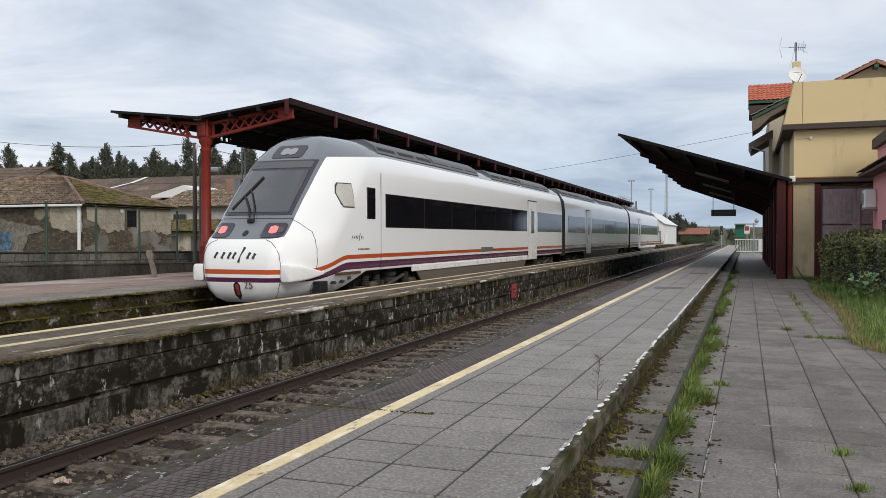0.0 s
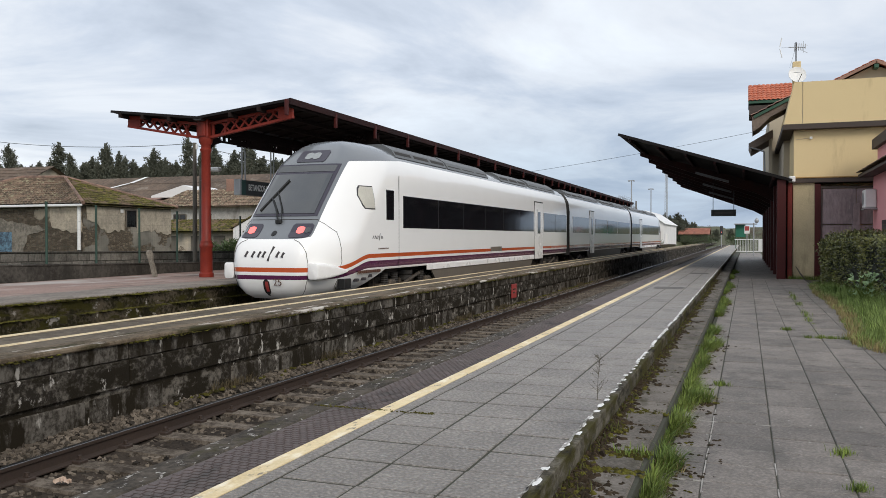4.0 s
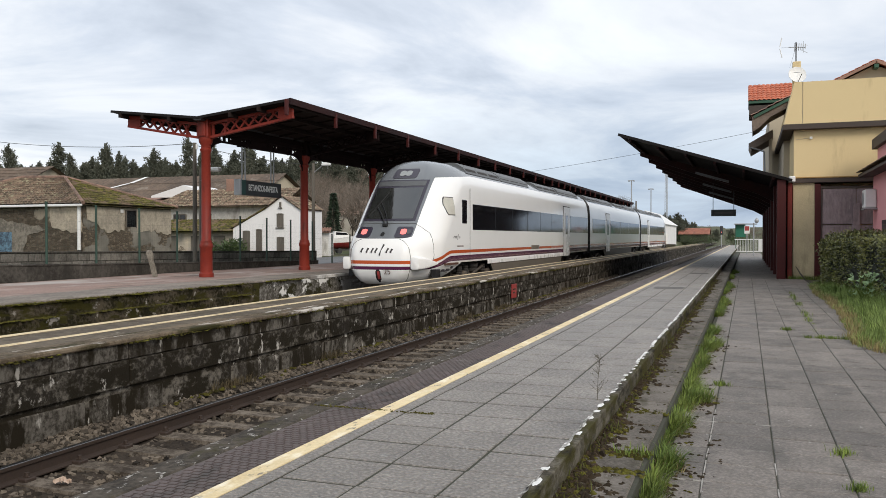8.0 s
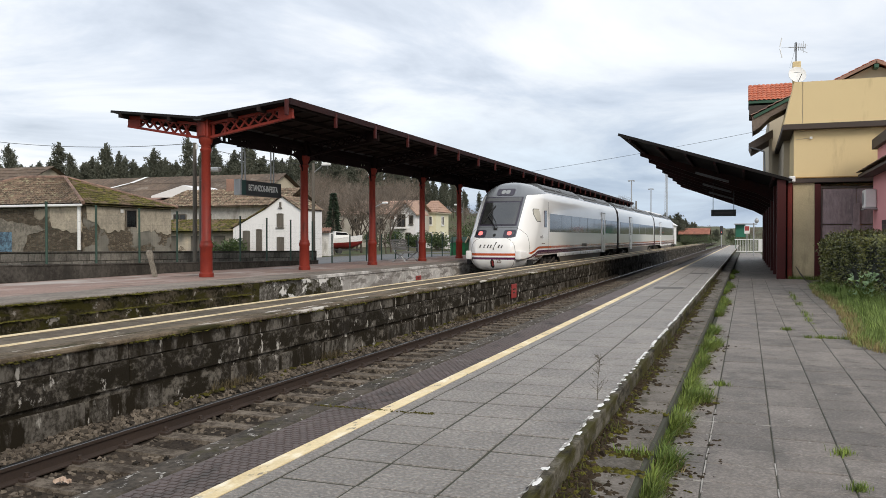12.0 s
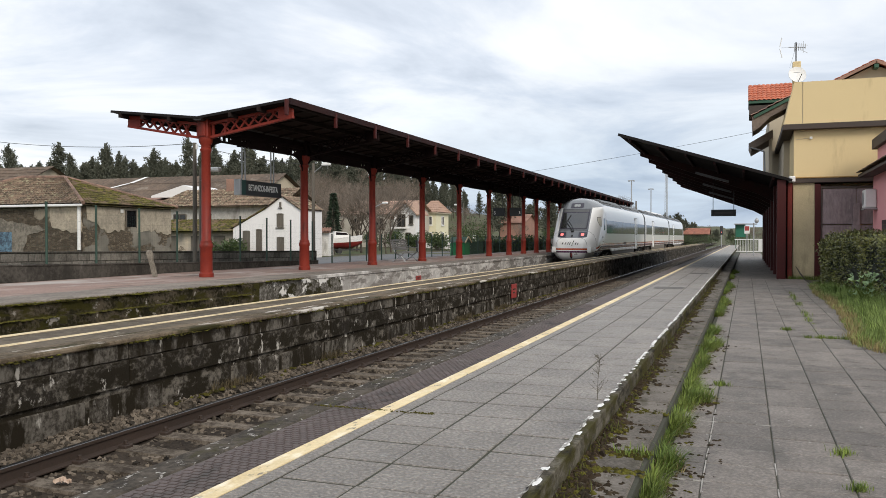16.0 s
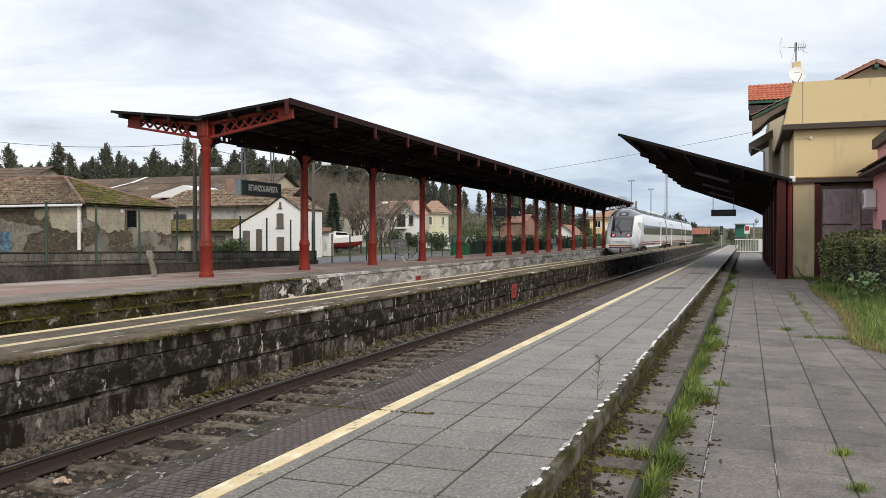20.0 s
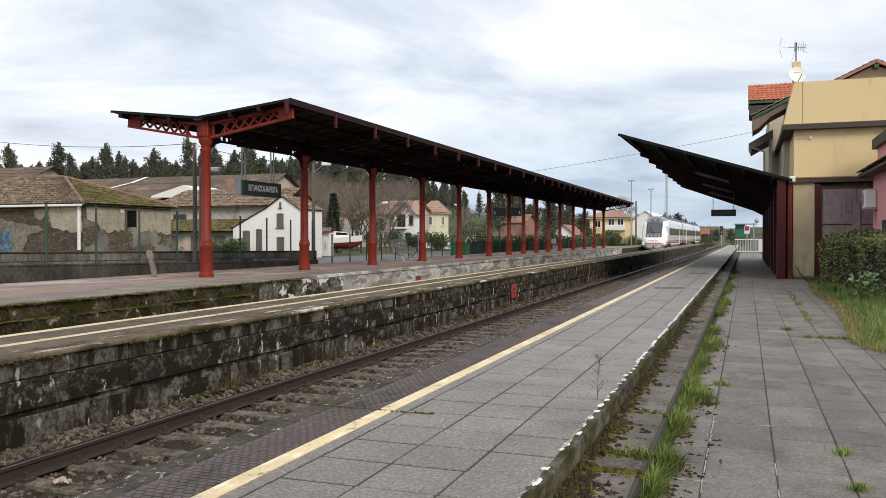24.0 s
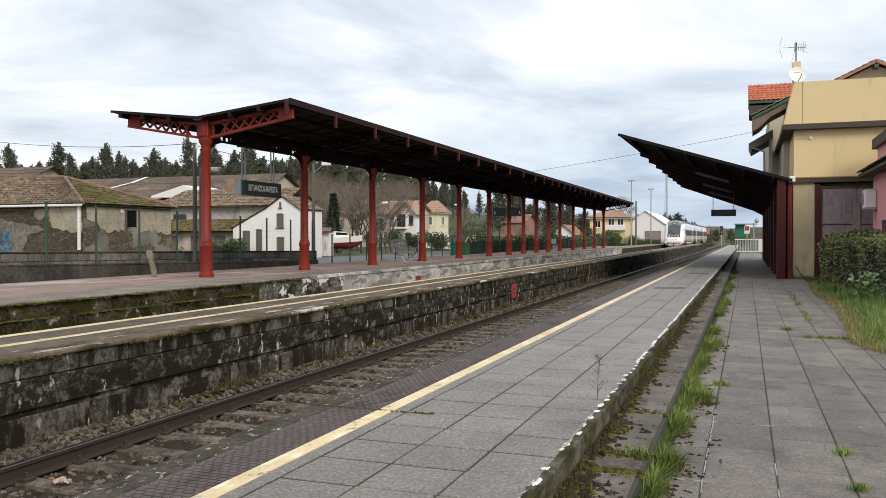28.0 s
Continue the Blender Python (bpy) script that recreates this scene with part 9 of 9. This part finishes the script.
LT = 0.49
low = Build().box(-0.2400, 0.2400, -LT / 2 + 0.007, LT / 2 - 0.007, -0.04, 0.0, 0.006).mesh("slab")
low.materials.append(M_LOWTILE)
narrow = Build().box(-0.13, 0.13, -LT / 2 + 0.010, LT / 2 - 0.010, -0.04, 0.0, 0.006).mesh("slab")
narrow.materials.append(M_LOWTILE)
rest = Build()
for i in range(-17, 0):
    for x in (-0.035, 0.455, 0.945, 1.435, 1.925):
        rest.box(x - 0.238, x + 0.238, 2.295 + LT * i - 0.235, 2.295 + LT * i + 0.235, LOW_Z - 0.04, LOW_Z)
for i in range(70):
    y = 2.295 + LT * i
    for j, x in enumerate((-0.035, 0.455, 0.945, 1.435, 1.925)):
        if i < 58:
            w = part("slab", low, None, lowp)
            w.location = (x, y, LOW_Z + rp.uniform(-0.004, 0.003))
            w.rotation_euler = (rp.uniform(-0.006, 0.006), rp.uniform(-0.006, 0.006), rp.uniform(-0.003, 0.003))
        else:
            rest.box(x - 0.238, x + 0.238, y - LT / 2 + 0.006, y + LT / 2 - 0.006, LOW_Z - 0.04, LOW_Z)
    rest.box(-0.56, -0.287, y - LT / 2 + 0.006, y + LT / 2 - 0.006, LOW_Z - 0.04, LOW_Z - 0.004, 0.006)
tagged(part("far_slabs", rest, M_LOWTILE, lowp), kind="stuff")
stepm = Build().box(-0.196, 0.196, -0.236, 0.238, -0.16, 0.0, 0.010).mesh("step_slab")
stepm.materials.append(M_STEP)
for i in range(-5, 130):
    w = part("step_slab", stepm, None, step)
    w.location = (-0.866, 2.745 + i * 0.49, -0.15 + rp.uniform(-0.004, 0.004))
    w.rotation_euler = (rp.uniform(-0.006, 0.006), rp.uniform(-0.012, 0.012), rp.uniform(-0.01, 0.01))

# pale mortar left in some joints of the path
b = Build()
for x, a, e in ((-0.279, 4.2, 8.3), (0.211, 4.2, 6.6)):
    y = a
    while y < e:
        l = rp.uniform(0.04, 0.22)
        if rp.random() < 0.75:
            d = rp.uniform(-0.002, 0.002)
            b.box(x - 0.005 + d, x + 0.005 + d, y, y + l, LOW_Z - 0.012, LOW_Z + 0.0015)
        y += l
for k in (4, 5, 6, 7, 8, 9, 11):
    y = 2.295 + LT * (k + 0.5)
    x = -0.55
    while x < 0.2:
        l = rp.uniform(0.03, 0.12)
        if rp.random() < 0.45:
            b.box(x, x + l, y - 0.004, y + 0.004, LOW_Z - 0.012, LOW_Z + 0.001)
        x += l
tagged(part("joint_mortar", b, M_MORTAR, lowp, "pale mortar in the slab joints"), kind="stuff")

# two dark patches across the tiles
for x0, x1, y0, y1 in ((-2.42, -1.58, 22.9, 23.8), (-2.08, -1.34, 32.6, 33.6)):
    n = 20
    ring = []
    for i in range(n):
        a = 2 * math.pi * i / n
        sx, sy = math.copysign(abs(math.cos(a)) ** 0.4, math.cos(a)), math.copysign(abs(math.sin(a)) ** 0.4, math.sin(a))
        ring.append(((x0 + x1) / 2 + (x1 - x0) / 2 * sx * rp.uniform(0.92, 1.0), (y0 + y1) / 2 + (y1 - y0) / 2 * sy * rp.uniform(0.92, 1.0)))
    part("dark_repair", Build().prism(ring, -0.004, 0.0055, "z"), M_DARKPATCH, pave, "dark patch on the paving")

motions()
